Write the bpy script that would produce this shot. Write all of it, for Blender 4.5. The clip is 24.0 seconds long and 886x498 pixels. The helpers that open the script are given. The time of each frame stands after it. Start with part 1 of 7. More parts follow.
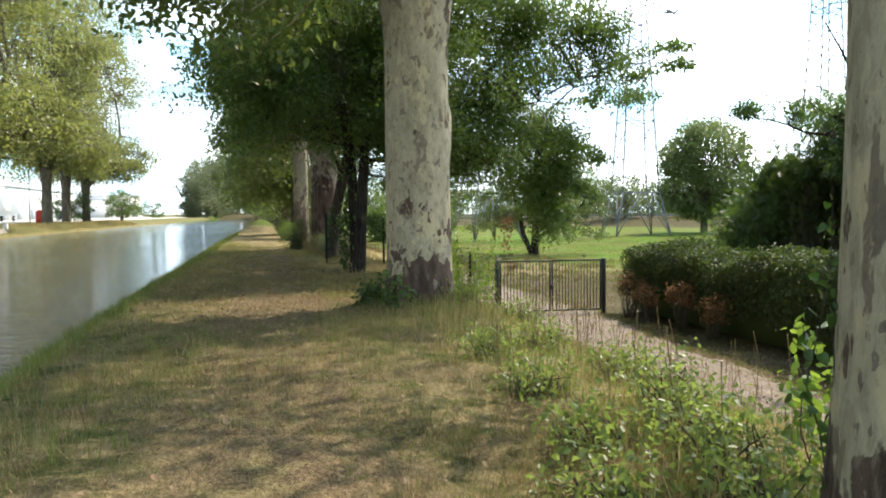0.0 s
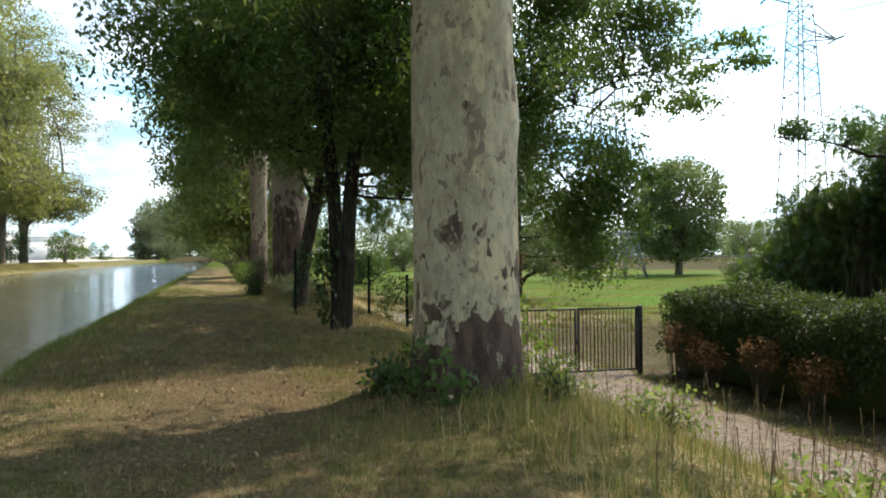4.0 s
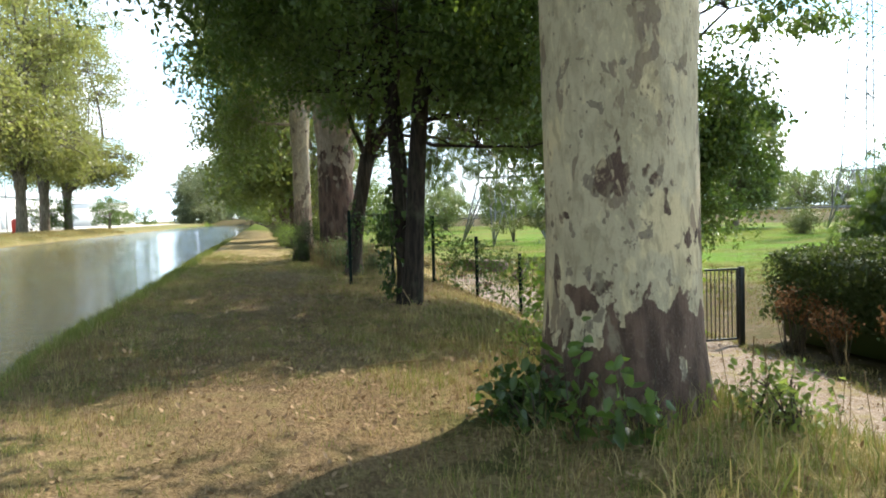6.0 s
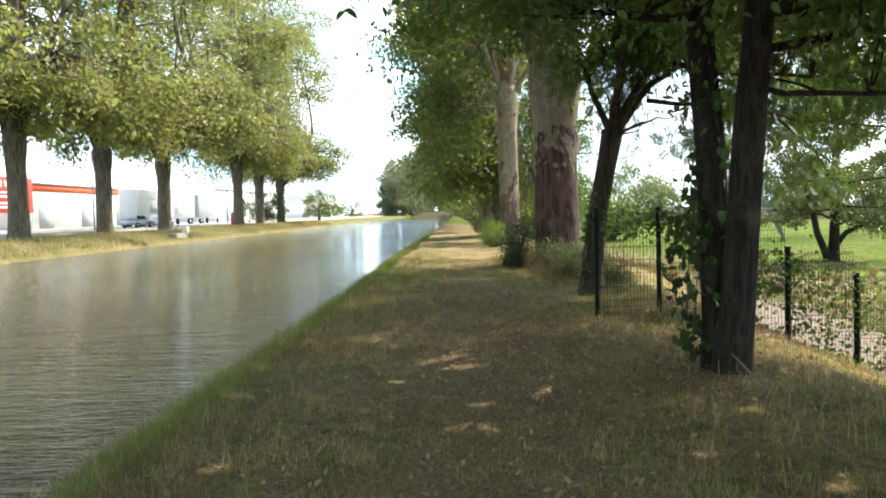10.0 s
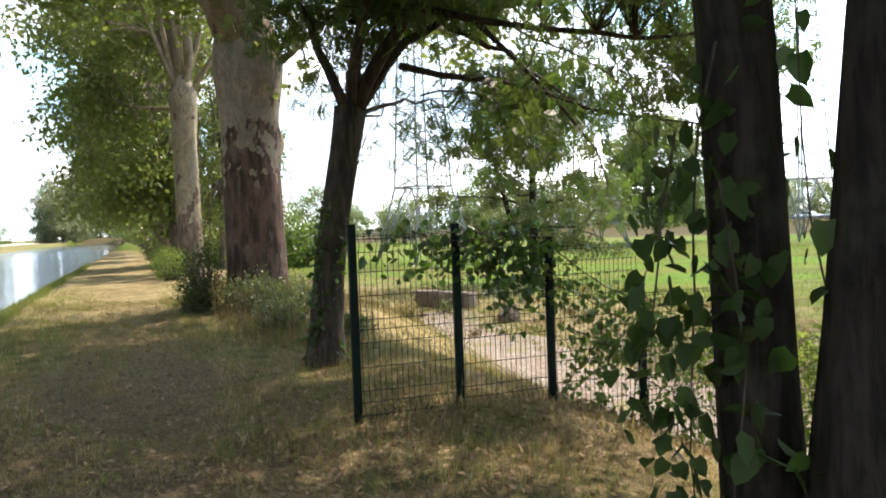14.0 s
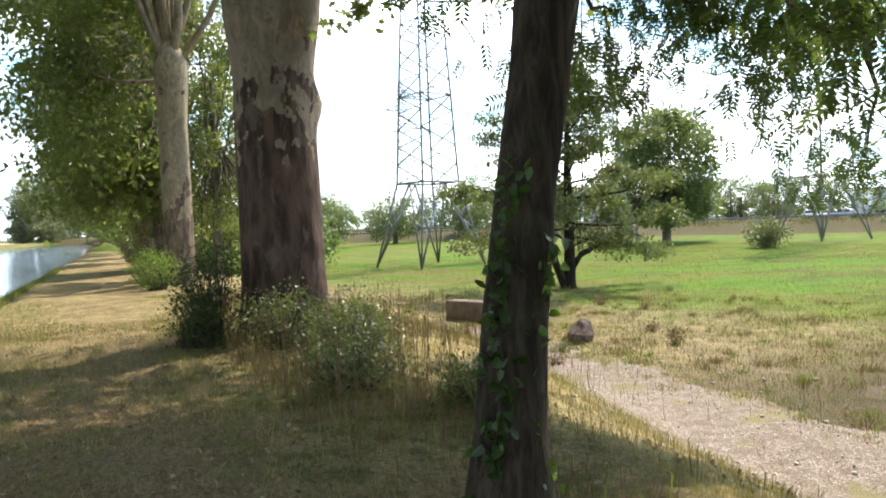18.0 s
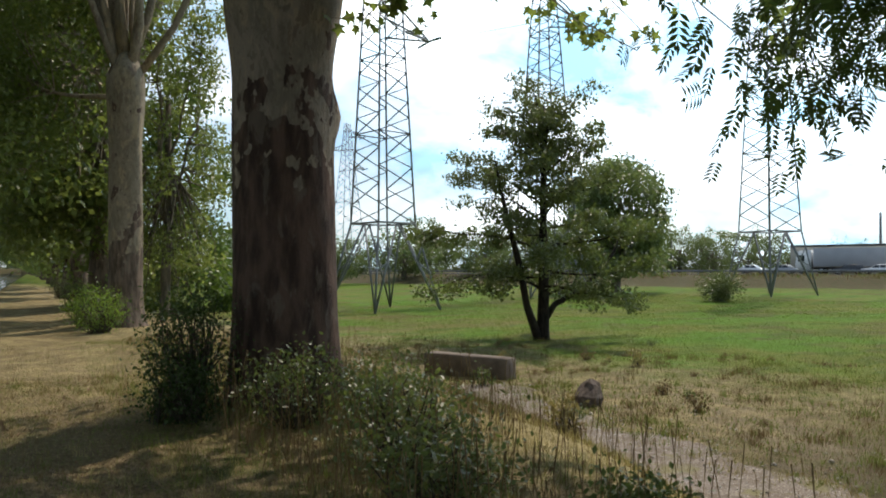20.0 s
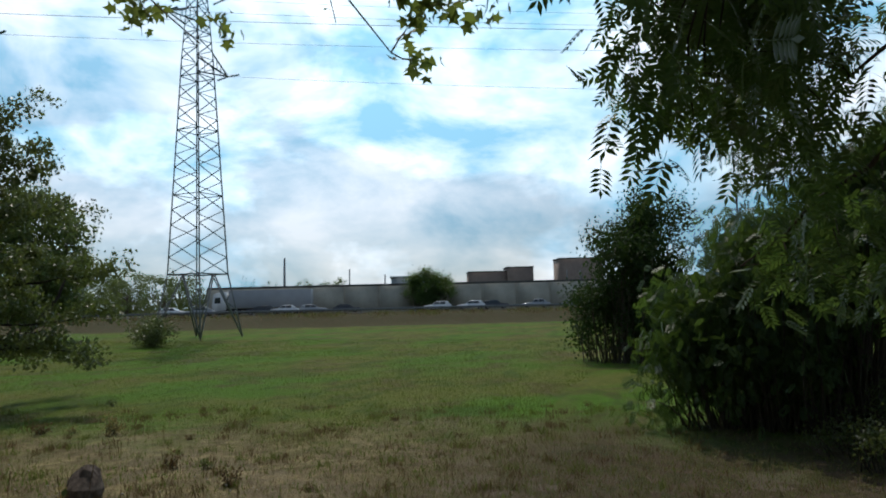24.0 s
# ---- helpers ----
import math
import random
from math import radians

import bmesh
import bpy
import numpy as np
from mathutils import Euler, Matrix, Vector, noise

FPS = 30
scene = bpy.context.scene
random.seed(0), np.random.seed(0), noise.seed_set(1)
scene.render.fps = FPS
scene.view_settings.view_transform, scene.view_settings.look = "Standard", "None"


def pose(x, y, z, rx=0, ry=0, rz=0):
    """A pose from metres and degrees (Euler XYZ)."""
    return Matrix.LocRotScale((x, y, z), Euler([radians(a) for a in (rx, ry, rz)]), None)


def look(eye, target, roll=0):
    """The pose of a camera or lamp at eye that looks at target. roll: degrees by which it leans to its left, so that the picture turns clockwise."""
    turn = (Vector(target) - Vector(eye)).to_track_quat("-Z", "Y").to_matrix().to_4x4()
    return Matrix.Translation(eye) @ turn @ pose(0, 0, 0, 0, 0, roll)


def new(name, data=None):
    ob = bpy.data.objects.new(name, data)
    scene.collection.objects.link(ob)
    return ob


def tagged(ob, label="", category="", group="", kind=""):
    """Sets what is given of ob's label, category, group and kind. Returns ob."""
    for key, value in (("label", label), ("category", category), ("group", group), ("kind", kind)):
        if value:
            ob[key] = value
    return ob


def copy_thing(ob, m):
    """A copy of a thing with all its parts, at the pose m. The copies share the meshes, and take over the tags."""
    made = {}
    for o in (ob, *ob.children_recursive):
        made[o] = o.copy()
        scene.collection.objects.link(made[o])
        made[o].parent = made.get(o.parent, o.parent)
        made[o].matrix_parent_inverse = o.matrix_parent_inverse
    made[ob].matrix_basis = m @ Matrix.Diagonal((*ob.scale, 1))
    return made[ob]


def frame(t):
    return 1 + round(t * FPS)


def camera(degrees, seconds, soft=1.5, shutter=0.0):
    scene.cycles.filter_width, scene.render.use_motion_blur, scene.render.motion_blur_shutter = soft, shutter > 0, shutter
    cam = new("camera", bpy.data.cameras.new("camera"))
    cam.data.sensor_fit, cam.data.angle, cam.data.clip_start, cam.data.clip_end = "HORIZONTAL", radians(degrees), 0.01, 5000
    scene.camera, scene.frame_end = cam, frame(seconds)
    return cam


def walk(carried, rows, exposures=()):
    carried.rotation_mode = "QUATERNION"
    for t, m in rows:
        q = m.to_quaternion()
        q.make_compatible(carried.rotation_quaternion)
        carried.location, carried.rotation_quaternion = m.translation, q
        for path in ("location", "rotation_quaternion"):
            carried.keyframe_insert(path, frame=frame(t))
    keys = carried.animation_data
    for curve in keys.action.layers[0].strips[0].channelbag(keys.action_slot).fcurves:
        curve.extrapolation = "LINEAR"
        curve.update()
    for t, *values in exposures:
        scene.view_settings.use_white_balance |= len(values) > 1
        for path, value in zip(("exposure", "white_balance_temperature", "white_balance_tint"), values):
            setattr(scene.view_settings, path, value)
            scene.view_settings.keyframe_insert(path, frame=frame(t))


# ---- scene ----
cam = camera(59.7, 24.0, soft=1.9)
PATH = [
    (0, (0.196, 0.378, 1.593), (0.642, 2.325, 1.501), -0.4),
    (0.5, (0.235, 1.03, 1.571), (0.645, 2.987, 1.609), -0.1),
    (1, (0.19, 1.711, 1.561), (0.718, 3.638, 1.655), -1.5),
    (1.5, (0.221, 2.373, 1.554), (0.845, 4.268, 1.693), -1.2),
    (3.5, (0.311, 5.222, 1.486), (1.12, 7.049, 1.583), -0.8),
    (4, (0.288, 5.923, 1.449), (0.843, 7.844, 1.466), -0.4),
    (4.5, (0.289, 6.563, 1.449), (0.854, 8.481, 1.431), -1.1),
    (5, (0.3, 7.225, 1.457), (0.834, 9.152, 1.429), -1.0),
    (5.5, (0.276, 7.883, 1.471), (0.824, 9.806, 1.432), -2.0),
    (6, (0.232, 8.587, 1.478), (0.687, 10.532, 1.389), -1.6),
    (6.5, (0.199, 9.292, 1.494), (0.563, 11.256, 1.41), -2.4),
    (7, (0.214, 10.017, 1.487), (0.637, 11.971, 1.433), -1.5),
    (7.5, (0.184, 10.656, 1.503), (0.66, 12.598, 1.473), -0.8),
    (8, (0.231, 11.254, 1.47), (0.771, 13.18, 1.434), 0.3),
    (8.5, (0.202, 11.845, 1.471), (0.526, 13.817, 1.415), 0.2),
    (9, (0.263, 12.478, 1.508), (0.624, 14.444, 1.457), 0.8),
    (9.5, (0.146, 13.097, 1.571), (0.302, 15.09, 1.524), 0.4),
    (10, (0.041, 13.714, 1.608), (-0.005, 15.711, 1.513), -1.5),
    (10.5, (0.131, 14.371, 1.599), (0.118, 16.369, 1.51), -1.1),
    (10.7, (0.150, 14.645, 1.592), (0.328, 16.637, 1.519), -1.0),
    (10.9, (0.165, 14.915, 1.582), (0.581, 16.871, 1.516), -0.9),
    (11, (0.178, 15.045, 1.577), (0.648, 16.989, 1.515), -0.8),
    (11.2, (0.193, 15.325, 1.583), (0.650, 17.272, 1.538), -0.6),
    (11.5, (0.224, 15.738, 1.595), (0.673, 17.687, 1.587), -0.4),
    (13.5, (0.391, 18.441, 1.559), (1.154, 20.284, 1.413), -0.8),
    (14, (0.412, 19.143, 1.579), (1.153, 21.0, 1.52), -2.1),
    (14.5, (0.489, 19.797, 1.565), (1.261, 21.641, 1.505), -1.7),
    (15, (0.486, 20.489, 1.569), (1.23, 22.344, 1.496), -2.7),
    (15.5, (0.512, 21.131, 1.559), (1.311, 22.963, 1.462), -2.1),
    (16, (0.472, 21.806, 1.529), (1.195, 23.667, 1.416), -2.4),
    (16.5, (0.517, 22.435, 1.531), (1.268, 24.284, 1.396), -2.6),
    (17, (0.542, 23.101, 1.518), (1.282, 24.956, 1.409), -2.6),
    (17.5, (0.539, 23.695, 1.536), (1.365, 25.51, 1.388), -0.7),
    (18, (0.479, 24.368, 1.575), (1.262, 26.207, 1.514), -2.1),
    (18.5, (0.404, 25.007, 1.581), (1.267, 26.811, 1.548), 0.5),
    (20.5, (0.121, 27.699, 1.65), (1.126, 29.426, 1.741), -1.1),
    (21, (0.171, 28.354, 1.684), (1.297, 30.001, 1.823), -0.9),
    (21.5, (0.143, 28.885, 1.706), (1.369, 30.459, 1.84), -0.2),
    (22, (0.242, 29.372, 1.695), (1.656, 30.784, 1.781), -0.7),
    (22.5, (0.385, 29.775, 1.718), (1.943, 31.024, 1.818), -2.4),
    (23, (0.516, 30.096, 1.72), (2.261, 31.063, 1.85), -3.6),
    (23.5, (0.644, 30.334, 1.737), (2.463, 31.155, 1.868), -2.4),
    (24, (0.682, 30.555, 1.74), (2.559, 31.232, 1.877), -1.4),
]
walk(cam, [(t, look(eye, target, roll)) for t, eye, target, roll in PATH],
     [(0, 0.7, 6850, 14), (1, 0.3, 6850, 14), (4, 0.3, 6850, 14), (5, 0.92, 6850, 14), (7, 1.0, 6850, 14), (8, 1.2, 6850, 14), (9, 1.2, 6900, 15),
      (10, 1.05, 6950, 16), (11, 0.8, 6850, 15), (14, 1.0, 7100, 20), (15, 0.72, 7100, 20), (16, 0.82, 7080, 19), (17, 0.95, 7050, 18), (18.5, 0.65, 6950, 17),
      (20.5, -0.65, 6800, 13), (21, -0.85, 6750, 12), (22, -1.24, 6450, 13), (23, -1.22, 6400, 12), (24, -1.33, 6350, 12)])

# ---- world, sun and sky ----
SUN_BEARING, SUN_HEIGHT = 57.0, 52.0
_b, _h = radians(SUN_BEARING), radians(SUN_HEIGHT)
SUN_WAY = Vector((math.sin(_b) * math.cos(_h), math.cos(_b) * math.cos(_h), math.sin(_h)))
sun = new("sun", bpy.data.lights.new("sun", "SUN"))
sun.data.energy, sun.data.angle, sun.data.color = 5.0, radians(0.6), (1.0, 0.93, 0.80)
sun.matrix_world = look(SUN_WAY * 200, (0, 0, 0))

world = bpy.data.worlds.new("sky")
scene.world = world
world.use_nodes = True
wt = world.node_tree
wt.nodes.clear()


def wnode(kind, **values):
    n = wt.nodes.new(kind)
    for key, value in values.items():
        n.inputs[key].default_value = value
    return n


w_out = wnode("ShaderNodeOutputWorld")
w_bg = wnode("ShaderNodeBackground", Strength=0.125)
w_sky = wnode("ShaderNodeTexSky")
w_sky.sky_type, w_sky.sun_disc = "NISHITA", False
w_sky.sun_elevation, w_sky.sun_rotation = _h, _b
w_sky.air_density, w_sky.dust_density, w_sky.ozone_density = 1.0, 0.7, 3.0
w_co = wnode("ShaderNodeTexCoord")
w_map = wnode("ShaderNodeMapping")
w_map.inputs["Scale"].default_value = (1.0, 1.0, 2.1)
w_map.inputs["Location"].default_value = (0.35, 1.2, 0.1)
w_n1 = wnode("ShaderNodeTexNoise", Scale=2.6, Detail=7.0, Roughness=0.56, Distortion=0.25)
w_r1 = wnode("ShaderNodeValToRGB")
w_r1.color_ramp.elements[0].position, w_r1.color_ramp.elements[0].color = 0.48, (0, 0, 0, 1)
w_r1.color_ramp.elements[1].position, w_r1.color_ramp.elements[1].color = 0.66, (1, 1, 1, 1)
w_n2 = wnode("ShaderNodeTexNoise", Scale=4.6, Detail=7.0, Roughness=0.58, Distortion=0.3)
w_r2 = wnode("ShaderNodeValToRGB")
w_r2.color_ramp.elements[0].position, w_r2.color_ramp.elements[0].color = 0.38, (4.6, 9.6, 13.0, 1)
w_r2.color_ramp.elements[1].position, w_r2.color_ramp.elements[1].color = 0.66, (19.0, 20.5, 21.5, 1)
# a bright veil of cloud round the sun
w_dot = wt.nodes.new("ShaderNodeVectorMath")
w_dot.operation = "DOT_PRODUCT"
w_dot.inputs[1].default_value = SUN_WAY
w_r3 = wnode("ShaderNodeMapRange")
for key, value in (("From Min", 0.62), ("From Max", 0.95), ("To Min", 0.40), ("To Max", 1.0)):
    w_r3.inputs[key].default_value = value
w_add = wt.nodes.new("ShaderNodeMath")
w_add.operation, w_add.use_clamp = "ADD", True
# clearer overhead than towards the horizon
w_sep = wt.nodes.new("ShaderNodeSeparateXYZ")
w_high = wnode("ShaderNodeMapRange")
for key, value in (("From Min", 0.38), ("From Max", 0.72), ("To Min", 1.0), ("To Max", 0.12)):
    w_high.inputs[key].default_value = value
w_mul = wt.nodes.new("ShaderNodeMath")
w_mul.operation = "MULTIPLY"
w_mix = wt.nodes.new("ShaderNodeMix")
w_mix.data_type = "RGBA"
w_gain = wt.nodes.new("ShaderNodeVectorMath")
w_gain.operation = "SCALE"
w_g2 = wnode("ShaderNodeMapRange")
for key, value in (("From Min", 0.5), ("From Max", 1.0), ("To Min", 1.0), ("To Max", 2.0)):
    w_g2.inputs[key].default_value = value
L = wt.links.new
L(w_co.outputs["Generated"], w_map.inputs["Vector"])
L(w_map.outputs[0], w_n1.inputs["Vector"])
L(w_map.outputs[0], w_n2.inputs["Vector"])
L(w_n1.outputs["Fac"], w_r1.inputs["Fac"])
L(w_n2.outputs["Fac"], w_r2.inputs["Fac"])
L(w_co.outputs["Generated"], w_dot.inputs[0])
L(w_dot.outputs["Value"], w_r3.inputs["Value"])
L(w_dot.outputs["Value"], w_g2.inputs["Value"])
L(w_r1.outputs["Color"], w_add.inputs[0])
L(w_r3.outputs["Result"], w_add.inputs[1])
L(w_co.outputs["Generated"], w_sep.inputs[0])
L(w_sep.outputs["Z"], w_high.inputs["Value"])
L(w_add.outputs[0], w_mul.inputs[0])
L(w_high.outputs["Result"], w_mul.inputs[1])
L(w_mul.outputs[0], w_mix.inputs["Factor"])
L(w_sky.outputs[0], w_mix.inputs["A"])
L(w_r2.outputs["Color"], w_gain.inputs[0])
L(w_g2.outputs["Result"], w_gain.inputs["Scale"])
L(w_gain.outputs[0], w_mix.inputs["B"])
L(w_mix.outputs["Result"], w_bg.inputs["Color"])
L(w_bg.outputs[0], w_out.inputs["Surface"])

# ---- materials ----
class Mat:
    """A node material with short calls for its nodes."""

    def __init__(self, name):
        self.m = bpy.data.materials.new(name)
        self.m.use_nodes = True
        self.t = self.m.node_tree
        self.t.nodes.clear()
        self.out = self.t.nodes.new("ShaderNodeOutputMaterial")

    def n(self, kind, ins=None, **props):
        node = self.t.nodes.new("ShaderNode" + kind)
        if "interpolation_type" in props:
            node.interpolation_type = props["interpolation_type"]
        if "feature" in props:
            node.feature = props["feature"]
        if "operation" in props:
            node.operation = props["operation"]
        if "data_type" in props:
            node.data_type = props["data_type"]
        if "blend_type" in props:
            node.blend_type = props["blend_type"]
        for key, value in (ins or {}).items():
            self.put(node.inputs[key], value)
        return node

    def put(self, socket, value):
        if isinstance(value, bpy.types.NodeSocket):
            self.t.links.new(value, socket)
        else:
            socket.default_value = value

    def co(self, kind="Object"):
        return self.n("TexCoord").outputs[kind]

    def pos(self):
        return self.n("NewGeometry").outputs["Position"]

    def axis(self, vec, which):
        return self.n("SeparateXYZ", {0: vec}).outputs[which]

    def stretch(self, vec, scale):
        return self.n("Mapping", {"Vector": vec, "Scale": scale}).outputs[0]

    def noise(self, vec, scale, detail=4.0, rough=0.55, distort=0.0):
        return self.n("TexNoise", {"Vector": vec, "Scale": scale, "Detail": detail, "Roughness": rough, "Distortion": distort}).outputs["Fac"]

    def cells(self, vec, scale, feature="F1"):
        return self.n("TexVoronoi", {"Vector": vec, "Scale": scale}, feature=feature).outputs["Distance"]

    def span(self, value, a, b, lo=0.0, hi=1.0):
        return self.n("MapRange", {"Value": value, "From Min": a, "From Max": b, "To Min": lo, "To Max": hi}, interpolation_type="SMOOTHSTEP").outputs["Result"]

    def math(self, op, a, b=0.0):
        return self.n("Math", {0: a, 1: b}, operation=op).outputs[0]

    def mix(self, f, a, b, blend="MIX"):
        node = self.n("Mix", None, data_type="RGBA", blend_type=blend)
        self.put(node.inputs["Factor"], f)
        self.put(node.inputs["A"], a if isinstance(a, bpy.types.NodeSocket) else (*a, 1))
        self.put(node.inputs["B"], b if isinstance(b, bpy.types.NodeSocket) else (*b, 1))
        return node.outputs["Result"]

    def bump(self, height, strength=0.4, distance=0.02):
        return self.n("Bump", {"Height": height, "Strength": strength, "Distance": distance}).outputs[0]

    def island(self):
        return self.n("NewGeometry").outputs["Random Per Island"]

    def one(self):
        return self.n("ObjectInfo").outputs["Random"]

    def done(self, color, rough=0.8, normal=None, metal=0.0, spec=0.3):
        ins = {"Base Color": color if isinstance(color, bpy.types.NodeSocket) else (*color, 1), "Roughness": rough, "Metallic": metal, "Specular IOR Level": spec}
        if normal is not None:
            ins["Normal"] = normal
        p = self.n("BsdfPrincipled", ins)
        self.t.links.new(p.outputs[0], self.out.inputs["Surface"])
        return self.m


def leaf_mat(name, dark, light, through_colour, amount=0.45, rough=0.42, spec=0.45):
    """Leaves: diffuse with a soft gloss, and light that comes through them."""
    k = Mat(name)
    r = k.island()
    big = k.noise(k.pos(), 0.5, 2.0)
    c = k.mix(k.span(r, 0.0, 1.0), dark, light)
    c = k.mix(k.span(big, 0.35, 0.7, 0.0, 0.45), c, light)
    p = k.n("BsdfPrincipled", {"Base Color": c, "Roughness": rough, "Specular IOR Level": spec})
    t = k.n("BsdfTranslucent", {"Color": k.mix(r, through_colour, tuple(v * 0.7 for v in through_colour))})
    m = k.n("MixShader", {0: amount, 1: p.outputs[0], 2: t.outputs[0]})
    k.t.links.new(m.outputs[0], k.out.inputs["Surface"])
    return k.m


def plain(name, color, rough=0.6, vary=0.12, scale=6.0, metal=0.0, spec=0.3, bump=0.15):
    k = Mat(name)
    v = k.co()
    a = k.noise(v, scale, 5.0)
    b = k.noise(v, scale * 9, 3.0)
    c = k.mix(k.span(a, 0.3, 0.7), tuple(x * (1 - vary) for x in color), tuple(min(1, x * (1 + vary)) for x in color))
    c = k.mix(k.span(b, 0.45, 0.75, 0.0, 0.35), c, tuple(x * (1 - 1.6 * vary) for x in color))
    return k.done(c, rough, k.bump(b, bump, 0.01), metal, spec)


def plane_bark(name, brown_height, ragged, brown, pale, seed):
    """Plane-tree bark: pale plates, scattered flakes, and old brown bark up to a ragged height."""
    k = Mat(name)
    v = k.co()
    v = k.n("Mapping", {"Vector": v, "Location": (seed, seed * 0.7, 0)}).outputs[0]
    z = k.axis(k.co(), 2)
    tall = k.stretch(v, (1, 1, 0.68))
    spots = k.noise(tall, 7.5, 4.0, 0.55, 0.2)
    spots2 = k.noise(tall, 15.0, 4.0, 0.55, 0.2)
    tone = k.noise(tall, 1.6, 3.0)
    fine = k.noise(v, 55.0, 5.0, 0.6)
    c = k.mix(k.span(tone, 0.35, 0.68), pale, tuple(x * y for x, y in zip(pale, (0.74, 0.75, 0.72))))
    c = k.mix(k.span(k.noise(k.stretch(v, (1, 1, 0.45)), 3.1, 3.0, 0.55, 0.3), 0.54, 0.60, 0, 0.75), c, tuple(x * y for x, y in zip(pale, (1.22, 1.16, 1.02))))
    c = k.mix(k.span(k.noise(k.stretch(v, (1, 1, 0.35)), 6.0, 5.0, 0.6, 0.3), 0.52, 0.64, 0, 0.55), c, tuple(x * y for x, y in zip(pale, (0.60, 0.60, 0.58))))
    c = k.mix(k.span(k.noise(k.stretch(v, (1, 1, 0.5)), 4.6, 4.0, 0.55, 0.25), 0.595, 0.62, 0, 0.85), c, (0.17, 0.128, 0.096))
    c = k.mix(k.span(spots, 0.625, 0.645, 0, 0.85), c, (0.16, 0.13, 0.10))
    c = k.mix(k.span(spots2, 0.655, 0.675, 0, 0.8), c, (0.14, 0.11, 0.085))
    c = k.mix(k.span(k.noise(k.stretch(v, (1, 1, 0.55)), 2.6, 4.0, 0.55, 0.2), 0.635, 0.655), c, (0.082, 0.053, 0.041))
    flakes = k.noise(k.stretch(v, (1, 1, 0.42)), 13.0, 5.0, 0.66, 0.5)
    c = k.mix(k.span(flakes, 0.50, 0.62, 0, 0.55), c, tuple(x * y for x, y in zip(pale, (0.55, 0.53, 0.50))))
    c = k.mix(k.span(flakes, 0.44, 0.36, 0, 0.5), c, tuple(min(0.7, x * y) for x, y in zip(pale, (1.3, 1.24, 1.12))))
    # old bark
    edge = k.math("ADD", z, k.math("MULTIPLY", k.math("SUBTRACT", k.noise(k.stretch(v, (1, 1, 0.75)), 2.6, 3.0, 0.5, 0.15), 0.5), ragged))
    edge = k.math("ADD", edge, k.math("MULTIPLY", k.math("SUBTRACT", k.noise(k.stretch(v, (1, 1, 0.7)), 7.5, 4.0, 0.55, 0.1), 0.5), 1.7))
    old = k.span(edge, brown_height - 0.04, brown_height + 0.04, 1.0, 0.0)
    ob = k.mix(k.span(k.noise(k.stretch(v, (1, 1, 0.25)), 7.0, 5.0), 0.35, 0.68), tuple(x * 0.55 for x in brown), tuple(x * 1.5 for x in brown))
    ob = k.mix(k.span(k.noise(k.stretch(v, (1, 1, 0.4)), 5.0, 5.0, 0.6, 0.4), 0.55, 0.63, 0, 0.55), ob, tuple(x * 0.62 for x in pale))
    c = k.mix(old, c, ob)
    c = k.mix(k.span(fine, 0.5, 0.8, 0, 0.3), c, tuple(x * 0.5 for x in pale))
    h = k.math("ADD", k.math("MULTIPLY", spots, 0.5), k.math("MULTIPLY", fine, 0.25))
    h = k.math("ADD", h, k.math("MULTIPLY", k.span(spots2, 0.55, 0.66), 0.3))
    h = k.math("ADD", h, k.math("MULTIPLY", k.span(flakes, 0.46, 0.60), 0.35))
    h = k.math("ADD", h, k.math("MULTIPLY", k.math("MULTIPLY", old, k.noise(k.stretch(v, (1, 1, 0.2)), 14.0, 5.0)), 0.8))
    return k.done(c, 0.86, k.bump(h, 0.55, 0.03), 0, 0.2)


def rough_bark(name, dark, light, scale=9.0):
    k = Mat(name)
    v = k.co()
    s = k.stretch(v, (1, 1, 0.16))
    ridges = k.noise(s, scale * 2, 6.0, 0.65, 0.5)
    tone = k.noise(v, 2.2, 4.0)
    c = k.mix(k.span(ridges, 0.35, 0.68), dark, light)
    c = k.mix(k.span(tone, 0.5, 0.75, 0, 0.5), c, (0.09, 0.10, 0.06))
    return k.done(c, 0.92, k.bump(ridges, 0.9, 0.03), 0, 0.15)


M = {}
M["bark_a"] = plane_bark("plane_bark_pale", 0.80, 3.2, (0.085, 0.055, 0.041), (0.43, 0.37, 0.255), 2.3)
M["bark_b"] = plane_bark("plane_bark_brown", 3.3, 5.0, (0.082, 0.051, 0.039), (0.26, 0.212, 0.165), 3.7)
M["bark_c"] = plane_bark("plane_bark_grey", 2.2, 6.0, (0.13, 0.095, 0.07), (0.28, 0.235, 0.17), 7.1)
M["bark_far"] = rough_bark("far_bark", (0.085, 0.072, 0.055), (0.21, 0.18, 0.135), 4.0)
M["bark_dark"] = rough_bark("dark_bark", (0.015, 0.012, 0.010), (0.046, 0.036, 0.029))
M["bark_ash"] = rough_bark("ash_bark", (0.028, 0.022, 0.018), (0.085, 0.066, 0.050), 7.0)
M["bark_twig"] = rough_bark("twig_bark", (0.05, 0.042, 0.032), (0.12, 0.10, 0.075), 12.0)
M["leaf_plane"] = leaf_mat("plane_leaves", (0.050, 0.086, 0.024), (0.135, 0.170, 0.048), (0.28, 0.36, 0.065), 0.43)
# plane leaves again, with the far bank's sunlight put into their colour
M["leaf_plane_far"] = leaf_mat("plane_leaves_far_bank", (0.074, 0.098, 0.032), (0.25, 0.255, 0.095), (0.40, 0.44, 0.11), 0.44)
M["leaf_row"] = leaf_mat("plane_leaves_of_the_row", (0.056, 0.092, 0.028), (0.165, 0.200, 0.066), (0.31, 0.39, 0.085), 0.44)
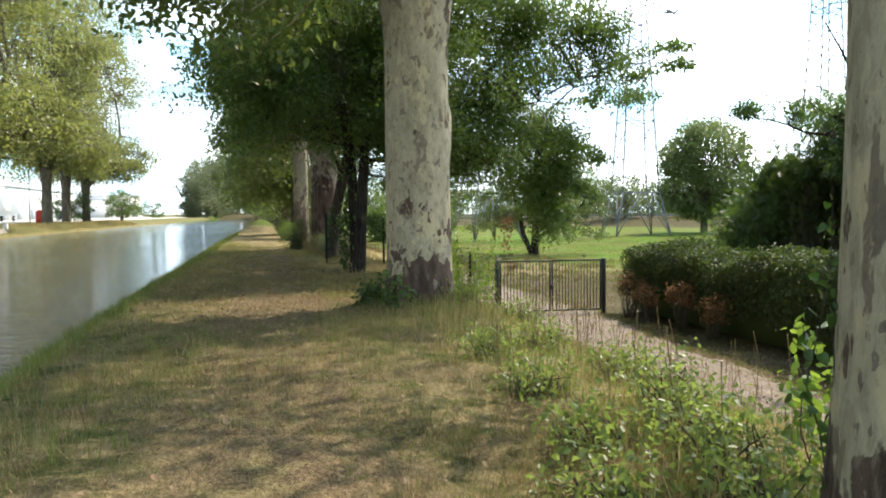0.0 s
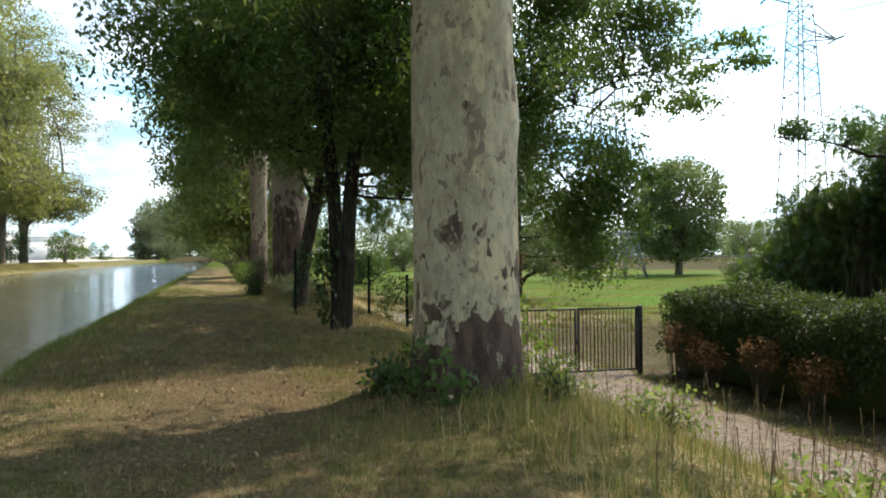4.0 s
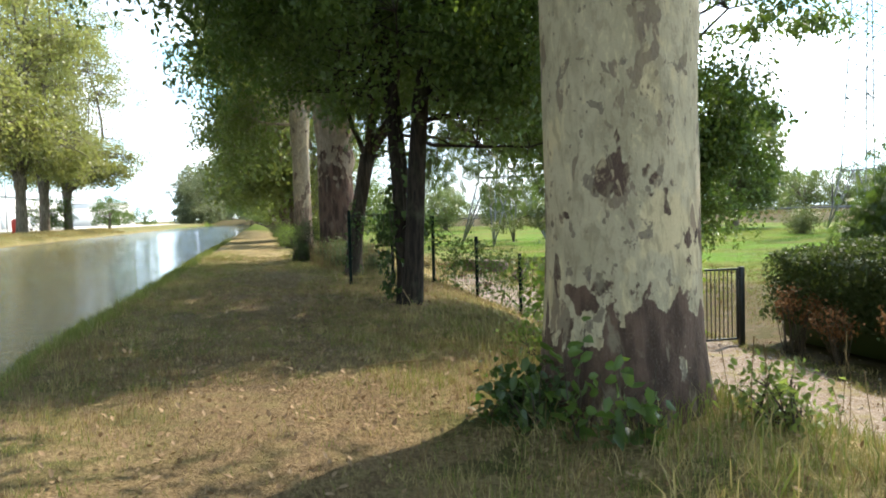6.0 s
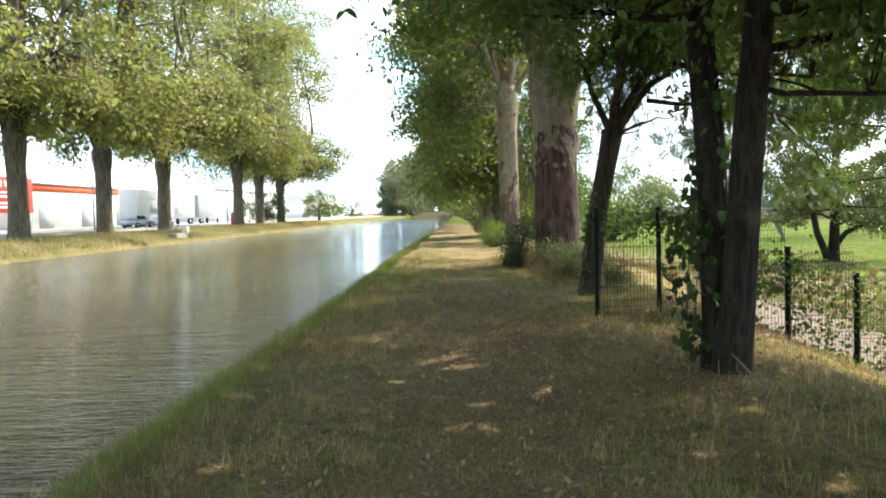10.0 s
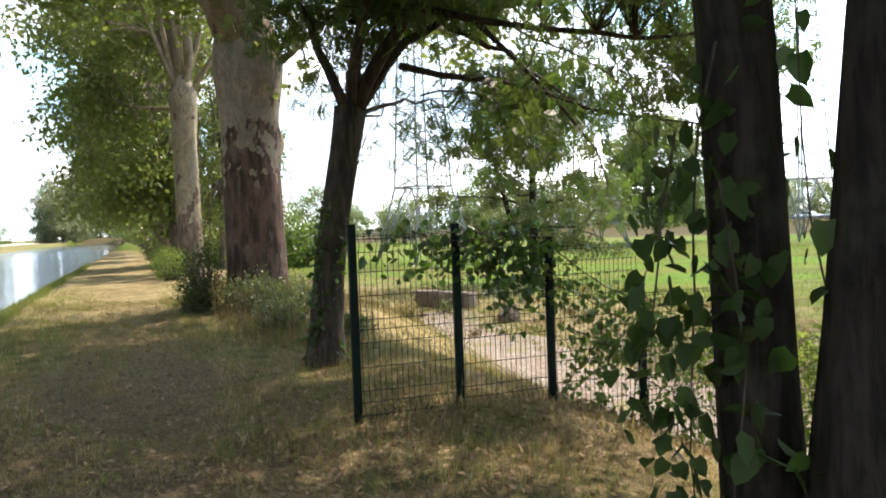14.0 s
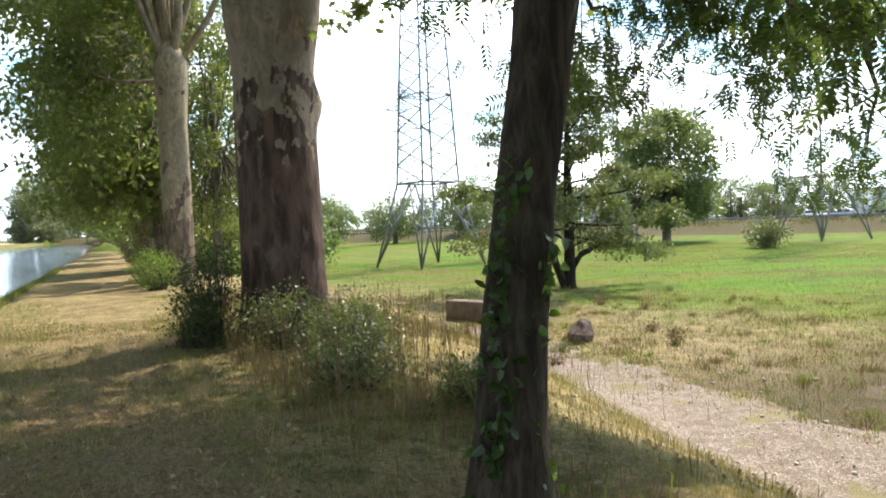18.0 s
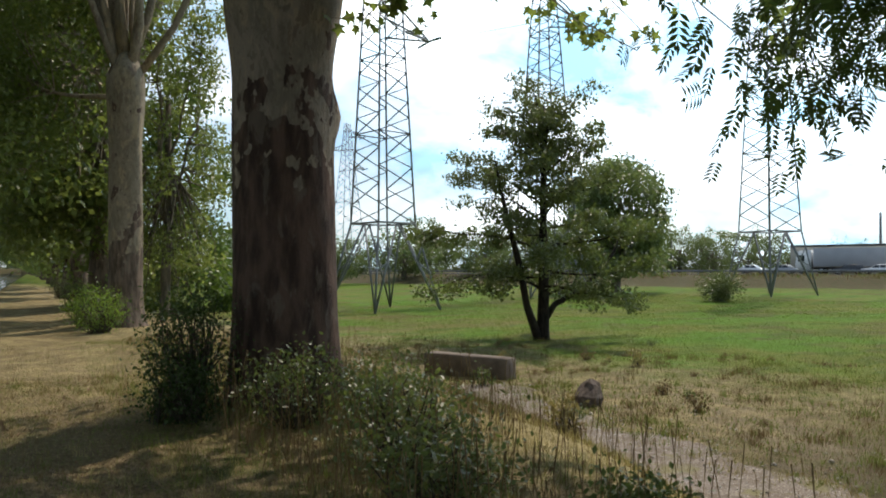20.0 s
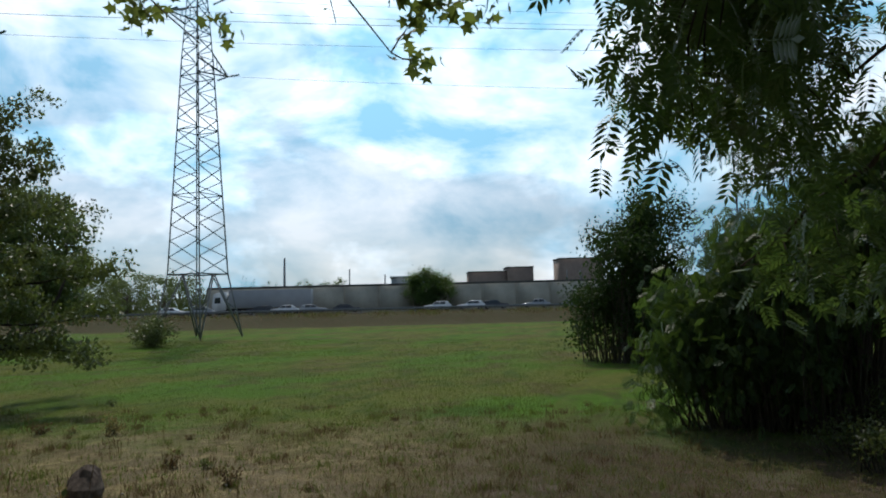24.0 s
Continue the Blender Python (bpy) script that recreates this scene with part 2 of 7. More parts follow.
# distance haze is mixed into the colour of these leaves
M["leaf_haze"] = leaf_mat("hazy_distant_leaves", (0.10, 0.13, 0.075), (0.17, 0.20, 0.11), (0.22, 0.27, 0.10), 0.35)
M["leaf_dark"] = leaf_mat("broad_dark_leaves", (0.030, 0.064, 0.018), (0.080, 0.135, 0.035), (0.18, 0.29, 0.04), 0.38)
M["leaf_ash"] = leaf_mat("ash_leaves", (0.026, 0.056, 0.018), (0.075, 0.12, 0.035), (0.15, 0.25, 0.04), 0.36, 0.45, 0.4)
M["leaf_bright"] = leaf_mat("light_green_leaves", (0.06, 0.12, 0.02), (0.13, 0.21, 0.035), (0.28, 0.42, 0.05), 0.45)
M["leaf_haw"] = leaf_mat("hawthorn_leaves", (0.046, 0.066, 0.025), (0.115, 0.135, 0.05), (0.20, 0.26, 0.06), 0.36)
M["leaf_hedge"] = leaf_mat("hedge_leaves", (0.024, 0.042, 0.018), (0.075, 0.10, 0.045), (0.12, 0.18, 0.03), 0.28, 0.55, 0.15)
# near-black greens: the shrubs' backlit shade is put into the colour
M["leaf_shrub"] = leaf_mat("dark_shrub_leaves", (0.014, 0.030, 0.012), (0.048, 0.075, 0.024), (0.08, 0.15, 0.025), 0.28, 0.6, 0.22)
M["leaf_brown"] = leaf_mat("withered_leaves", (0.12, 0.06, 0.026), (0.28, 0.145, 0.062), (0.18, 0.10, 0.045), 0.35, 0.7, 0.2)
M["leaf_far"] = leaf_mat("distant_leaves", (0.065, 0.10, 0.038), (0.135, 0.18, 0.062), (0.22, 0.30, 0.08), 0.38)
M["leaf_ivy"] = leaf_mat("ivy_leaves", (0.014, 0.034, 0.012), (0.045, 0.085, 0.025), (0.13, 0.26, 0.03), 0.33, 0.35, 0.5)
M["grass_dry"] = leaf_mat("dry_grass", (0.20, 0.165, 0.07), (0.50, 0.41, 0.21), (0.36, 0.30, 0.10), 0.35, 0.7, 0.2)
M["grass_green"] = leaf_mat("green_grass", (0.075, 0.11, 0.025), (0.20, 0.22, 0.06), (0.24, 0.29, 0.06), 0.35, 0.6, 0.25)
M["grass_meadow"] = leaf_mat("meadow_grass", (0.065, 0.12, 0.014), (0.15, 0.21, 0.035), (0.22, 0.33, 0.04), 0.35, 0.6, 0.25)
M["litter"] = leaf_mat("fallen_leaves", (0.15, 0.095, 0.055), (0.38, 0.28, 0.18), (0.2, 0.13, 0.07), 0.2, 0.85, 0.12)
M["straw"] = leaf_mat("dry_stalks", (0.13, 0.085, 0.045), (0.28, 0.20, 0.10), (0.2, 0.14, 0.06), 0.25, 0.8, 0.2)
M["green_paint"] = plain("dark_green_fence_paint", (0.006, 0.014, 0.011), 0.75, 0.25, 5.0, 0.0, 0.12, 0.05)
M["wire"] = plain("green_coated_wire", (0.010, 0.022, 0.017), 0.6, 0.2, 8.0, 0.0, 0.2, 0.0)
M["gate_paint"] = plain("dark_gate_paint", (0.02, 0.024, 0.022), 0.5, 0.3, 6.0, 0.0, 0.4, 0.05)
M["concrete"] = plain("weathered_concrete", (0.30, 0.27, 0.235), 0.9, 0.22, 3.0, 0, 0.2, 0.4)
M["block"] = plain("weathered_brown_concrete", (0.17, 0.135, 0.11), 0.92, 0.25, 3.0, 0, 0.2, 0.5)
M["leaf_weed"] = leaf_mat("weed_leaves", (0.060, 0.100, 0.027), (0.15, 0.19, 0.06), (0.30, 0.40, 0.08), 0.45)
M["stone"] = plain("rough_stone", (0.13, 0.10, 0.082), 0.95, 0.3, 5.0, 0, 0.2, 0.8)
M["stone_pale"] = plain("pale_limestone", (0.42, 0.38, 0.33), 0.95, 0.25, 9.0, 0, 0.2, 0.4)
M["steel"] = plain("galvanised_steel", (0.19, 0.205, 0.215), 0.6, 0.15, 1.0, 0.3, 0.3, 0.0)
M["cable"] = plain("conductor_cable", (0.16, 0.17, 0.18), 0.6, 0.1, 1.0, 0.3, 0.3, 0.0)
M["insulator"] = plain("glass_insulator", (0.12, 0.20, 0.20), 0.25, 0.15, 2.0, 0, 0.6, 0.0)
M["barrier"] = plain("grey_wall_panels", (0.42, 0.395, 0.335), 0.9, 0.12, 0.4, 0, 0.2, 0.2)
M["wall_cap"] = plain("dark_wall_cap", (0.09, 0.09, 0.085), 0.9, 0.15, 0.6)
M["white"] = plain("white_cladding", (0.78, 0.78, 0.76), 0.6, 0.04, 0.5)
M["greyclad"] = plain("grey_cladding", (0.33, 0.37, 0.39), 0.6, 0.06, 0.5)
M["red"] = plain("red_sheet", (0.62, 0.06, 0.035), 0.5, 0.08, 0.6)
M["orange"] = plain("orange_red_trim", (0.72, 0.14, 0.05), 0.5, 0.06, 0.6)
M["dark"] = plain("dark_opening", (0.03, 0.033, 0.036), 0.35, 0.15, 1.0)
M["glass"] = plain("dark_window_glass", (0.025, 0.032, 0.038), 0.08, 0.1, 1.0, 0.0, 0.8, 0.0)
M["carwhite"] = plain("white_car_paint", (0.75, 0.76, 0.77), 0.25, 0.03, 1.0, 0.0, 0.6, 0.0)
M["carsilver"] = plain("silver_car_paint", (0.42, 0.44, 0.46), 0.28, 0.04, 1.0, 0.4, 0.6, 0.0)
M["cardark"] = plain("dark_car_paint", (0.045, 0.05, 0.06), 0.25, 0.08, 1.0, 0.0, 0.6, 0.0)
M["tyre"] = plain("tyre_rubber", (0.02, 0.02, 0.02), 0.85, 0.2, 4.0)
M["trailer"] = plain("silver_grey_tarpaulin", (0.36, 0.37, 0.40), 0.5, 0.06, 0.6)
M["asphalt"] = plain("asphalt", (0.055, 0.055, 0.055), 0.9, 0.15, 0.6)
M["brick"] = plain("far_brickwork", (0.26, 0.20, 0.17), 0.9, 0.12, 0.4)

# water: dark green, with short ripples across the canal
k = Mat("canal_water")
v = k.pos()
r1 = k.noise(k.stretch(v, (1.0, 3.4, 1.0)), 1.35, 3.0, 0.55, 0.2)
r2 = k.noise(k.stretch(v, (1.0, 2.6, 1.0)), 5.5, 3.0, 0.6, 0.3)
r0 = k.noise(k.stretch(v, (1.0, 2.4, 1.0)), 0.55, 2.0, 0.5, 0.2)
calm = k.span(k.noise(k.stretch(v, (0.12, 0.05, 1)), 1.0, 2.0), 0.35, 0.65, 0.55, 1.0)
hgt = k.math("MULTIPLY", k.math("ADD", k.math("ADD", k.math("MULTIPLY", r1, 1.3), k.math("MULTIPLY", r0, 0.4)), k.math("MULTIPLY", r2, 0.6)), calm)
p = k.n("BsdfPrincipled", {"Base Color": (0.018, 0.031, 0.025, 1), "Roughness": 0.03, "IOR": 1.33, "Specular IOR Level": 0.42, "Normal": k.bump(hgt, 0.9, 0.095)})
k.t.links.new(p.outputs[0], k.out.inputs["Surface"])
M["water"] = k.m

# ground: trodden dry turf on the dyke, greener meadow beyond, bare earth by the track
k = Mat("ground_turf")
v = k.pos()
x, y = k.axis(v, 0), k.axis(v, 1)
n1, n2, n3 = k.noise(v, 0.55, 5.0, 0.6), k.noise(v, 3.2, 5.0, 0.62), k.noise(v, 26.0, 5.0, 0.65)
soil = k.mix(k.span(n3, 0.35, 0.7), (0.078, 0.052, 0.032), (0.215, 0.150, 0.094))
thatch = k.mix(k.span(k.noise(k.stretch(v, (1.0, 0.35, 1.0)), 40.0, 5.0, 0.7, 0.6), 0.34, 0.68), (0.080, 0.055, 0.030), (0.285, 0.205, 0.115))
dry = k.mix(k.span(n3, 0.35, 0.72), (0.15, 0.115, 0.055), (0.33, 0.265, 0.14))
green = k.mix(k.span(n3, 0.3, 0.7), (0.045, 0.055, 0.016), (0.105, 0.115, 0.036))
n4 = k.noise(v, 1.5, 4.0, 0.6, 0.4)
c = k.mix(k.span(k.math("ADD", k.math("MULTIPLY", n2, 0.5), k.math("MULTIPLY", n4, 0.5)), 0.46, 0.58), dry, green)
c = k.mix(k.span(n1, 0.46, 0.60, 0, 0.6), c, thatch)
# trodden strip along the walk; the trees' shade is put into its browner tone too
tread = k.math("ABSOLUTE", k.math("SUBTRACT", k.math("SUBTRACT", x, 0.35), k.math("MULTIPLY", k.math("SUBTRACT", n1, 0.5), 1.2)))
c = k.mix(k.span(tread, 0.4, 1.4, 0.72, 0.0), c, k.mix(k.span(n4, 0.40, 0.62), thatch, k.mix(k.span(n2, 0.42, 0.62), soil, dry)))
meadow = k.mix(k.span(k.noise(k.stretch(v, (1, 1, 1)), 0.11, 4.0, 0.55), 0.40, 0.60), (0.088, 0.190, 0.012), (0.150, 0.160, 0.030))
meadow = k.mix(k.span(n2, 0.35, 0.7, 0, 0.5), meadow, (0.062, 0.10, 0.013))
meadow = k.mix(k.span(k.noise(k.stretch(v, (0.5, 1.3, 1)), 0.42, 5.0, 0.6, 0.8), 0.50, 0.60, 0, 0.6), meadow, (0.050, 0.092, 0.011))
meadow = k.mix(k.span(k.noise(k.stretch(v, (0.35, 1.0, 1)), 0.16, 4.0, 0.6, 0.5), 0.54, 0.66, 0, 0.6), meadow, (0.165, 0.125, 0.050))
meadow = k.mix(k.span(n3, 0.5, 0.8, 0, 0.4), meadow, (0.10, 0.13, 0.03))
meadow = k.mix(k.span(k.noise(v, 0.32, 5.0, 0.65, 0.4), 0.50, 0.62, 0, 0.65), meadow, k.mix(k.span(n3, 0.4, 0.7), (0.085, 0.072, 0.025), (0.14, 0.115, 0.045)))
far = k.span(k.math("ADD", k.math("ADD", x, k.math("MULTIPLY", y, 0.25)), k.math("MULTIPLY", k.math("SUBTRACT", n1, 0.5), 14.0)), 24.0, 33.0)
edge = k.span(x, 4.0, 5.8)
bare = k.mix(k.span(n2, 0.40, 0.62), (0.115, 0.085, 0.055), k.mix(k.span(n3, 0.4, 0.7), (0.07, 0.068, 0.026), (0.16, 0.13, 0.06)))
bare = k.mix(k.span(n1, 0.52, 0.62, 0, 0.8), bare, k.mix(k.span(n3, 0.4, 0.7), (0.14, 0.11, 0.08), (0.235, 0.19, 0.145)))
bare = k.mix(k.span(n4, 0.50, 0.58, 0, 0.65), bare, k.mix(k.span(n3, 0.4, 0.7), (0.048, 0.052, 0.018), (0.11, 0.105, 0.04)))
way = k.math("ABSOLUTE", k.math("ADD", k.math("SUBTRACT", k.math("SUBTRACT", x, 13.6), k.math("MULTIPLY", k.math("SUBTRACT", y, 40.0), 0.40)), k.math("MULTIPLY", k.math("SUBTRACT", n1, 0.5), 2.4)))
sandy = k.math("MULTIPLY", k.math("MULTIPLY", k.span(way, 0.3, 1.2, 0.6, 0.0), k.span(y, 33.0, 38.0)), k.span(y, 50.0, 46.0))
bare = k.mix(sandy, bare, k.mix(k.span(n3, 0.38, 0.66), (0.16, 0.125, 0.09), (0.29, 0.235, 0.175)))
bare = k.mix(k.span(k.noise(v, 60.0, 3.0, 0.6), 0.68, 0.72, 0, 0.8), bare, (0.46, 0.42, 0.36))
c = k.mix(edge, c, bare)
# dry grass further along, painted lighter for the sunlit stretch of path
c = k.mix(k.math("MULTIPLY", k.span(y, 33.0, 39.0), k.span(n2, 0.34, 0.62, 0.85, 0.45)), c, k.mix(k.span(n4, 0.40, 0.60), dry, k.mix(k.span(n3, 0.3, 0.7), (0.27, 0.21, 0.095), (0.47, 0.385, 0.20))))
# straw-dry brow and slope above the track
straw = k.mix(k.span(n3, 0.32, 0.68), (0.25, 0.195, 0.085), (0.52, 0.43, 0.225))
brow = k.math("MULTIPLY", k.math("MULTIPLY", k.span(k.math("ADD", k.math("ADD", x, k.span(y, 17.0, 12.0)), k.math("MULTIPLY", n4, 0.8)), 3.8, 4.6), k.span(x, 7.9, 6.9)), k.span(y, 38.0, 34.0))
c = k.mix(k.math("MULTIPLY", brow, k.span(n2, 0.36, 0.62, 0.95, 0.45)), c, straw)
# bare earth about the fence, darkened in colour where the trees shade it
shaded_earth = k.math("MULTIPLY", k.math("MULTIPLY", k.span(y, 11.5, 15.5), k.span(y, 30.0, 27.0)), k.span(x, 4.6, 3.8))
c = k.mix(k.math("MULTIPLY", shaded_earth, k.span(n2, 0.30, 0.6, 0.8, 0.25)), c, k.mix(k.span(n4, 0.42, 0.58), soil, thatch))
c = k.mix(far, c, meadow)
# rough grass along the road verge
verge = k.span(k.math("ADD", k.math("MULTIPLY", x, 0.927), k.math("MULTIPLY", y, 0.375)), 110.0, 113.0)
c = k.mix(verge, c, k.mix(k.span(n2, 0.4, 0.6), (0.095, 0.068, 0.036), (0.06, 0.066, 0.024)))
west = k.span(x, -22.0, -23.0)
c = k.mix(west, c, k.mix(k.span(n1, 0.38, 0.6), (0.21, 0.185, 0.09), (0.13, 0.14, 0.05)))
h = k.math("ADD", n3, k.math("MULTIPLY", n2, 0.6))
c = k.mix(k.span(k.noise(v, 7.0, 5.0, 0.7, 0.5), 0.56, 0.66, 0, 0.3), c, (0.055, 0.040, 0.024))
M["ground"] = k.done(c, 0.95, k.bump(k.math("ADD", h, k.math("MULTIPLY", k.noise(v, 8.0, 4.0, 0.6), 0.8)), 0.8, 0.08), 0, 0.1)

# gravel
k = Mat("gravel_track")
v = k.pos()
g1, g2 = k.cells(v, 28.0), k.noise(v, 4.0, 5.0, 0.6)
g3 = k.noise(v, 45.0, 4.0, 0.6)
c = k.mix(k.span(g1, 0.1, 0.6), (0.44, 0.385, 0.32), (0.19, 0.155, 0.125))
c = k.mix(k.span(g2, 0.45, 0.60, 0, 0.75), c, k.mix(k.span(g3, 0.4, 0.65), (0.10, 0.072, 0.05), (0.26, 0.20, 0.15)))
c = k.mix(k.span(k.noise(v, 13.0, 4.0, 0.65), 0.50, 0.62, 0, 0.65), c, (0.12, 0.095, 0.07))
c = k.mix(k.span(g3, 0.60, 0.70, 0, 0.9), c, (0.62, 0.58, 0.52))
c = k.mix(k.span(k.noise(v, 1.1, 4.0), 0.56, 0.66, 0, 0.8), c, (0.19, 0.17, 0.075))
M["gravel"] = k.done(c, 0.95, k.bump(k.math("ADD", g1, g3), 0.6, 0.03), 0, 0.15)

k = Mat("pale_yard")
v = k.pos()
c = k.mix(k.span(k.noise(v, 0.4, 5.0), 0.35, 0.65), (0.42, 0.41, 0.38), (0.55, 0.54, 0.50))
M["yard"] = k.done(c, 0.9)

# ---- tools for building ----
RNG = np.random.default_rng(7)


def fast_mesh(name, verts, faces, mats, smooth=False, index=None):
    """A mesh from an array of points and an array of faces with one number of corners."""
    verts, faces = np.ascontiguousarray(verts, np.float32), np.ascontiguousarray(faces, np.int32)
    me = bpy.data.meshes.new(name)
    me.vertices.add(len(verts))
    me.vertices.foreach_set("co", verts.ravel())
    me.loops.add(faces.size)
    me.loops.foreach_set("vertex_index", faces.ravel())
    me.polygons.add(len(faces))
    me.polygons.foreach_set("loop_start", np.arange(0, faces.size, faces.shape[1], dtype=np.int32))
    if smooth:
        me.polygons.foreach_set("use_smooth", np.ones(len(faces), bool))
    for m in mats if isinstance(mats, (list, tuple)) else [mats]:
        me.materials.append(m)
    if index is not None:
        me.polygons.foreach_set("material_index", np.ascontiguousarray(index, np.int32))
    me.update(calc_edges=True)
    return me


class Geo:
    """Gathers points and four-cornered faces (three-cornered ones repeat no point: they are kept apart)."""

    def __init__(self):
        self.v, self.q, self.t, self.count = [], [], [], 0

    def add(self, verts, quads=None, tris=None):
        verts = np.asarray(verts, float).reshape(-1, 3)
        if quads is not None and len(quads):
            self.q.append(np.asarray(quads, int) + self.count)
        if tris is not None and len(tris):
            self.t.append(np.asarray(tris, int) + self.count)
        self.v.append(verts)
        self.count += len(verts)
        return self

    def box(self, lo, hi, turn=None, chamfer=0.0):
        (a, b, c), (d, e, f) = lo, hi
        s = chamfer
        if s > 0:
            ring = lambda z, i: [(a + i, b + s, z), (a + s, b + i, z), (d - s, b + i, z), (d - i, b + s, z), (d - i, e - s, z), (d - s, e - i, z), (a + s, e - i, z), (a + i, e - s, z)]
            v = np.array(ring(c, s) + ring(c + s, 0) + ring(f - s, 0) + ring(f, s), float)
            q = [(r * 8 + n, r * 8 + (n + 1) % 8, r * 8 + 8 + (n + 1) % 8, r * 8 + 8 + n) for r in range(3) for n in range(8)]
            q += [(0, 7, 2, 1), (7, 6, 3, 2), (6, 5, 4, 3), (24, 25, 26, 31), (31, 26, 27, 30), (30, 27, 28, 29)]
        else:
            v = np.array([(x, y, z) for z in (c, f) for x, y in ((a, b), (d, b), (d, e), (a, e))], float)
            q = [(0, 3, 2, 1), (4, 5, 6, 7), (0, 1, 5, 4), (1, 2, 6, 5), (2, 3, 7, 6), (3, 0, 4, 7)]
        if turn is not None:
            m = np.array(turn)
            v = v @ m[:3, :3].T + m[:3, 3]
        return self.add(v, q)

    def bar(self, a, b, w, d=None, up=(0, 0, 1)):
        """A straight bar of square section from a to b."""
        a, b = np.array(a, float), np.array(b, float)
        way = (b - a) / max(np.linalg.norm(b - a), 1e-9)
        side = np.cross(way, up)
        if np.linalg.norm(side) < 1e-3:
            side = np.cross(way, (1, 0, 0))
        side /= np.linalg.norm(side)
        top = np.cross(side, way)
        d = d or w
        c = [side * w / 2 * i + top * d / 2 * j for i, j in ((-1, -1), (1, -1), (1, 1), (-1, 1))]
        v = [a + o for o in c] + [b + o for o in c]
        return self.add(v, [(0, 3, 2, 1), (4, 5, 6, 7), (0, 1, 5, 4), (1, 2, 6, 5), (2, 3, 7, 6), (3, 0, 4, 7)])

    def tube(self, pts, radii, sides=6, bumps=0.0, seed=0.0, cap=True):
        """A round branch through the points."""
        pts, radii = np.asarray(pts, float), np.asarray(radii, float)
        n = len(pts)
        way = np.gradient(pts, axis=0)
        way /= np.maximum(np.linalg.norm(way, axis=1), 1e-9)[:, None]
        ref = np.where(np.abs(way[:, 2:3]) > 0.9, np.array([[1.0, 0, 0]]), np.array([[0, 0, 1.0]]))
        if np.abs(way[:, 2]).mean() > 0.6:
            ref = np.tile([[1.0, 0, 0]], (n, 1))
        u = np.cross(way, ref)
        u /= np.maximum(np.linalg.norm(u, axis=1), 1e-9)[:, None]
        w = np.cross(way, u)
        ang = np.linspace(0, 2 * np.pi, sides, endpoint=False)
        rr = radii[:, None] * np.ones(sides)
        if bumps:
            h = np.arange(n)[:, None] / n
            rr = rr * (1 + bumps * (0.55 * np.sin(ang * 2 + seed + 5 * h) + 0.35 * np.sin(ang * 3 + 2 * seed - 9 * h) + 0.3 * np.sin(ang * 5 + 3 * seed + 14 * h)))
        v = pts[:, None] + rr[..., None] * (np.cos(ang)[None, :, None] * u[:, None] + np.sin(ang)[None, :, None] * w[:, None])
        i, j = np.meshgrid(np.arange(n - 1), np.arange(sides), indexing="ij")
        q = np.stack([i * sides + j, i * sides + (j + 1) % sides, (i + 1) * sides + (j + 1) % sides, (i + 1) * sides + j], -1).reshape(-1, 4)
        t = [(0, b + 1, b) for b in range(1, sides - 1)] + [((n - 1) * sides, (n - 1) * sides + b, (n - 1) * sides + b + 1) for b in range(1, sides - 1)] if cap else None
        return self.add(v.reshape(-1, 3), q, t)

    def mesh(self, name, mats, smooth=False):
        me = bpy.data.meshes.new(name)
        v = np.concatenate(self.v).astype(np.float32)
        q = np.concatenate(self.q).astype(np.int32) if self.q else np.zeros((0, 4), np.int32)
        t = np.concatenate(self.t).astype(np.int32) if self.t else np.zeros((0, 3), np.int32)
        me.vertices.add(len(v))
        me.vertices.foreach_set("co", v.ravel())
        me.loops.add(q.size + t.size)
        me.loops.foreach_set("vertex_index", np.concatenate([q.ravel(), t.ravel()]))
        me.polygons.add(len(q) + len(t))
        starts = np.concatenate([np.arange(len(q)) * 4, q.size + np.arange(len(t)) * 3]).astype(np.int32)
        me.polygons.foreach_set("loop_start", starts)
        if smooth:
            me.polygons.foreach_set("use_smooth", np.ones(len(q) + len(t), bool))
        for m in mats if isinstance(mats, (list, tuple)) else [mats]:
            me.materials.append(m)
        me.update(calc_edges=True)
        return me


def part(name, data, parent, label="", place=None):
    """Links a mesh as one object under a thing or a part."""
    ob = new(name, data)
    ob.parent = parent
    if place is not None:
        ob.matrix_basis = place
    return tagged(ob, label)


def thing(name, label, category, place=None, group="", kind=""):
    """An empty at the base of a thing."""
    ob = new(name)
    ob.empty_display_size = 0.2
    if place is not None:
        ob.matrix_basis = place
    return tagged(ob, label, category, group, kind)


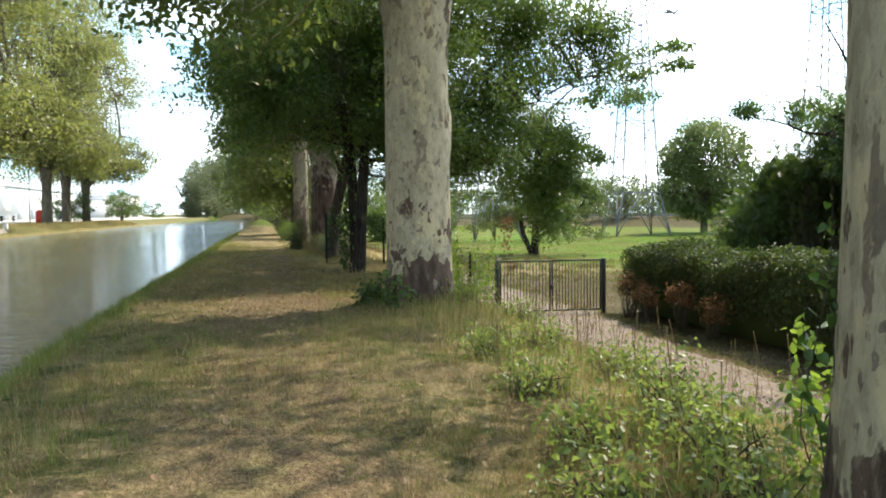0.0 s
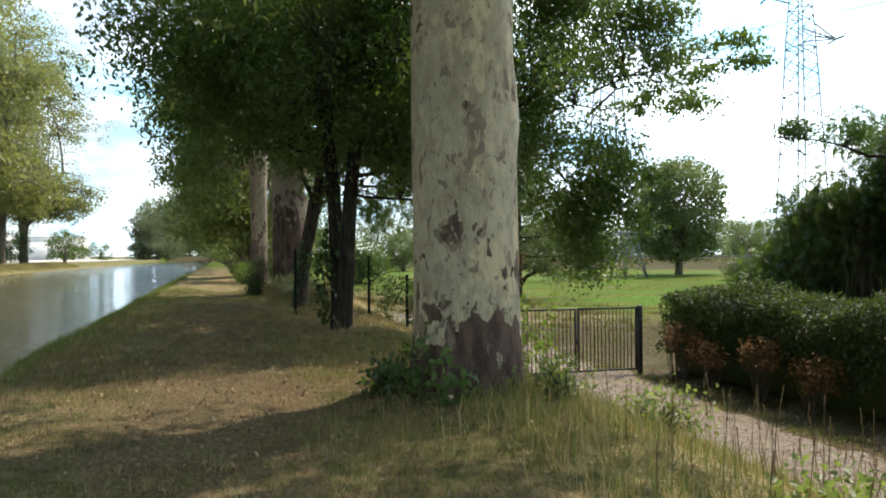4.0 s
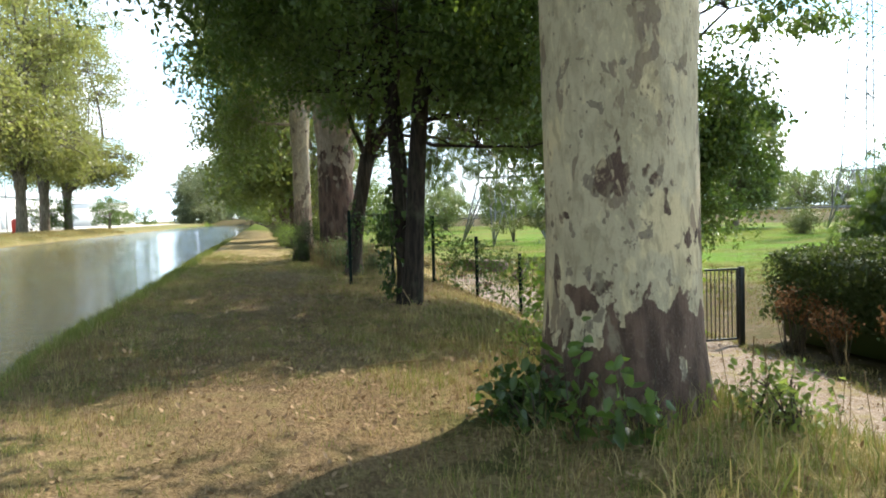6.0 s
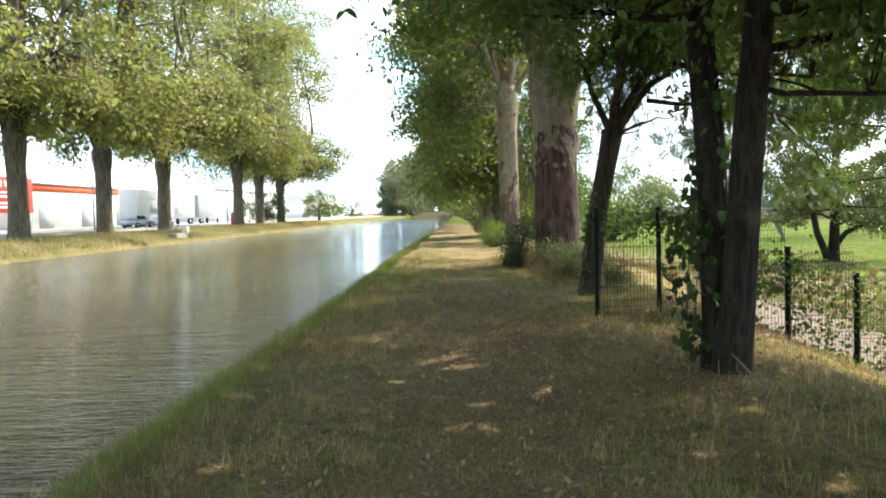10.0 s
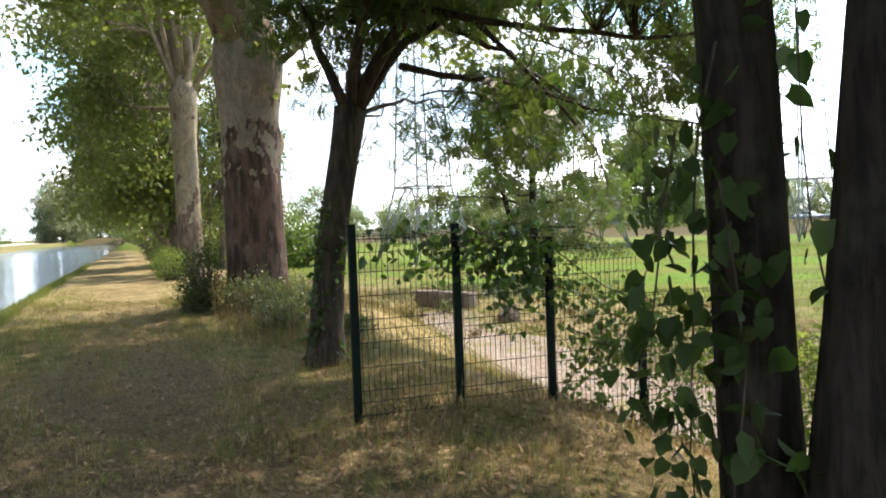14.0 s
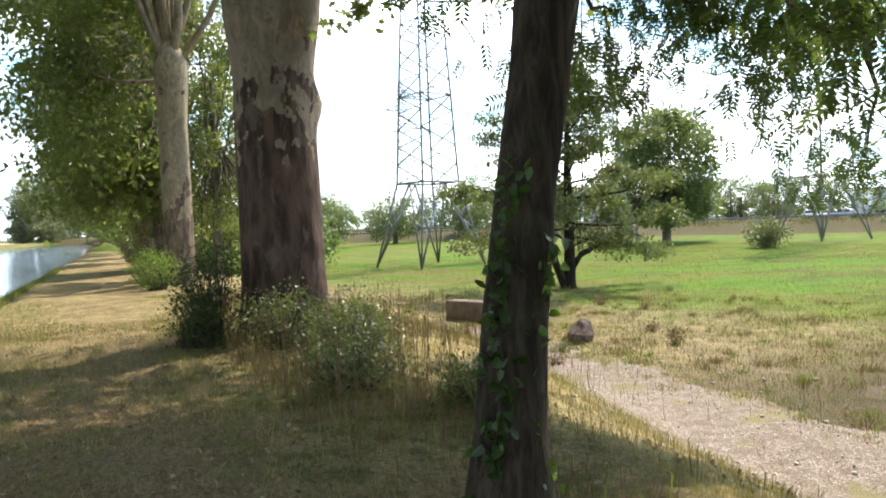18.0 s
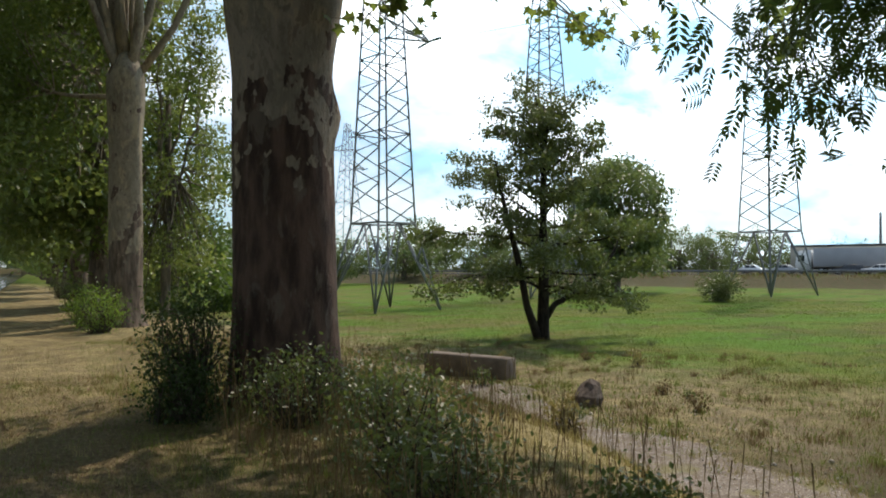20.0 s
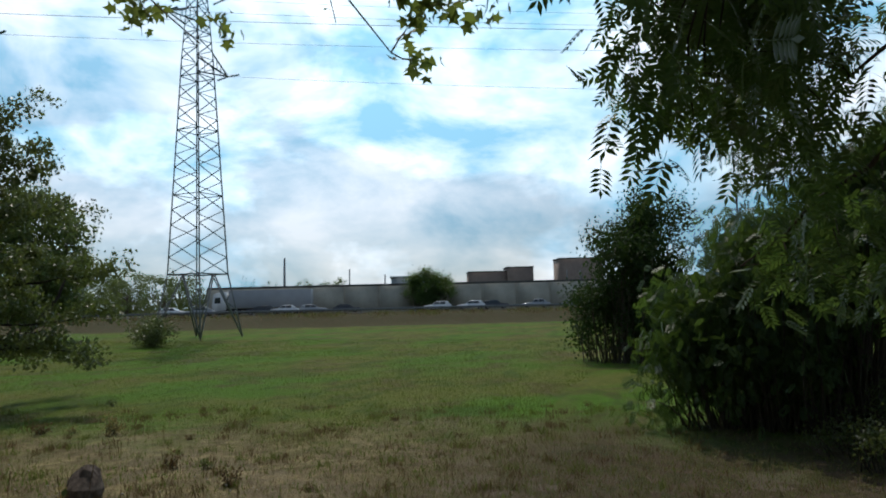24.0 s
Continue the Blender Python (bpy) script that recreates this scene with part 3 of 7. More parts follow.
# leaf outlines, stem at the origin, pointing along +x, one long
LEAF = {
    "small": ([(0, 0, 0), (0.5, -0.30, 0.05), (1, 0, -0.04), (0.5, 0.30, 0.05)], [(0, 1, 2), (0, 2, 3)]),
    "oval": ([(0, 0, 0), (0.30, -0.27, 0.06), (0.70, -0.22, 0.05), (1, 0, -0.10), (0.70, 0.22, 0.05), (0.30, 0.27, 0.06)], [(0, 1, 2), (0, 2, 3), (0, 3, 4), (0, 4, 5)]),
    "heart": ([(0, 0, 0), (-0.06, -0.30, 0.06), (0.30, -0.44, 0.07), (0.70, -0.27, 0.02), (1, 0, -0.12), (0.70, 0.27, 0.02), (0.30, 0.44, 0.07), (-0.06, 0.30, 0.06)], [(0, 1, 2), (0, 2, 3), (0, 3, 4), (0, 4, 5), (0, 5, 6), (0, 6, 7)]),
    "lobed": ([(0, 0, 0), (0.06, -0.42, 0.03), (0.28, -0.24, 0.05), (0.55, -0.58, -0.03), (0.60, -0.20, 0.05), (1, 0, -0.10), (0.60, 0.20, 0.05), (0.55, 0.58, -0.03), (0.28, 0.24, 0.05), (0.06, 0.42, 0.03)],
              [(0, 1, 2), (0, 2, 4), (2, 3, 4), (0, 4, 6), (4, 5, 6), (0, 6, 8), (6, 7, 8), (0, 8, 9)]),
}


def pinnate(pairs=5):
    """A compound leaf: a stalk with pairs of leaflets and one at the end."""
    v, f = [], []

    def leaflet(ox, oz, ang, size):
        base, c, s = len(v), math.cos(ang), math.sin(ang)
        for lx, ly, lz in ((0, 0, 0), (0.45, -0.17, 0.02), (1, 0, -0.10), (0.45, 0.17, 0.02)):
            v.append((ox + size * (lx * c - ly * s), size * (lx * s + ly * c), oz + size * lz))
        f.extend([(base, base + 1, base + 2), (base, base + 2, base + 3)])

    for n in range(pairs):
        at = 0.22 + 0.56 * n / (pairs - 1)
        drop = -0.22 * at * at
        for sign in (-1, 1):
            leaflet(at, drop, sign * 0.95, 0.34)
    leaflet(0.80, -0.15, 0, 0.30)
    b = len(v)
    v.extend([(0, -0.006, 0), (0, 0.006, 0), (0.82, 0.004, -0.15), (0.82, -0.004, -0.15)])
    f.extend([(b, b + 1, b + 2), (b, b + 2, b + 3)])
    return v, f


LEAF["pinnate"] = pinnate()


def leaves(name, places, sizes, mat, shape="oval", droop=0.3, flat=0.5, rng=RNG, out=None):
    """A mesh of leaves at the places. flat: how far they lie level; droop: how far they point down; out: directions in which they point."""
    tv, tf = (np.array(a) for a in LEAF[shape])
    n = len(places)
    way = rng.normal(size=(n, 3))
    if out is not None:
        way = way * 0.7 + out
    way[:, 2] -= droop * 1.5
    way /= np.linalg.norm(way, axis=1)[:, None]
    nor = rng.normal(size=(n, 3)) * (1 - flat) + np.array([0, 0, 1.0]) * flat * 1.6
    nor -= (nor * way).sum(1)[:, None] * way
    nor /= np.maximum(np.linalg.norm(nor, axis=1), 1e-6)[:, None]
    side = np.cross(nor, way)
    t = tv[None] * np.asarray(sizes, float).reshape(-1, 1, 1)
    v = np.asarray(places)[:, None] + t[..., 0:1] * way[:, None] + t[..., 1:2] * side[:, None] + t[..., 2:3] * nor[:, None]
    f = tf[None] + (np.arange(n) * len(tv))[:, None, None]
    return fast_mesh(name, v.reshape(-1, 3), f.reshape(-1, 3), mat)


def blob_points(rng, blobs, n, shell=0.55, loose=True):
    """Points inside ellipsoids (centre, radii, weight), gathered towards their skins."""
    w = np.array([b[2] for b in blobs], float)
    pick = rng.choice(len(blobs), n, p=w / w.sum())
    d = rng.normal(size=(n, 3))
    d /= np.linalg.norm(d, axis=1)[:, None]
    r = shell + (1 - shell) * rng.random(n) ** 0.6
    r = np.where(rng.random(n) < 0.25, rng.random(n) ** 0.5, r)
    mid, rad = np.array([b[0] for b in blobs], float), np.array([b[1] for b in blobs], float)
    if n < 100 or not loose:
        return mid[pick] + d * r[:, None] * rad[pick]
    # boughs: each gathers about a dozen clumps along its way out, hanging towards the tip
    m = max(len(blobs) * 4, n // 13)
    own = rng.integers(0, m, n)
    own = np.where(rng.random(n) < 0.13, -1, own)
    at = mid[pick[:m]] + d[:m] * (r[:m] * rng.uniform(0.62, 1.08, m))[:, None] * rad[pick[:m]]
    thick = rad[pick[:m]].mean(1) * rng.uniform(0.11, 0.24, m)
    s = np.clip(rng.normal(size=n), -1.3, 1.3)
    p = at[own] + d[own] * (s * thick[own] * 1.5)[:, None] + np.clip(rng.normal(size=(n, 3)), -1.6, 1.6) * thick[own][:, None] * (1, 1, 0.55)
    p[:, 2] -= 0.18 * thick[own] * s * s
    return np.where(own[:, None] < 0, mid[pick] + d * r[:, None] * rad[pick], p)


def bend(a, b, rng, sag=0.1, steps=6, rise=0.0):
    """A bent way from a to b."""
    a, b = np.asarray(a, float), np.asarray(b, float)
    s = np.linspace(0, 1, steps)[:, None]
    far = np.linalg.norm(b - a)
    mid = rng.normal(size=3) * far * sag
    mid[2] += rise * far
    return a + (b - a) * s + mid * (4 * s * (1 - s)) * 0.5 + rng.normal(size=(steps, 3)) * far * 0.012 * (s * (1 - s) * 4)


# small holes cut through the crowns to fleck the path with sun: fleck x, y, half widths
_h = np.random.default_rng(29)
FLECKS = np.stack([_h.uniform(-2.4, 2.4, 85), _h.uniform(3.0, 34.0, 85), _h.uniform(0.05, 0.24, 85), _h.uniform(0.04, 0.11, 85)], 1)


def open_way(p, x, y):
    """True for the leaves that leave the small holes open."""
    sx, sy = x + p[:, 0] - SUN_WAY[0] / SUN_WAY[2] * p[:, 2], y + p[:, 1] - SUN_WAY[1] / SUN_WAY[2] * p[:, 2]
    keep = np.ones(len(p), bool)
    for a, b, c, d in FLECKS:
        keep &= ((sx - a) / (c + 0.05)) ** 2 + ((sy - b) / (d + 0.05)) ** 2 > 1 + 0.75 * np.sin(11 * sx + 7 * a) * np.sin(17 * sy + 5 * b)
    return keep


def grow(tree, rng, trunk_top, limbs, clumps, leaf, bark, limb_r=0.12, spread=0.45, per=80, size=(0.10, 0.16), shape="oval", twig_r=0.012, droop=0.3, flat=0.5, sides=7, clump_flat=0.8, limb_name="limb", crown_label="", sub=True, place=None):
    """Limbs from the trunk to their targets, twigs from the limbs to the clumps, and the crown of leaves round the clumps."""
    nodes, radii = [], []
    for target, r0 in limbs:
        start, end = (target[0], target[1]) if isinstance(target[0], (tuple, list, np.ndarray)) else (trunk_top, target)
        pts = bend(start, end, rng, 0.14, 9, 0.10)
        rad = np.linspace(1, 0.22, 9) ** 1.2 * r0
        part(limb_name, Geo().tube(pts, rad, sides, 0.06, rng.random() * 6).mesh(limb_name, bark, True), tree)
        nodes.append(pts[2:])
        radii.append(rad[2:])
    nodes, radii = np.concatenate(nodes), np.concatenate(radii)
    twigs = Geo()
    for c in clumps:
        d = np.linalg.norm(nodes - c, axis=1) + 0.5 * np.maximum(0, nodes[:, 2] - c[2])
        i = int(np.argmin(d))
        if d[i] > 0.15:
            r0 = min(radii[i] * 0.6, twig_r * (1 + d[i] * 0.5))
            twigs.tube(bend(nodes[i], c, rng, 0.16, 5, 0.06), np.linspace(r0, twig_r * 0.35, 5), 4, cap=False)
    if twigs.count:
        tagged(part("branchwork", twigs.mesh("branchwork", bark, True), tree), kind="stuff")
    n = len(clumps)
    k = rng.integers(int(per * 0.5), int(per * 1.5), n)
    at = np.repeat(clumps, k, axis=0)
    off = np.clip(rng.normal(size=(len(at), 3)), -1.5, 1.5) * spread
    off[:, 2] *= clump_flat
    places = at + off
    if place is not None:
        places = places[open_way(places, *place)]
    sizes = rng.uniform(size[0], size[1], len(places))
    part("crown", leaves("crown", places, sizes, leaf, shape, droop, flat, rng), tree, crown_label)
    return tree


def smooth(a, b, x):
    s = np.clip((x - a) / (b - a), 0, 1)
    return s * s * (3 - 2 * s)


def ground_z(x, y):
    """The height of the ground."""
    x, y = np.asarray(x, float), np.asarray(y, float)
    wob = 0.35 * np.sin(y * 0.23 + 1.0) + 0.25 * np.sin(y * 0.61)
    foot = 3.2 + wob * 0.5 + 1.2 * smooth(30, 36, y) * (1 - smooth(44, 60, y))
    z = -1.5 * smooth(foot, foot + 4.2, x)
    z = z - 0.40 * smooth(6.2, 8.4, x) * (1 - smooth(15, 22, x)) * (1 - smooth(27, 35, y))
    z = z + 0.05 * np.sin(x * 1.3 + 0.6 * np.sin(y * 0.7)) * np.sin(y * 0.9) + 0.02 * np.sin(x * 4.1 + y * 2.3)
    z = z + 0.35 * smooth(34, 80, x) + 1.5 * smooth(112, 123, 0.927 * x + 0.375 * y)
    z = z - 0.50 * smooth(-2.1, -3.1, x) - 1.6 * smooth(-3.0, -4.4, x)
    z = z + 2.3 * smooth(-2.4, -4.4, x) * smooth(-24.5, -22.0, x) * smooth(325, 350, y)
    z = z + 2.10 * smooth(-21.0, -22.8, x) + 0.6 * smooth(-22.4, -25.5, x)
    return z


def ground_at(x, y):
    return float(ground_z(x, y))

# ---- ground, water, track, yard, road ----
def axis_steps(*spans):
    out = []
    for a, b, step in spans:
        out += list(np.arange(a, b, step))
    return np.array(out + [spans[-1][1]])


gx = axis_steps((-900, -120, 60), (-120, -30, 6), (-30, -21, 0.6), (-21, -5, 4), (-5, 9, 0.2), (9, 30, 0.8), (30, 90, 3), (90, 150, 1.5), (150, 1300, 90))
gy = axis_steps((-300, -20, 20), (-20, -3, 1.0), (-3, 48, 0.25), (48, 80, 1.0), (80, 200, 6), (200, 420, 12), (420, 1700, 100))
GX, GY = np.meshgrid(gx, gy, indexing="ij")
gv = np.stack([GX, GY, ground_z(GX, GY)], -1).reshape(-1, 3)
gi, gj = np.meshgrid(np.arange(len(gx) - 1), np.arange(len(gy) - 1), indexing="ij")
ny = len(gy)
gf = np.stack([gi * ny + gj, (gi + 1) * ny + gj, (gi + 1) * ny + gj + 1, gi * ny + gj + 1], -1).reshape(-1, 4)
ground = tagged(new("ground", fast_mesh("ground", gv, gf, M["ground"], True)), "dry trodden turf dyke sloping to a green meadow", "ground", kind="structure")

water = tagged(new("water", Geo().add([(-23.4, -300, -0.36), (-2.2, -300, -0.36), (-2.2, 1600, -0.36), (-23.4, 1600, -0.36)], [(0, 1, 2, 3)]).mesh("water", M["water"])), "rippled dark green canal water mirroring trees and sky", "water", kind="structure")


def strip(centre, width, lift, ragged, seed, cols=9):
    """A sheet that follows the ground along a line, with ragged sides."""
    rng = np.random.default_rng(seed)
    c = np.array(centre, float)
    d = np.r_[0, np.cumsum(np.linalg.norm(np.diff(c, axis=0), axis=1))]
    s = np.linspace(0, d[-1], int(d[-1] / 0.35))
    p = np.stack([np.interp(s, d, c[:, 0]), np.interp(s, d, c[:, 1])], 1)
    for _ in range(8):
        p[1:-1] = (p[:-2] + 2 * p[1:-1] + p[2:]) / 4
    way = np.gradient(p, axis=0)
    way /= np.linalg.norm(way, axis=1)[:, None]
    nor = np.stack([way[:, 1], -way[:, 0]], 1)
    w = np.interp(s, d, width)
    n = len(s)
    r = [np.convolve(rng.normal(size=n + 4), np.ones(3) / 3, "same")[2:-2] * ragged for _ in range(2)]
    t = np.linspace(-1, 1, cols)
    off = t[None] * w[:, None] / 2 + np.where(t[None] < 0, r[0][:, None], r[1][:, None]) * np.abs(t[None])
    q = p[:, None] + off[..., None] * nor[:, None]
    z = ground_z(q[..., 0], q[..., 1]) + lift * (1 - 1.6 * np.abs(t[None]) ** 6)
    v = np.concatenate([q, z[..., None]], -1).reshape(-1, 3)
    i, j = np.meshgrid(np.arange(n - 1), np.arange(cols - 1), indexing="ij")
    f = np.stack([i * cols + j, i * cols + j + 1, (i + 1) * cols + j + 1, (i + 1) * cols + j], -1).reshape(-1, 4)
    return v, f


tv_, tf_ = strip([(10.2, -6), (9.3, 6), (8.9, 14), (9.2, 20), (9.7, 25.5), (8.9, 30), (7.9, 35), (8.3, 40), (9.2, 43.0), (10.3, 44.6)], [3.4, 3.4, 3.4, 3.6, 4.0, 4.2, 4.6, 4.6, 4.2, 2.6], 0.03, 0.30, 3)
track = tagged(new("gravel_track", fast_mesh("gravel_track", tv_, tf_, M["gravel"], True)), "pale stony gravel track through the gate", "track", kind="structure")

# yard on the far bank
yard = tagged(new("yard", Geo().box((-140, 20, 0.2), (-31, 480, 0.74)).mesh("yard", M["yard"])), "pale concrete yard behind the far bank", "yard", kind="structure")

# road: along, from a point, seen across the meadow
ROAD_O, ROAD_A = np.array([112.0, 75.5, 0.42]), np.array([0.375, -0.927, 0])
ROAD_N = np.array([0.927, 0.375, 0])


def road_at(s, n, z=0.0):
    return ROAD_O + ROAD_A * s + ROAD_N * n + np.array([0, 0, z])


def road_pose(s, n, z=0.0, back=False):
    p = road_at(s, n, z)
    return pose(*p, 0, 0, math.degrees(math.atan2(ROAD_A[1], ROAD_A[0])) + (180 if back else 0))


def ribbon(s0, s1, n0, n1, z0, z1):
    g = Geo()
    lo, hi = [road_at(s, n, z) for z in (z0, z1) for s, n in ((s0, n0), (s1, n0), (s1, n1), (s0, n1))][:4], [road_at(s, n, z1) for s, n in ((s0, n0), (s1, n0), (s1, n1), (s0, n1))]
    return g.add(lo + hi, [(0, 3, 2, 1), (4, 5, 6, 7), (0, 1, 5, 4), (1, 2, 6, 5), (2, 3, 7, 6), (3, 0, 4, 7)])


tagged(new("road", ribbon(-320, 420, -4, 12, -1.2, 0.0).mesh("road", M["asphalt"])), "grey asphalt main road beyond the meadow", "road", kind="structure")
g = Geo()
for s in range(-320, 420, 4):
    g.bar(road_at(s, -4.6, -0.8), road_at(s, -4.6, 0.75), 0.14, 0.14)
g.add(*(lambda r: (np.concatenate(r.v), np.concatenate(r.q)))(ribbon(-320, 420, -4.85, -4.70, 0.40, 0.72)))
tagged(new("guard_rail", g.mesh("guard_rail", M["steel"])), "galvanised crash barrier along the road verge", "guard rail", kind="structure")

# long grey wall behind the road, of panels between posts
wall = tagged(new("wall_east", ribbon(-36, 84, 15.2, 15.5, -1.0, 4.4).mesh("wall_east", M["barrier"])), "long grey concrete noise wall with a dark cap", "wall", kind="structure")
part("cap", ribbon(-36, 84, 15.05, 15.65, 4.4, 4.75).mesh("cap", M["wall_cap"]), wall, "dark coping")
panel = ribbon(0, 5.6, 15.0, 15.195, -1.0, 4.38).mesh("wall_panel", M["barrier"])
for n in range(20):
    ob = part("wall_panel", panel, wall)
    ob.location = ROAD_A * (-36 + 6 * n)

# ---- trees ----
# openings cut into the crowns to put sun patches on the ground: patch x, y, half widths
GAPS = ((0.3, 14.5, 1.9, 0.95), (-1.4, 9.0, 1.6, 0.5), (-1.4, 45.5, 3.6, 3.0), (-0.5, 53.0, 3.5, 1.6), (5.6, 30.0, 0.9, 1.2),
        (0.0, 66.0, 3.5, 2.0), (0.0, 80.0, 3.5, 2.2), (-1.6, 34.0, 1.8, 0.9), (-0.4, 4.6, 1.0, 0.5))


def thin_out(rng, pts, x, y):
    """Clumps without those that would close a gap."""
    tall = np.maximum(pts[:, 2], 0)
    sx, sy = x + pts[:, 0] - SUN_WAY[0] / SUN_WAY[2] * tall, y + pts[:, 1] - SUN_WAY[1] / SUN_WAY[2] * tall
    keep = np.ones(len(pts), bool)
    for gx_, gy_, a, b in GAPS:
        keep &= ((sx - gx_) / (a + 0.8)) ** 2 + ((sy - gy_) / (b + 0.7)) ** 2 > rng.uniform(0.8, 1.1, len(pts))
    return pts[keep]


def sparser(pts, mid, rad, keep):
    """Leaves only a share of the clumps in one bough of the crown."""
    inside = (((pts - np.array(mid)) / np.array(rad)) ** 2).sum(1) < 1
    return pts[~inside | (np.random.default_rng(5).random(len(pts)) < keep)]


def plane_trunk(r, fork, flare, seed, top=1.12, lean=(0, 0), burls=()):
    """A plane tree's trunk from the ground to its fork, with root flare and swellings."""
    z = np.r_[np.linspace(-0.35, 1.2, 12), np.linspace(1.35, fork, 26), fork + np.array([0.12, 0.3, 0.5, 0.7, 0.85, 0.95]) * 2.2 * r]
    u = np.clip(z / fork, 0, 1)
    rad = r * (1 + flare * np.exp(-np.maximum(z, -0.1) / 0.38) - 0.10 * u + (top - 0.9) * smooth(0.72, 1.0, u))
    rad = rad * np.sqrt(np.clip(1 - ((z - fork) / (2.2 * r)).clip(0, 1) ** 2, 0.02, 1)) ** 1.5
    sides = 40
    ang = np.linspace(0, 2 * np.pi, sides, endpoint=False)
    rr = rad[:, None] * (1 + 0.035 * np.sin(2 * ang + seed + 0.5 * z[:, None]) + 0.03 * np.sin(3 * ang - seed + 0.8 * z[:, None]) + 0.012 * np.sin(7 * ang + 3 * seed + 1.7 * z[:, None]))
    rr += r * 0.08 * np.exp(-np.maximum(z, 0)[:, None] / 0.5) * np.maximum(0, np.sin(5 * ang + seed))
    for bz, ba, bh, size in burls:
        d = np.angle(np.exp(1j * (ang - ba)))[None]
        rr += size * np.exp(-(((z[:, None] - bz) / bh) ** 2) - (d / 0.35) ** 2)
    v = np.stack([rr * np.cos(ang) + lean[0] * u[:, None], rr * np.sin(ang) + lean[1] * u[:, None], z[:, None] * np.ones(sides)], -1)
    n = len(z)
    i, j = np.meshgrid(np.arange(n - 1), np.arange(sides), indexing="ij")
    q = np.stack([i * sides + j, i * sides + (j + 1) % sides, (i + 1) * sides + (j + 1) % sides, (i + 1) * sides + j], -1).reshape(-1, 4)
    top_fan = [((n - 1) * sides, (n - 1) * sides + b, (n - 1) * sides + b + 1) for b in range(1, sides - 1)]
    return Geo().add(v.reshape(-1, 3), q, top_fan)


def plane_tree(x, y, r, fork, bark, seed, label, blobs, clumps, per=90, group="plane trees along the dyke", leaf="leaf_plane", shape="oval", size=(0.12, 0.20), spread=0.5, burls=(), nlimbs=6, height=17.0, reach=4.5, limb_f=1.0, extra=(), flare=0.13, z=None):
    rng = np.random.default_rng(seed)
    tree = thing("plane_tree", label, "tree", pose(x, y, ground_at(x, y) if z is None else z), group)
    part("trunk", plane_trunk(r, fork, flare, seed, burls=burls).mesh("trunk", M[bark], True), tree)
    limbs = []
    for n in range(nlimbs):
        a = 2 * math.pi * (n + 0.6 * rng.random()) / nlimbs
        start = (0.40 * r * math.cos(a), 0.40 * r * math.sin(a), fork - 0.2 + 0.7 * r * rng.random())
        rad = reach * (0.35 + 0.65 * rng.random())
        limbs.append(((start, (rad * math.cos(a), rad * math.sin(a), fork + (height - fork) * (0.55 + 0.4 * rng.random()))), limb_f * r * (0.40 + 0.16 * rng.random())))
    limbs += list(extra)
    pts = thin_out(rng, blob_points(rng, blobs, clumps), x, y)
    return grow(tree, rng, (0, 0, fork), limbs, pts, M[leaf], M[bark], spread=spread, per=per, size=size, shape=shape, droop=0.45, twig_r=0.018, place=(x, y) if abs(x) < 5 and y < 40 else None)


# last blob: a bough above the view, added to shade the path
A = plane_tree(2.85, 13.95, 0.60, 6.0, "bark_a", 11, "massive plane tree with pale flaking bark, brown at the foot",
               [((0.5, -1.0, 14.5), (6.2, 6.0, 6.5), 7), ((-3.6, 0.4, 6.5), (2.5, 3.4, 1.8), 3.6), ((-1.6, 2.6, 7.6), (2.4, 2.4, 1.6), 1.4), ((1.6, -0.5, 10.6), (2.8, 2.8, 1.7), 0.9), ((3.4, 1.0, 8.9), (2.8, 3.2, 1.1), 1.7)], 860, 62, height=20,
               burls=((3.3, 0.2, 0.22, 0.10), (2.9, -0.25, 0.3, 0.06)),
               extra=((((-0.3, 0.1, 5.7), (-4.6, 0.6, 7.6)), 0.12), (((-0.2, 0.3, 5.8), (-2.4, 3.6, 8.4)), 0.11), (((-1.8, 0.3, 6.6), (-3.6, -1.4, 7.0)), 0.05), (((-1.8, 0.4, 6.6), (-4.2, 2.4, 6.6)), 0.05)))
# last blob: unseen bough added for shade on the verge; main crown widened likewise
B = plane_tree(2.88, 36.4, 0.67, 5.3, "bark_b", 23, "massive plane tree with dark brown and grey bark",
               [((0.5, -0.6, 14.5), (6.2, 6.0, 6.8), 8), ((4.2, -3.1, 5.7), (2.4, 1.5, 0.9), 0.5), ((-2.6, 1.5, 8.4), (2.6, 3.0, 1.8), 1.4), ((2.0, 2.0, 8.4), (2.6, 2.6, 1.8), 1), ((4.4, -2.6, 9.2), (2.4, 2.4, 0.9), 1.2)], 690, 70, shape="lobed", extra=((((0.3, -0.2, 5.0), (3.4, -2.2, 7.2)), 0.09), (((2.4, -1.6, 6.6), (5.6, -3.6, 5.2)), 0.035), (((2.2, -1.4, 6.4), (3.6, -3.8, 5.4)), 0.03)), height=20,
               burls=((3.55, -0.15, 0.30, 0.13), (2.2, 0.6, 0.4, 0.05)), flare=0.14)


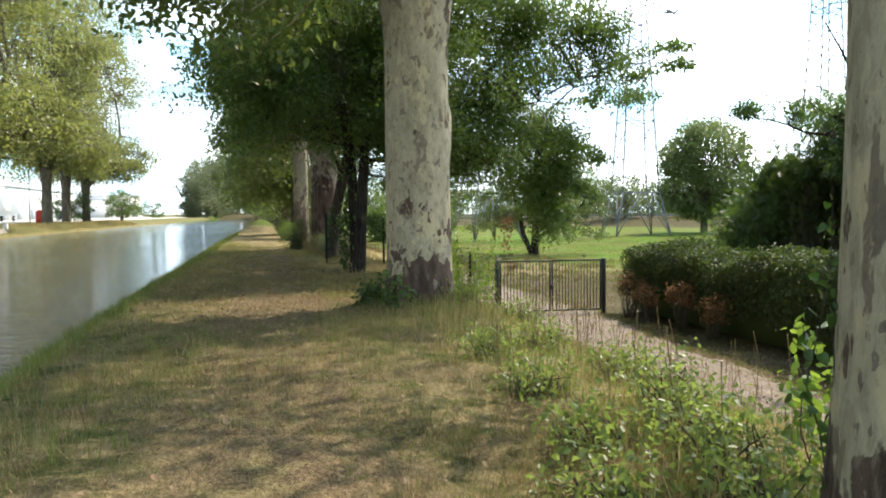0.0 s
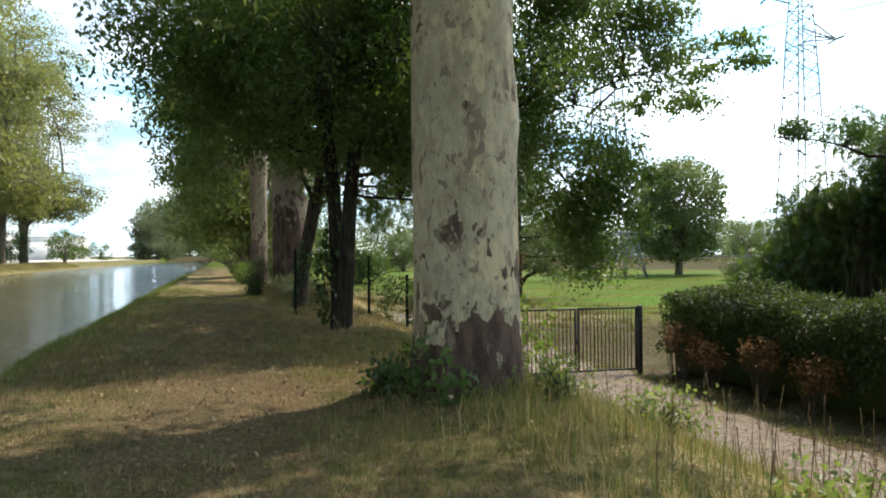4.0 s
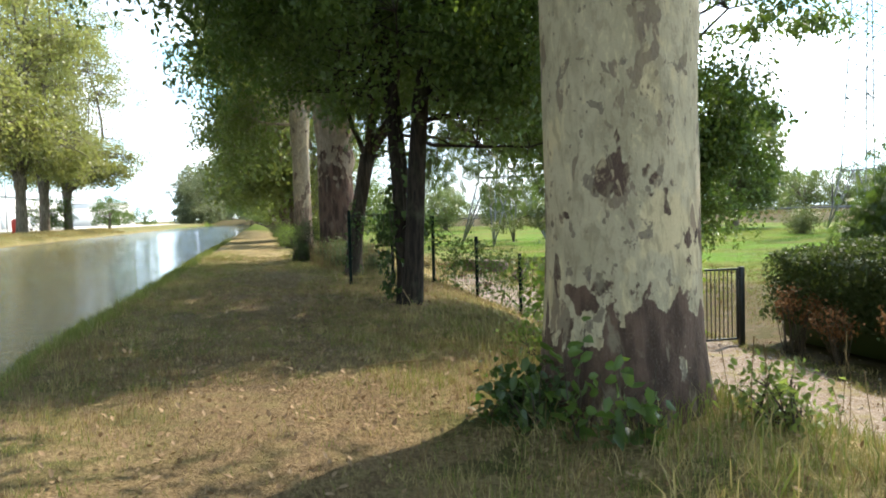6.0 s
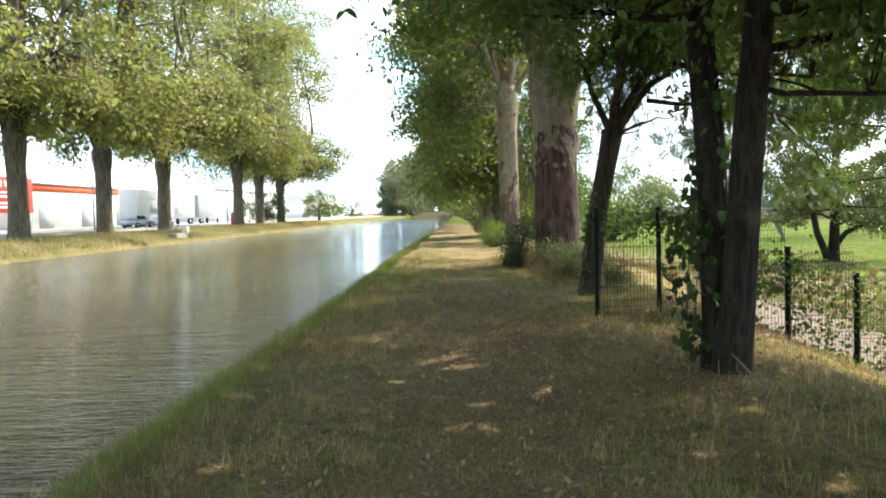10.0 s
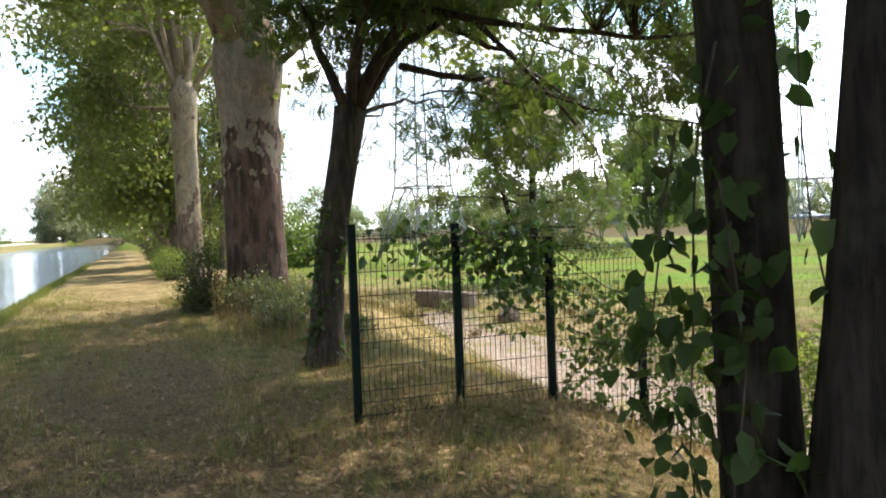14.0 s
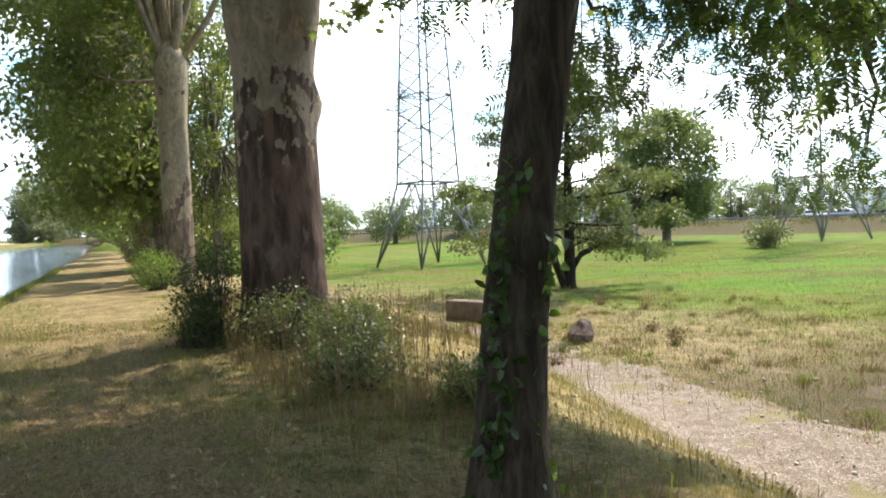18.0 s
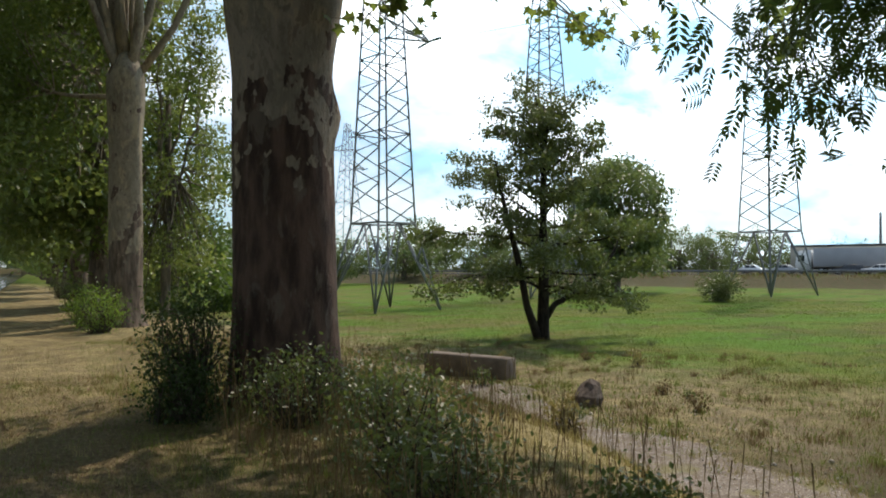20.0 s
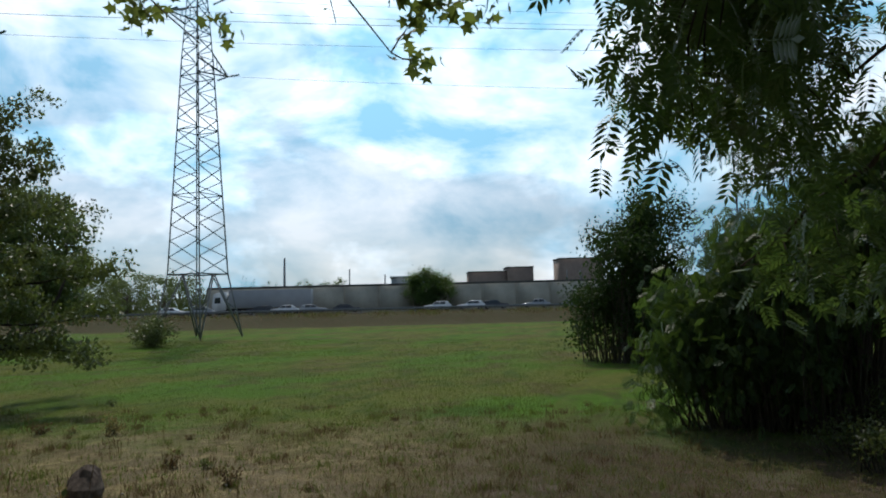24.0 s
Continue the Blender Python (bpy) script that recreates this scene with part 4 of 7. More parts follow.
def hanging_spray(tree, ways, per, seed):
    """Thin twigs that hang out of the crown, with loose leaves along their last stretch."""
    rng = np.random.default_rng(seed)
    g, at = Geo(), []
    for a, b, r in ways:
        line = bend(a, b, rng, 0.14, 9, 0.10)
        g.tube(line, np.linspace(r, r * 0.25, 9), 6, cap=False)
        for _ in range(5):
            p = line[rng.integers(4, 9)]
            q = p + rng.normal(size=3) * (0.34, 0.34, 0.20)
            side = bend(p, q, rng, 0.15, 5, 0.08)
            g.tube(side, np.linspace(r * 0.4, r * 0.15, 5), 4, cap=False)
            at += [side[rng.integers(1, 5)] + rng.normal(size=3) * 0.10 for _ in range(per)]
    at = np.array(at)
    tagged(part("branchwork", g.mesh("branchwork", M["bark_b"], True), tree), kind="stuff")
    tagged(part("leaf_spray", leaves("leaf_spray", at, rng.uniform(0.12, 0.20, len(at)), M["leaf_plane"], "lobed", 0.6, 0.35, rng), tree), kind="stuff")


hanging_spray(B, [((2.6, -1.7, 6.8), (5.3, -2.6, 4.45), 0.030), ((3.6, -1.8, 6.6), (5.0, -2.1, 4.75), 0.022), ((3.4, -2.2, 6.9), (5.5, -3.2, 4.85), 0.022), ((3.0, -2.4, 6.6), (5.2, -3.7, 4.9), 0.022),
                  ((2.2, 1.2, 7.6), (6.4, 0.7, 5.35), 0.034), ((3.6, 1.2, 7.0), (5.9, 1.1, 5.55), 0.022), ((3.2, 0.6, 7.2), (6.2, 0.3, 5.5), 0.022), ((0.6, -0.3, 6.2), (1.2, -0.75, 4.5), 0.022), ((0.5, -0.4, 6.2), (0.95, -0.8, 4.9), 0.02)], 15, 241)
C = plane_tree(2.4, 50.5, 0.46, 6.8, "bark_c", 31, "grey plane tree with a swollen fork of upright limbs",
               [((-0.5, 0.4, 16.5), (4.2, 4.6, 9.0), 6), ((-1.9, 2.4, 9.4), (2.9, 3.0, 2.8), 2.2), ((-2.2, 3.6, 5.6), (1.8, 2.4, 2.6), 1.5)], 520, 76, height=24, extra=((((-0.1, 0.2, 6.5), (-2.6, 4.0, 7.2)), 0.09), (((-1.5, 2.3, 7.0), (-2.6, 3.8, 4.2)), 0.04), (((-1.2, 1.8, 7.0), (-1.4, 4.6, 5.0)), 0.04)), flare=0.35, nlimbs=15, limb_f=0.55, reach=3.4)
# last blob lies out of view, added with the enlarged crown to shade the near path
Z = plane_tree(2.95, 2.70, 0.62, 6.2, "bark_a", 47, "plane tree with pale mottled bark beside the path",
               [((1.4, 1.4, 14.5), (6.4, 6.4, 6.4), 7), ((-2.0, 0, 8.6), (3.2, 3.4, 1.8), 1.4), ((2.8, 5.0, 9.2), (3.2, 3.0, 1.2), 2.2)], 660, 62, height=20)

# rest of the near row: two patterns, repeated
FAR_A = plane_tree(2.6, 62.0, 0.50, 6.5, "bark_c", 53, "tall plane tree of the row along the dyke",
                   [((-0.9, 0, 16.5), (5.0, 5.2, 9.5), 6), ((-2.4, -0.6, 8.2), (3.2, 4.4, 3.8), 3.2), ((-1.7, 0.0, 4.6), (2.6, 4.8, 2.7), 2.6)], 500, 42, size=(0.24, 0.40), spread=0.6, shape="small", height=25, leaf="leaf_row")
FAR_B = plane_tree(2.3, 74.0, 0.47, 6.2, "bark_c", 59, "tall plane tree of the row along the dyke",
                   [((-0.9, 0, 16.5), (5.0, 5.2, 9.5), 6), ((-2.4, -0.6, 8.2), (3.2, 4.4, 3.8), 3.2), ((-1.7, 0.0, 4.6), (2.6, 4.8, 2.7), 2.6)], 500, 42, size=(0.24, 0.40), spread=0.6, shape="small", height=25, leaf="leaf_row")
for n in range(22):
    y = 86 + 12.0 * n + 1.5 * math.sin(n * 2.1)
    x = 2.3 + 0.4 * math.sin(n * 1.7) - 0.00006 * (y - 60) ** 2
    s = 0.92 + 0.16 * ((n * 7) % 5) / 5
    copy_thing((FAR_A, FAR_B)[n % 2], pose(x, y, ground_at(x, y), 0, 0, (137 * n) % 50 - 25)).scale = (s, s, s)

# far bank row
WEST = []
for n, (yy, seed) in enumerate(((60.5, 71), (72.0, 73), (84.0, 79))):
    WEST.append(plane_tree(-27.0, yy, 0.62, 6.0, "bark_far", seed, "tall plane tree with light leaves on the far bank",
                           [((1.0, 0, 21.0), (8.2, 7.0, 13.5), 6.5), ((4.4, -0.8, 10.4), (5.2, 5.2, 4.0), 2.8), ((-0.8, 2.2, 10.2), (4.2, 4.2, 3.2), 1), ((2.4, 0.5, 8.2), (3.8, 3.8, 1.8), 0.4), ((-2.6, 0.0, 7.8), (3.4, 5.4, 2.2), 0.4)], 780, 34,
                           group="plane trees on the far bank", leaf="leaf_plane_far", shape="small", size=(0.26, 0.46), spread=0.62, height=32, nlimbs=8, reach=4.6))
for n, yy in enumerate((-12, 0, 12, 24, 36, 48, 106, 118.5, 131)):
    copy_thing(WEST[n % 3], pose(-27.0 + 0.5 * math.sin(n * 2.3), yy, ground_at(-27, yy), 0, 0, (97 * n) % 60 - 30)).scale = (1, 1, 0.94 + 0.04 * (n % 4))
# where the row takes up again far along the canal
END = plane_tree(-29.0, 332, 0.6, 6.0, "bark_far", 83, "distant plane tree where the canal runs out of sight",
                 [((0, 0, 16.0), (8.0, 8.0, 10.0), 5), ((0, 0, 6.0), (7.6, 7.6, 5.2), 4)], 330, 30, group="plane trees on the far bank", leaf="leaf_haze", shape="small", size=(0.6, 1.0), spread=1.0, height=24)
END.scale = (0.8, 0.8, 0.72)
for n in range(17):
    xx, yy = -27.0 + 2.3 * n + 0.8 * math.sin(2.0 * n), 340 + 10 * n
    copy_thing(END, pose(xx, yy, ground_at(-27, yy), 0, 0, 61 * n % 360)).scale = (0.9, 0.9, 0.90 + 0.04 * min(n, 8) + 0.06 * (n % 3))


# the two-stemmed tree by the fence
def twin_tree():
    rng = np.random.default_rng(101)
    tree = thing("twin_stemmed_tree", "dark two-stemmed broadleaf tree with ivy on one stem", "tree", pose(2.55, 21.34, ground_at(2.55, 21.34)))
    s1 = np.array([(0.02, 0.0, -0.3), (0.03, 0.02, 0.0), (0.03, 0.05, 0.5), (0.0, 0.05, 1.2), (-0.03, 0.07, 2.2), (-0.12, 0.1, 3.4), (-0.3, 0.3, 5.0), (-0.5, 0.5, 7.0)])
    s2 = np.array([(0.05, -0.18, -0.3), (0.06, -0.22, 0.0), (0.09, -0.28, 0.5), (0.12, -0.34, 1.2), (0.16, -0.42, 2.2), (0.24, -0.50, 3.4), (0.6, -0.6, 5.0), (1.1, -0.6, 7.0)])
    part("trunk", Geo().tube(s1, [0.26, 0.21, 0.165, 0.15, 0.145, 0.13, 0.11, 0.06], 14, 0.07, 1.0).mesh("trunk", M["bark_dark"], True), tree)
    part("trunk", Geo().tube(s2, [0.25, 0.20, 0.165, 0.15, 0.14, 0.125, 0.105, 0.06], 14, 0.07, 2.6).mesh("trunk", M["bark_dark"], True), tree)
    limbs = [(((-0.12, 0.1, 3.4), (-2.8, -1.6, 4.8)), 0.04), (((-0.12, 0.1, 3.5), (-2.4, 2.2, 5.2)), 0.045), (((0.18, -0.44, 2.7), (3.4, -1.2, 2.7)), 0.035),
             (((0.20, -0.46, 3.0), (4.4, 1.0, 3.6)), 0.045), (((0.24, -0.5, 3.3), (2.2, -3.4, 4.2)), 0.05), (((-0.3, 0.3, 5.0), (-1.2, 1.0, 8.2)), 0.07),
             (((0.6, -0.6, 5.0), (2.4, -1.0, 8.0)), 0.07), (((0.24, -0.5, 3.4), (6.6, 0.6, 3.9)), 0.05), (((0.24, -0.5, 3.4), (7.2, 1.0, 5.0)), 0.06), (((2.4, 0.1, 3.6), (6.0, 0.9, 1.9)), 0.03), (((0.24, -0.5, 3.4), (3.2, 2.4, 4.6)), 0.06), (((-0.12, 0.1, 3.4), (-0.6, -3.4, 4.6)), 0.04)]
    fingers = []
    for tip, root in (((9.9, 0.2, 6.6), (5.6, 0.2, 5.4)), ((9.6, -0.6, 5.9), (5.6, 0.2, 5.0)), ((9.4, 0.9, 5.2), (5.8, 0.6, 4.6)), ((7.2, 0.2, 3.2), (5.0, 0.4, 4.0)), ((6.8, -0.4, 2.0), (4.8, 0.3, 3.4)), ((6.2, 0.5, 1.5), (4.6, 0.6, 3.2))):
        limbs.append(((root, tip), 0.03))
        s = rng.uniform(0.25, 1.02, 17)[:, None]
        p = np.array(root) + (np.array(tip) - np.array(root)) * s + rng.normal(size=(17, 3)) * (0.26, 0.26, 0.12) * (1.15 - s)
        p[:, 2] += 0.35 * (s * (1 - s))[:, 0]
        fingers.append(p)
    blobs = [((0.6, 0.0, 7.8), (4.4, 4.4, 4.0), 9.5), ((0.8, -1.8, 3.8), (2.0, 1.4, 0.7), 1.3), ((-2.0, -1.2, 5.0), (2.2, 2.4, 1.4), 2.0), ((3.4, -0.6, 3.7), (1.8, 1.6, 0.6), 0.8), ((0.4, 0.0, 5.2), (2.6, 2.6, 1.3), 2.1), ((3.6, 0.2, 4.7), (2.2, 2.4, 1.4), 1.5), ((4.8, 0.3, 5.6), (2.0, 2.2, 2.2), 1.6), ((5.4, 0.5, 7.2), (2.4, 2.4, 2.0), 2.4), ((5.2, 0.4, 3.7), (1.5, 1.6, 1.2), 0.7),
             ((5.4, 0.2, 2.2), (1.3, 1.3, 1.1), 0.8), ((3.1, 0.0, 2.9), (1.5, 1.2, 0.8), 0.9), ((2.4, 2.4, 4.4), (1.8, 1.3, 0.8), 0.9), ((1.0, -2.6, 4.7), (2.2, 1.5, 1.1), 1.3), ((-0.2, 2.4, 5.2), (2.2, 1.6, 1.1), 0.6)]
    pts = thin_out(rng, blob_points(rng, blobs, 1680), 2.55, 21.34)
    pts = sparser(pts, (3.6, -0.6, 3.5), (2.2, 2.0, 1.0), 0.75)
    pts = sparser(pts, (4.2, 0.0, 4.3), (3.4, 4.4, 2.3), 0.56)
    at = np.repeat(np.concatenate(fingers), 42, axis=0)
    at = at + rng.normal(size=at.shape) * (0.17, 0.17, 0.10)
    tagged(part("leaf_spray", leaves("leaf_spray", at, rng.uniform(0.09, 0.15, len(at)), M["leaf_dark"], "oval", 0.5, 0.45, rng), tree), kind="stuff")
    return grow(tree, rng, (0, 0, 3), limbs, pts, M["leaf_dark"], M["bark_dark"], spread=0.31, per=135, size=(0.065, 0.115), shape="oval", droop=0.5, flat=0.45, twig_r=0.012, place=(2.55, 21.34))


twin_tree()


def ash_tree():
    rng = np.random.default_rng(103)
    tree = thing("ash_tree", "ash tree with a forked dark trunk and feathered leaves", "tree", pose(2.58, 28.2, ground_at(2.58, 28.2)))
    s = np.array([(-0.10, 0.02, -0.35), (-0.10, 0.02, 0.0), (-0.08, 0.03, 0.4), (-0.02, 0.05, 1.0), (0.10, 0.08, 1.8), (0.25, 0.14, 2.5), (0.37, 0.20, 3.05)])
    part("trunk", Geo().tube(s, [0.34, 0.27, 0.215, 0.195, 0.18, 0.18, 0.20], 16, 0.05, 0.4).mesh("trunk", M["bark_ash"], True), tree)
    f = (0.36, 0.19, 2.95)
    limbs = [((f, (-0.35, 0.5, 5.2)), 0.085), ((f, (1.9, -0.9, 4.9)), 0.115), ((f, (2.9, 0.6, 4.6)), 0.10), ((f, (0.6, 2.6, 5.6)), 0.09), ((f, (0.4, -1.5, 5.6)), 0.08),
             (((1.3, -0.3, 4.2), (4.6, -2.0, 3.9)), 0.05), (((1.8, 0.4, 4.2), (5.0, 1.6, 3.2)), 0.05), (((2.2, 0.4, 4.3), (5.4, 2.2, 2.0)), 0.045),
             (((-0.3, 0.5, 5.0), (-0.6, 0.8, 8.0)), 0.06), (((1.2, -0.2, 4.2), (2.4, -0.6, 7.2)), 0.06)]
    # last blob and the limb below: unseen bough, added to shade the verge
    blobs = [((0.4, 0.0, 6.4), (3.2, 3.0, 2.3), 4.4), ((0.6, 0.4, 4.7), (1.6, 1.6, 0.8), 1.8), ((2.2, 0.2, 4.8), (1.6, 1.6, 0.7), 0.9), ((4.8, -0.4, 3.8), (2.6, 0.9, 0.7), 1.7), ((1.3, 2.1, 3.0), (0.35, 0.3, 0.35), 0.16), ((2.4, -0.5, 3.3), (1.2, 1.0, 1.0), 0.5), ((3.6, -1.2, 4.3), (1.7, 1.6, 0.7), 0.8), ((4.4, 1.9, 3.4), (0.9, 0.8, 1.2), 0.5), ((5.1, 2.0, 1.8), (0.8, 0.7, 1.0), 0.4), ((1.2, -2.4, 4.6), (2.0, 1.2, 0.8), 0.9), ((5.0, 1.8, 2.4), (0.6, 0.6, 0.8), 0.3), ((1.1, 2.0, 3.7), (0.6, 0.5, 0.6), 0.35), ((3.0, 3.3, 7.0), (2.6, 2.4, 1.1), 2.6)]
    limbs.append((((0.9, 1.2, 4.6), (3.4, 3.6, 7.0)), 0.05))
    limbs.append((((2.4, 0.2, 4.3), (6.5, 0.1, 1.5)), 0.018))
    limbs.append((((1.0, 0.1, 3.6), (7.6, 0.0, 2.6)), 0.05))
    limbs.append(((f, (1.3, 2.1, 3.4)), 0.025))
    limbs.append(((f, (2.8, 2.9, 3.7)), 0.04))
    limbs.append((((2.0, 2.1, 3.6), (4.2, 2.1, 3.0)), 0.02))
    pts = thin_out(rng, blob_points(rng, blobs, 880), 2.58, 28.2)
    pts = sparser(pts, (1.2, 2.05, 3.3), (0.8, 0.7, 0.9), 0.6)
    pts = sparser(pts, (5.0, 1.6, 2.8), (1.6, 1.6, 2.2), 0.6)
    outer = blob_points(np.random.default_rng(109), [((4.9, 2.2, 3.7), (0.9, 0.8, 0.7), 2.0), ((4.9, 1.5, 2.2), (0.7, 0.45, 0.8), 1.0), ((2.45, 2.5, 3.05), (0.22, 0.22, 0.38), 0.5), ((3.3, 2.4, 3.8), (0.6, 0.5, 0.3), 0.8), ((3.9, 2.0, 3.0), (0.5, 0.5, 0.6), 0.8)], 72, 0.3, False)
    pts = sparser(np.concatenate([pts, outer]), (4.8, 1.9, 3.6), (1.4, 1.4, 1.2), 0.65)
    return grow(tree, rng, f, limbs, pts, M["leaf_ash"], M["bark_ash"], spread=0.30, per=18, size=(0.21, 0.32), shape="pinnate", droop=0.75, flat=0.55, twig_r=0.010, place=(2.58, 28.2))


ash = ash_tree()
rng = np.random.default_rng(105)
n = 160
q = np.stack([6.35 + rng.normal(size=n) * 0.10 + rng.uniform(0, 0.25, n), 0.1 + rng.normal(size=n) * 0.12, 1.5 - rng.random(n) * 1.3], 1)
part("withered_spray", leaves("withered_spray", q, rng.uniform(0.07, 0.13, n), M["leaf_brown"], "oval", 0.8, 0.2, rng), ash, "hanging spray of withered brown leaves")
tagged(ash.children[-1], "hanging spray of withered brown leaves", kind="stuff")


def hawthorn():
    rng = np.random.default_rng(107)
    x, y = 19.6, 54.6
    tree = thing("hawthorn_tree", "airy hawthorn tree with several stems in the meadow", "tree", pose(x, y, ground_at(x, y)) @ Matrix.Diagonal((1.22, 1.22, 1.28, 1)))
    for pts, rad in (([(0, 0, -0.3), (0.0, 0, 0.3), (0.05, 0, 1.6), (0.1, 0.1, 3.2), (0.2, 0.2, 5.4), (0.2, 0.1, 8.0)], [0.30, 0.24, 0.19, 0.16, 0.11, 0.04]),
                     ([(-0.15, 0, -0.3), (-0.25, 0, 0.2), (-0.75, -0.1, 1.2), (-1.0, -0.1, 2.4), (-1.5, 0, 4.2), (-1.9, 0.1, 6.0)], [0.22, 0.17, 0.13, 0.12, 0.08, 0.03]),
                     ([(0.1, 0, 0.7), (0.5, 0.0, 1.2), (1.3, -0.2, 1.6), (2.2, -0.3, 2.2), (3.0, -0.3, 3.0), (3.4, -0.3, 3.8)], [0.13, 0.11, 0.09, 0.08, 0.05, 0.02])):
        part("trunk", Geo().tube(pts, rad, 10, 0.06, rng.random() * 5).mesh("trunk", M["bark_dark"], True), tree)
    limbs, pts = [], []
    for n in range(34):
        a, h = n * 2.4, 1.5 + 0.175 * n
        reach = (4.9 - 0.118 * n) * (0.62 + 0.5 * rng.random()) * (0.78 if n < 8 else 1.0)
        tip = np.array([reach * math.cos(a) + (-0.3 if math.cos(a) < 0 else 0.2), reach * math.sin(a), h + (0.35 + 0.5 * rng.random() + 0.02 * n if n > 13 else -0.55 + 0.55 * rng.random() + 0.05 * n)])
        root = np.array([0.12, 0.08, h])
        limbs.append(((tuple(root), tuple(tip)), 0.055 - 0.0008 * n))
        m = 9 + int(reach * 3.2)
        f = 0.30 + 0.76 * np.sort(rng.random(m))
        row = root + (tip - root) * f[:, None]
        row[:, :2] += rng.normal(size=(m, 2)) * 0.34
        row[:, 2] += rng.normal(size=m) * 0.16 + 0.18 * np.sin(f * 3.1) - 0.05
        pts.append(row)
    pts.append(np.stack([0.2 + rng.normal(size=26) * 0.35, 0.1 + rng.normal(size=26) * 0.35, rng.uniform(6.2, 8.4, 26)], 1))
    pts = np.concatenate(pts)
    return grow(tree, rng, (0, 0, 4), limbs, pts, M["leaf_haw"], M["bark_dark"], spread=0.21, per=60, size=(0.09, 0.16), shape="small", droop=0.1, flat=0.3, twig_r=0.014, clump_flat=0.6)


hawthorn()


def round_tree(x, y, h, w, seed, label="round-crowned tree standing in the meadow", leaf="leaf_far", name="meadow_tree", clumps=170, group="", low=0.22):
    rng = np.random.default_rng(seed)
    tree = thing(name, label, "tree", pose(x, y, ground_at(x, y)), group)
    part("trunk", Geo().tube([(0, 0, -0.4), (0, 0, 0.3), (0.1, 0, h * 0.25), (0.1, 0.1, h * 0.5)], [w * 0.055, w * 0.042, w * 0.034, w * 0.02], 8, 0.05, seed).mesh("trunk", M["bark_far"], True), tree)
    limbs = [(((0, 0, h * 0.22), (0.3 * w * math.cos(a), 0.3 * w * math.sin(a), h * 0.6)), w * 0.018) for a in (0.3, 1.6, 2.9, 4.2, 5.4)]
    blobs = [((0, 0, h * (0.5 + low / 2)), (w / 2, w / 2, h * (0.5 - low / 2)), 5), ((0, 0, h * (low + 0.12)), (w * 0.44, w * 0.44, h * 0.11), 1.5)]
    for k in range(9):
        a = 2.4 * k + seed
        blobs.append(((0.30 * w * math.cos(a), 0.30 * w * math.sin(a), h * (low + 0.16 + 0.07 * k)), (w * 0.24, w * 0.24, h * 0.13), 0.55))
    pts = blob_points(rng, blobs, clumps, 0.6, False)
    return grow(tree, rng, (0, 0, h * 0.3), limbs, pts, M[leaf], M["bark_far"], spread=w * 0.055, per=60, size=(w * 0.026, w * 0.044), shape="small", droop=0.3, twig_r=0.02, crown_label="")


RT = round_tree(59.0, 96.0, 15.5, 12.4, 201, clumps=400, low=0.14)
round_tree(4.1, 55.0, 15.0, 4.2, 203, "light green young tree behind the row of planes", "leaf_row", "young_tree", 250, "", 0.02)
round_tree(5.6, 64.0, 12.0, 6.0, 205, "green young tree behind the row of planes", "leaf_dark", "young_tree", 260, "", 0.02)

# ---- fence and gate ----
FENCE_Y = 25.36
POSTS = [(2.08, 1.60, -0.10), (3.01, 1.58, -0.16), (3.93, 1.43, -0.30), (4.93, 0.94, -0.66), (5.95, 0.52, -1.09), (6.85, 0.32, -1.40)]
GATE_X, GATE_TOP, GATE_FOOT = (7.86, 9.73, 11.60), -0.03, -1.86


def fence():
    """A stepped fence of welded panels between square posts."""
    ob = thing("mesh_fence", "dark green welded mesh fence stepping down the slope", "fence", pose(0, FENCE_Y, 0))
    for x, top, foot in POSTS:
        g = Geo().box((x - 0.032, -0.032, foot - 0.25), (x + 0.032, 0.032, top), None, 0.006)
        p = part("post", g.mesh("post", M["green_paint"]), ob)
        part("post_cap", Geo().box((x - 0.036, -0.036, top), (x + 0.036, 0.036, top + 0.022), None, 0.008).mesh("post_cap", M["green_paint"]), p)
    ends = POSTS + [(GATE_X[0] - 0.07, GATE_TOP, GATE_FOOT)]
    for (x0, t0, f0), (x1, t1, f1) in zip(ends[:-1], ends[1:]):
        top, foot = min(t0, t1 + 0.5) - 0.06, f0 + 0.02
        foot = min(foot, f1 + 0.25)
        g = Geo()
        a, b = x0 + 0.034, x1 - 0.034
        xs = np.arange(a + 0.02, b, 0.05)
        folds = [z for z in (top - 0.10, (top + foot) / 2 - 0.05, foot + 0.15) if z > foot + 0.1]
        for x in xs:
            pts = [(x, 0, foot)]
            for z in sorted(folds):
                pts += [(x, 0, z - 0.05), (x, -0.035, z - 0.015), (x, -0.035, z + 0.015), (x, 0, z + 0.05)]
            pts.append((x, 0, top))
            g.tube(pts, [0.0031] * len(pts), 4, cap=False)
        for z in [foot + 0.02, top - 0.02] + [z + d for z in folds for d in (-0.055, 0.055)]:
            g.bar((a, 0.004, z), (b, 0.004, z), 0.0062)
        for z in np.arange(foot + 0.30, top - 0.15, 0.20):
            if min(abs(z - f) for f in folds) > 0.09:
                g.bar((a, 0.004, z), (b, 0.004, z), 0.0062)
        part("mesh_panel", g.mesh("mesh_panel", M["wire"]), ob)
    return ob


fence()


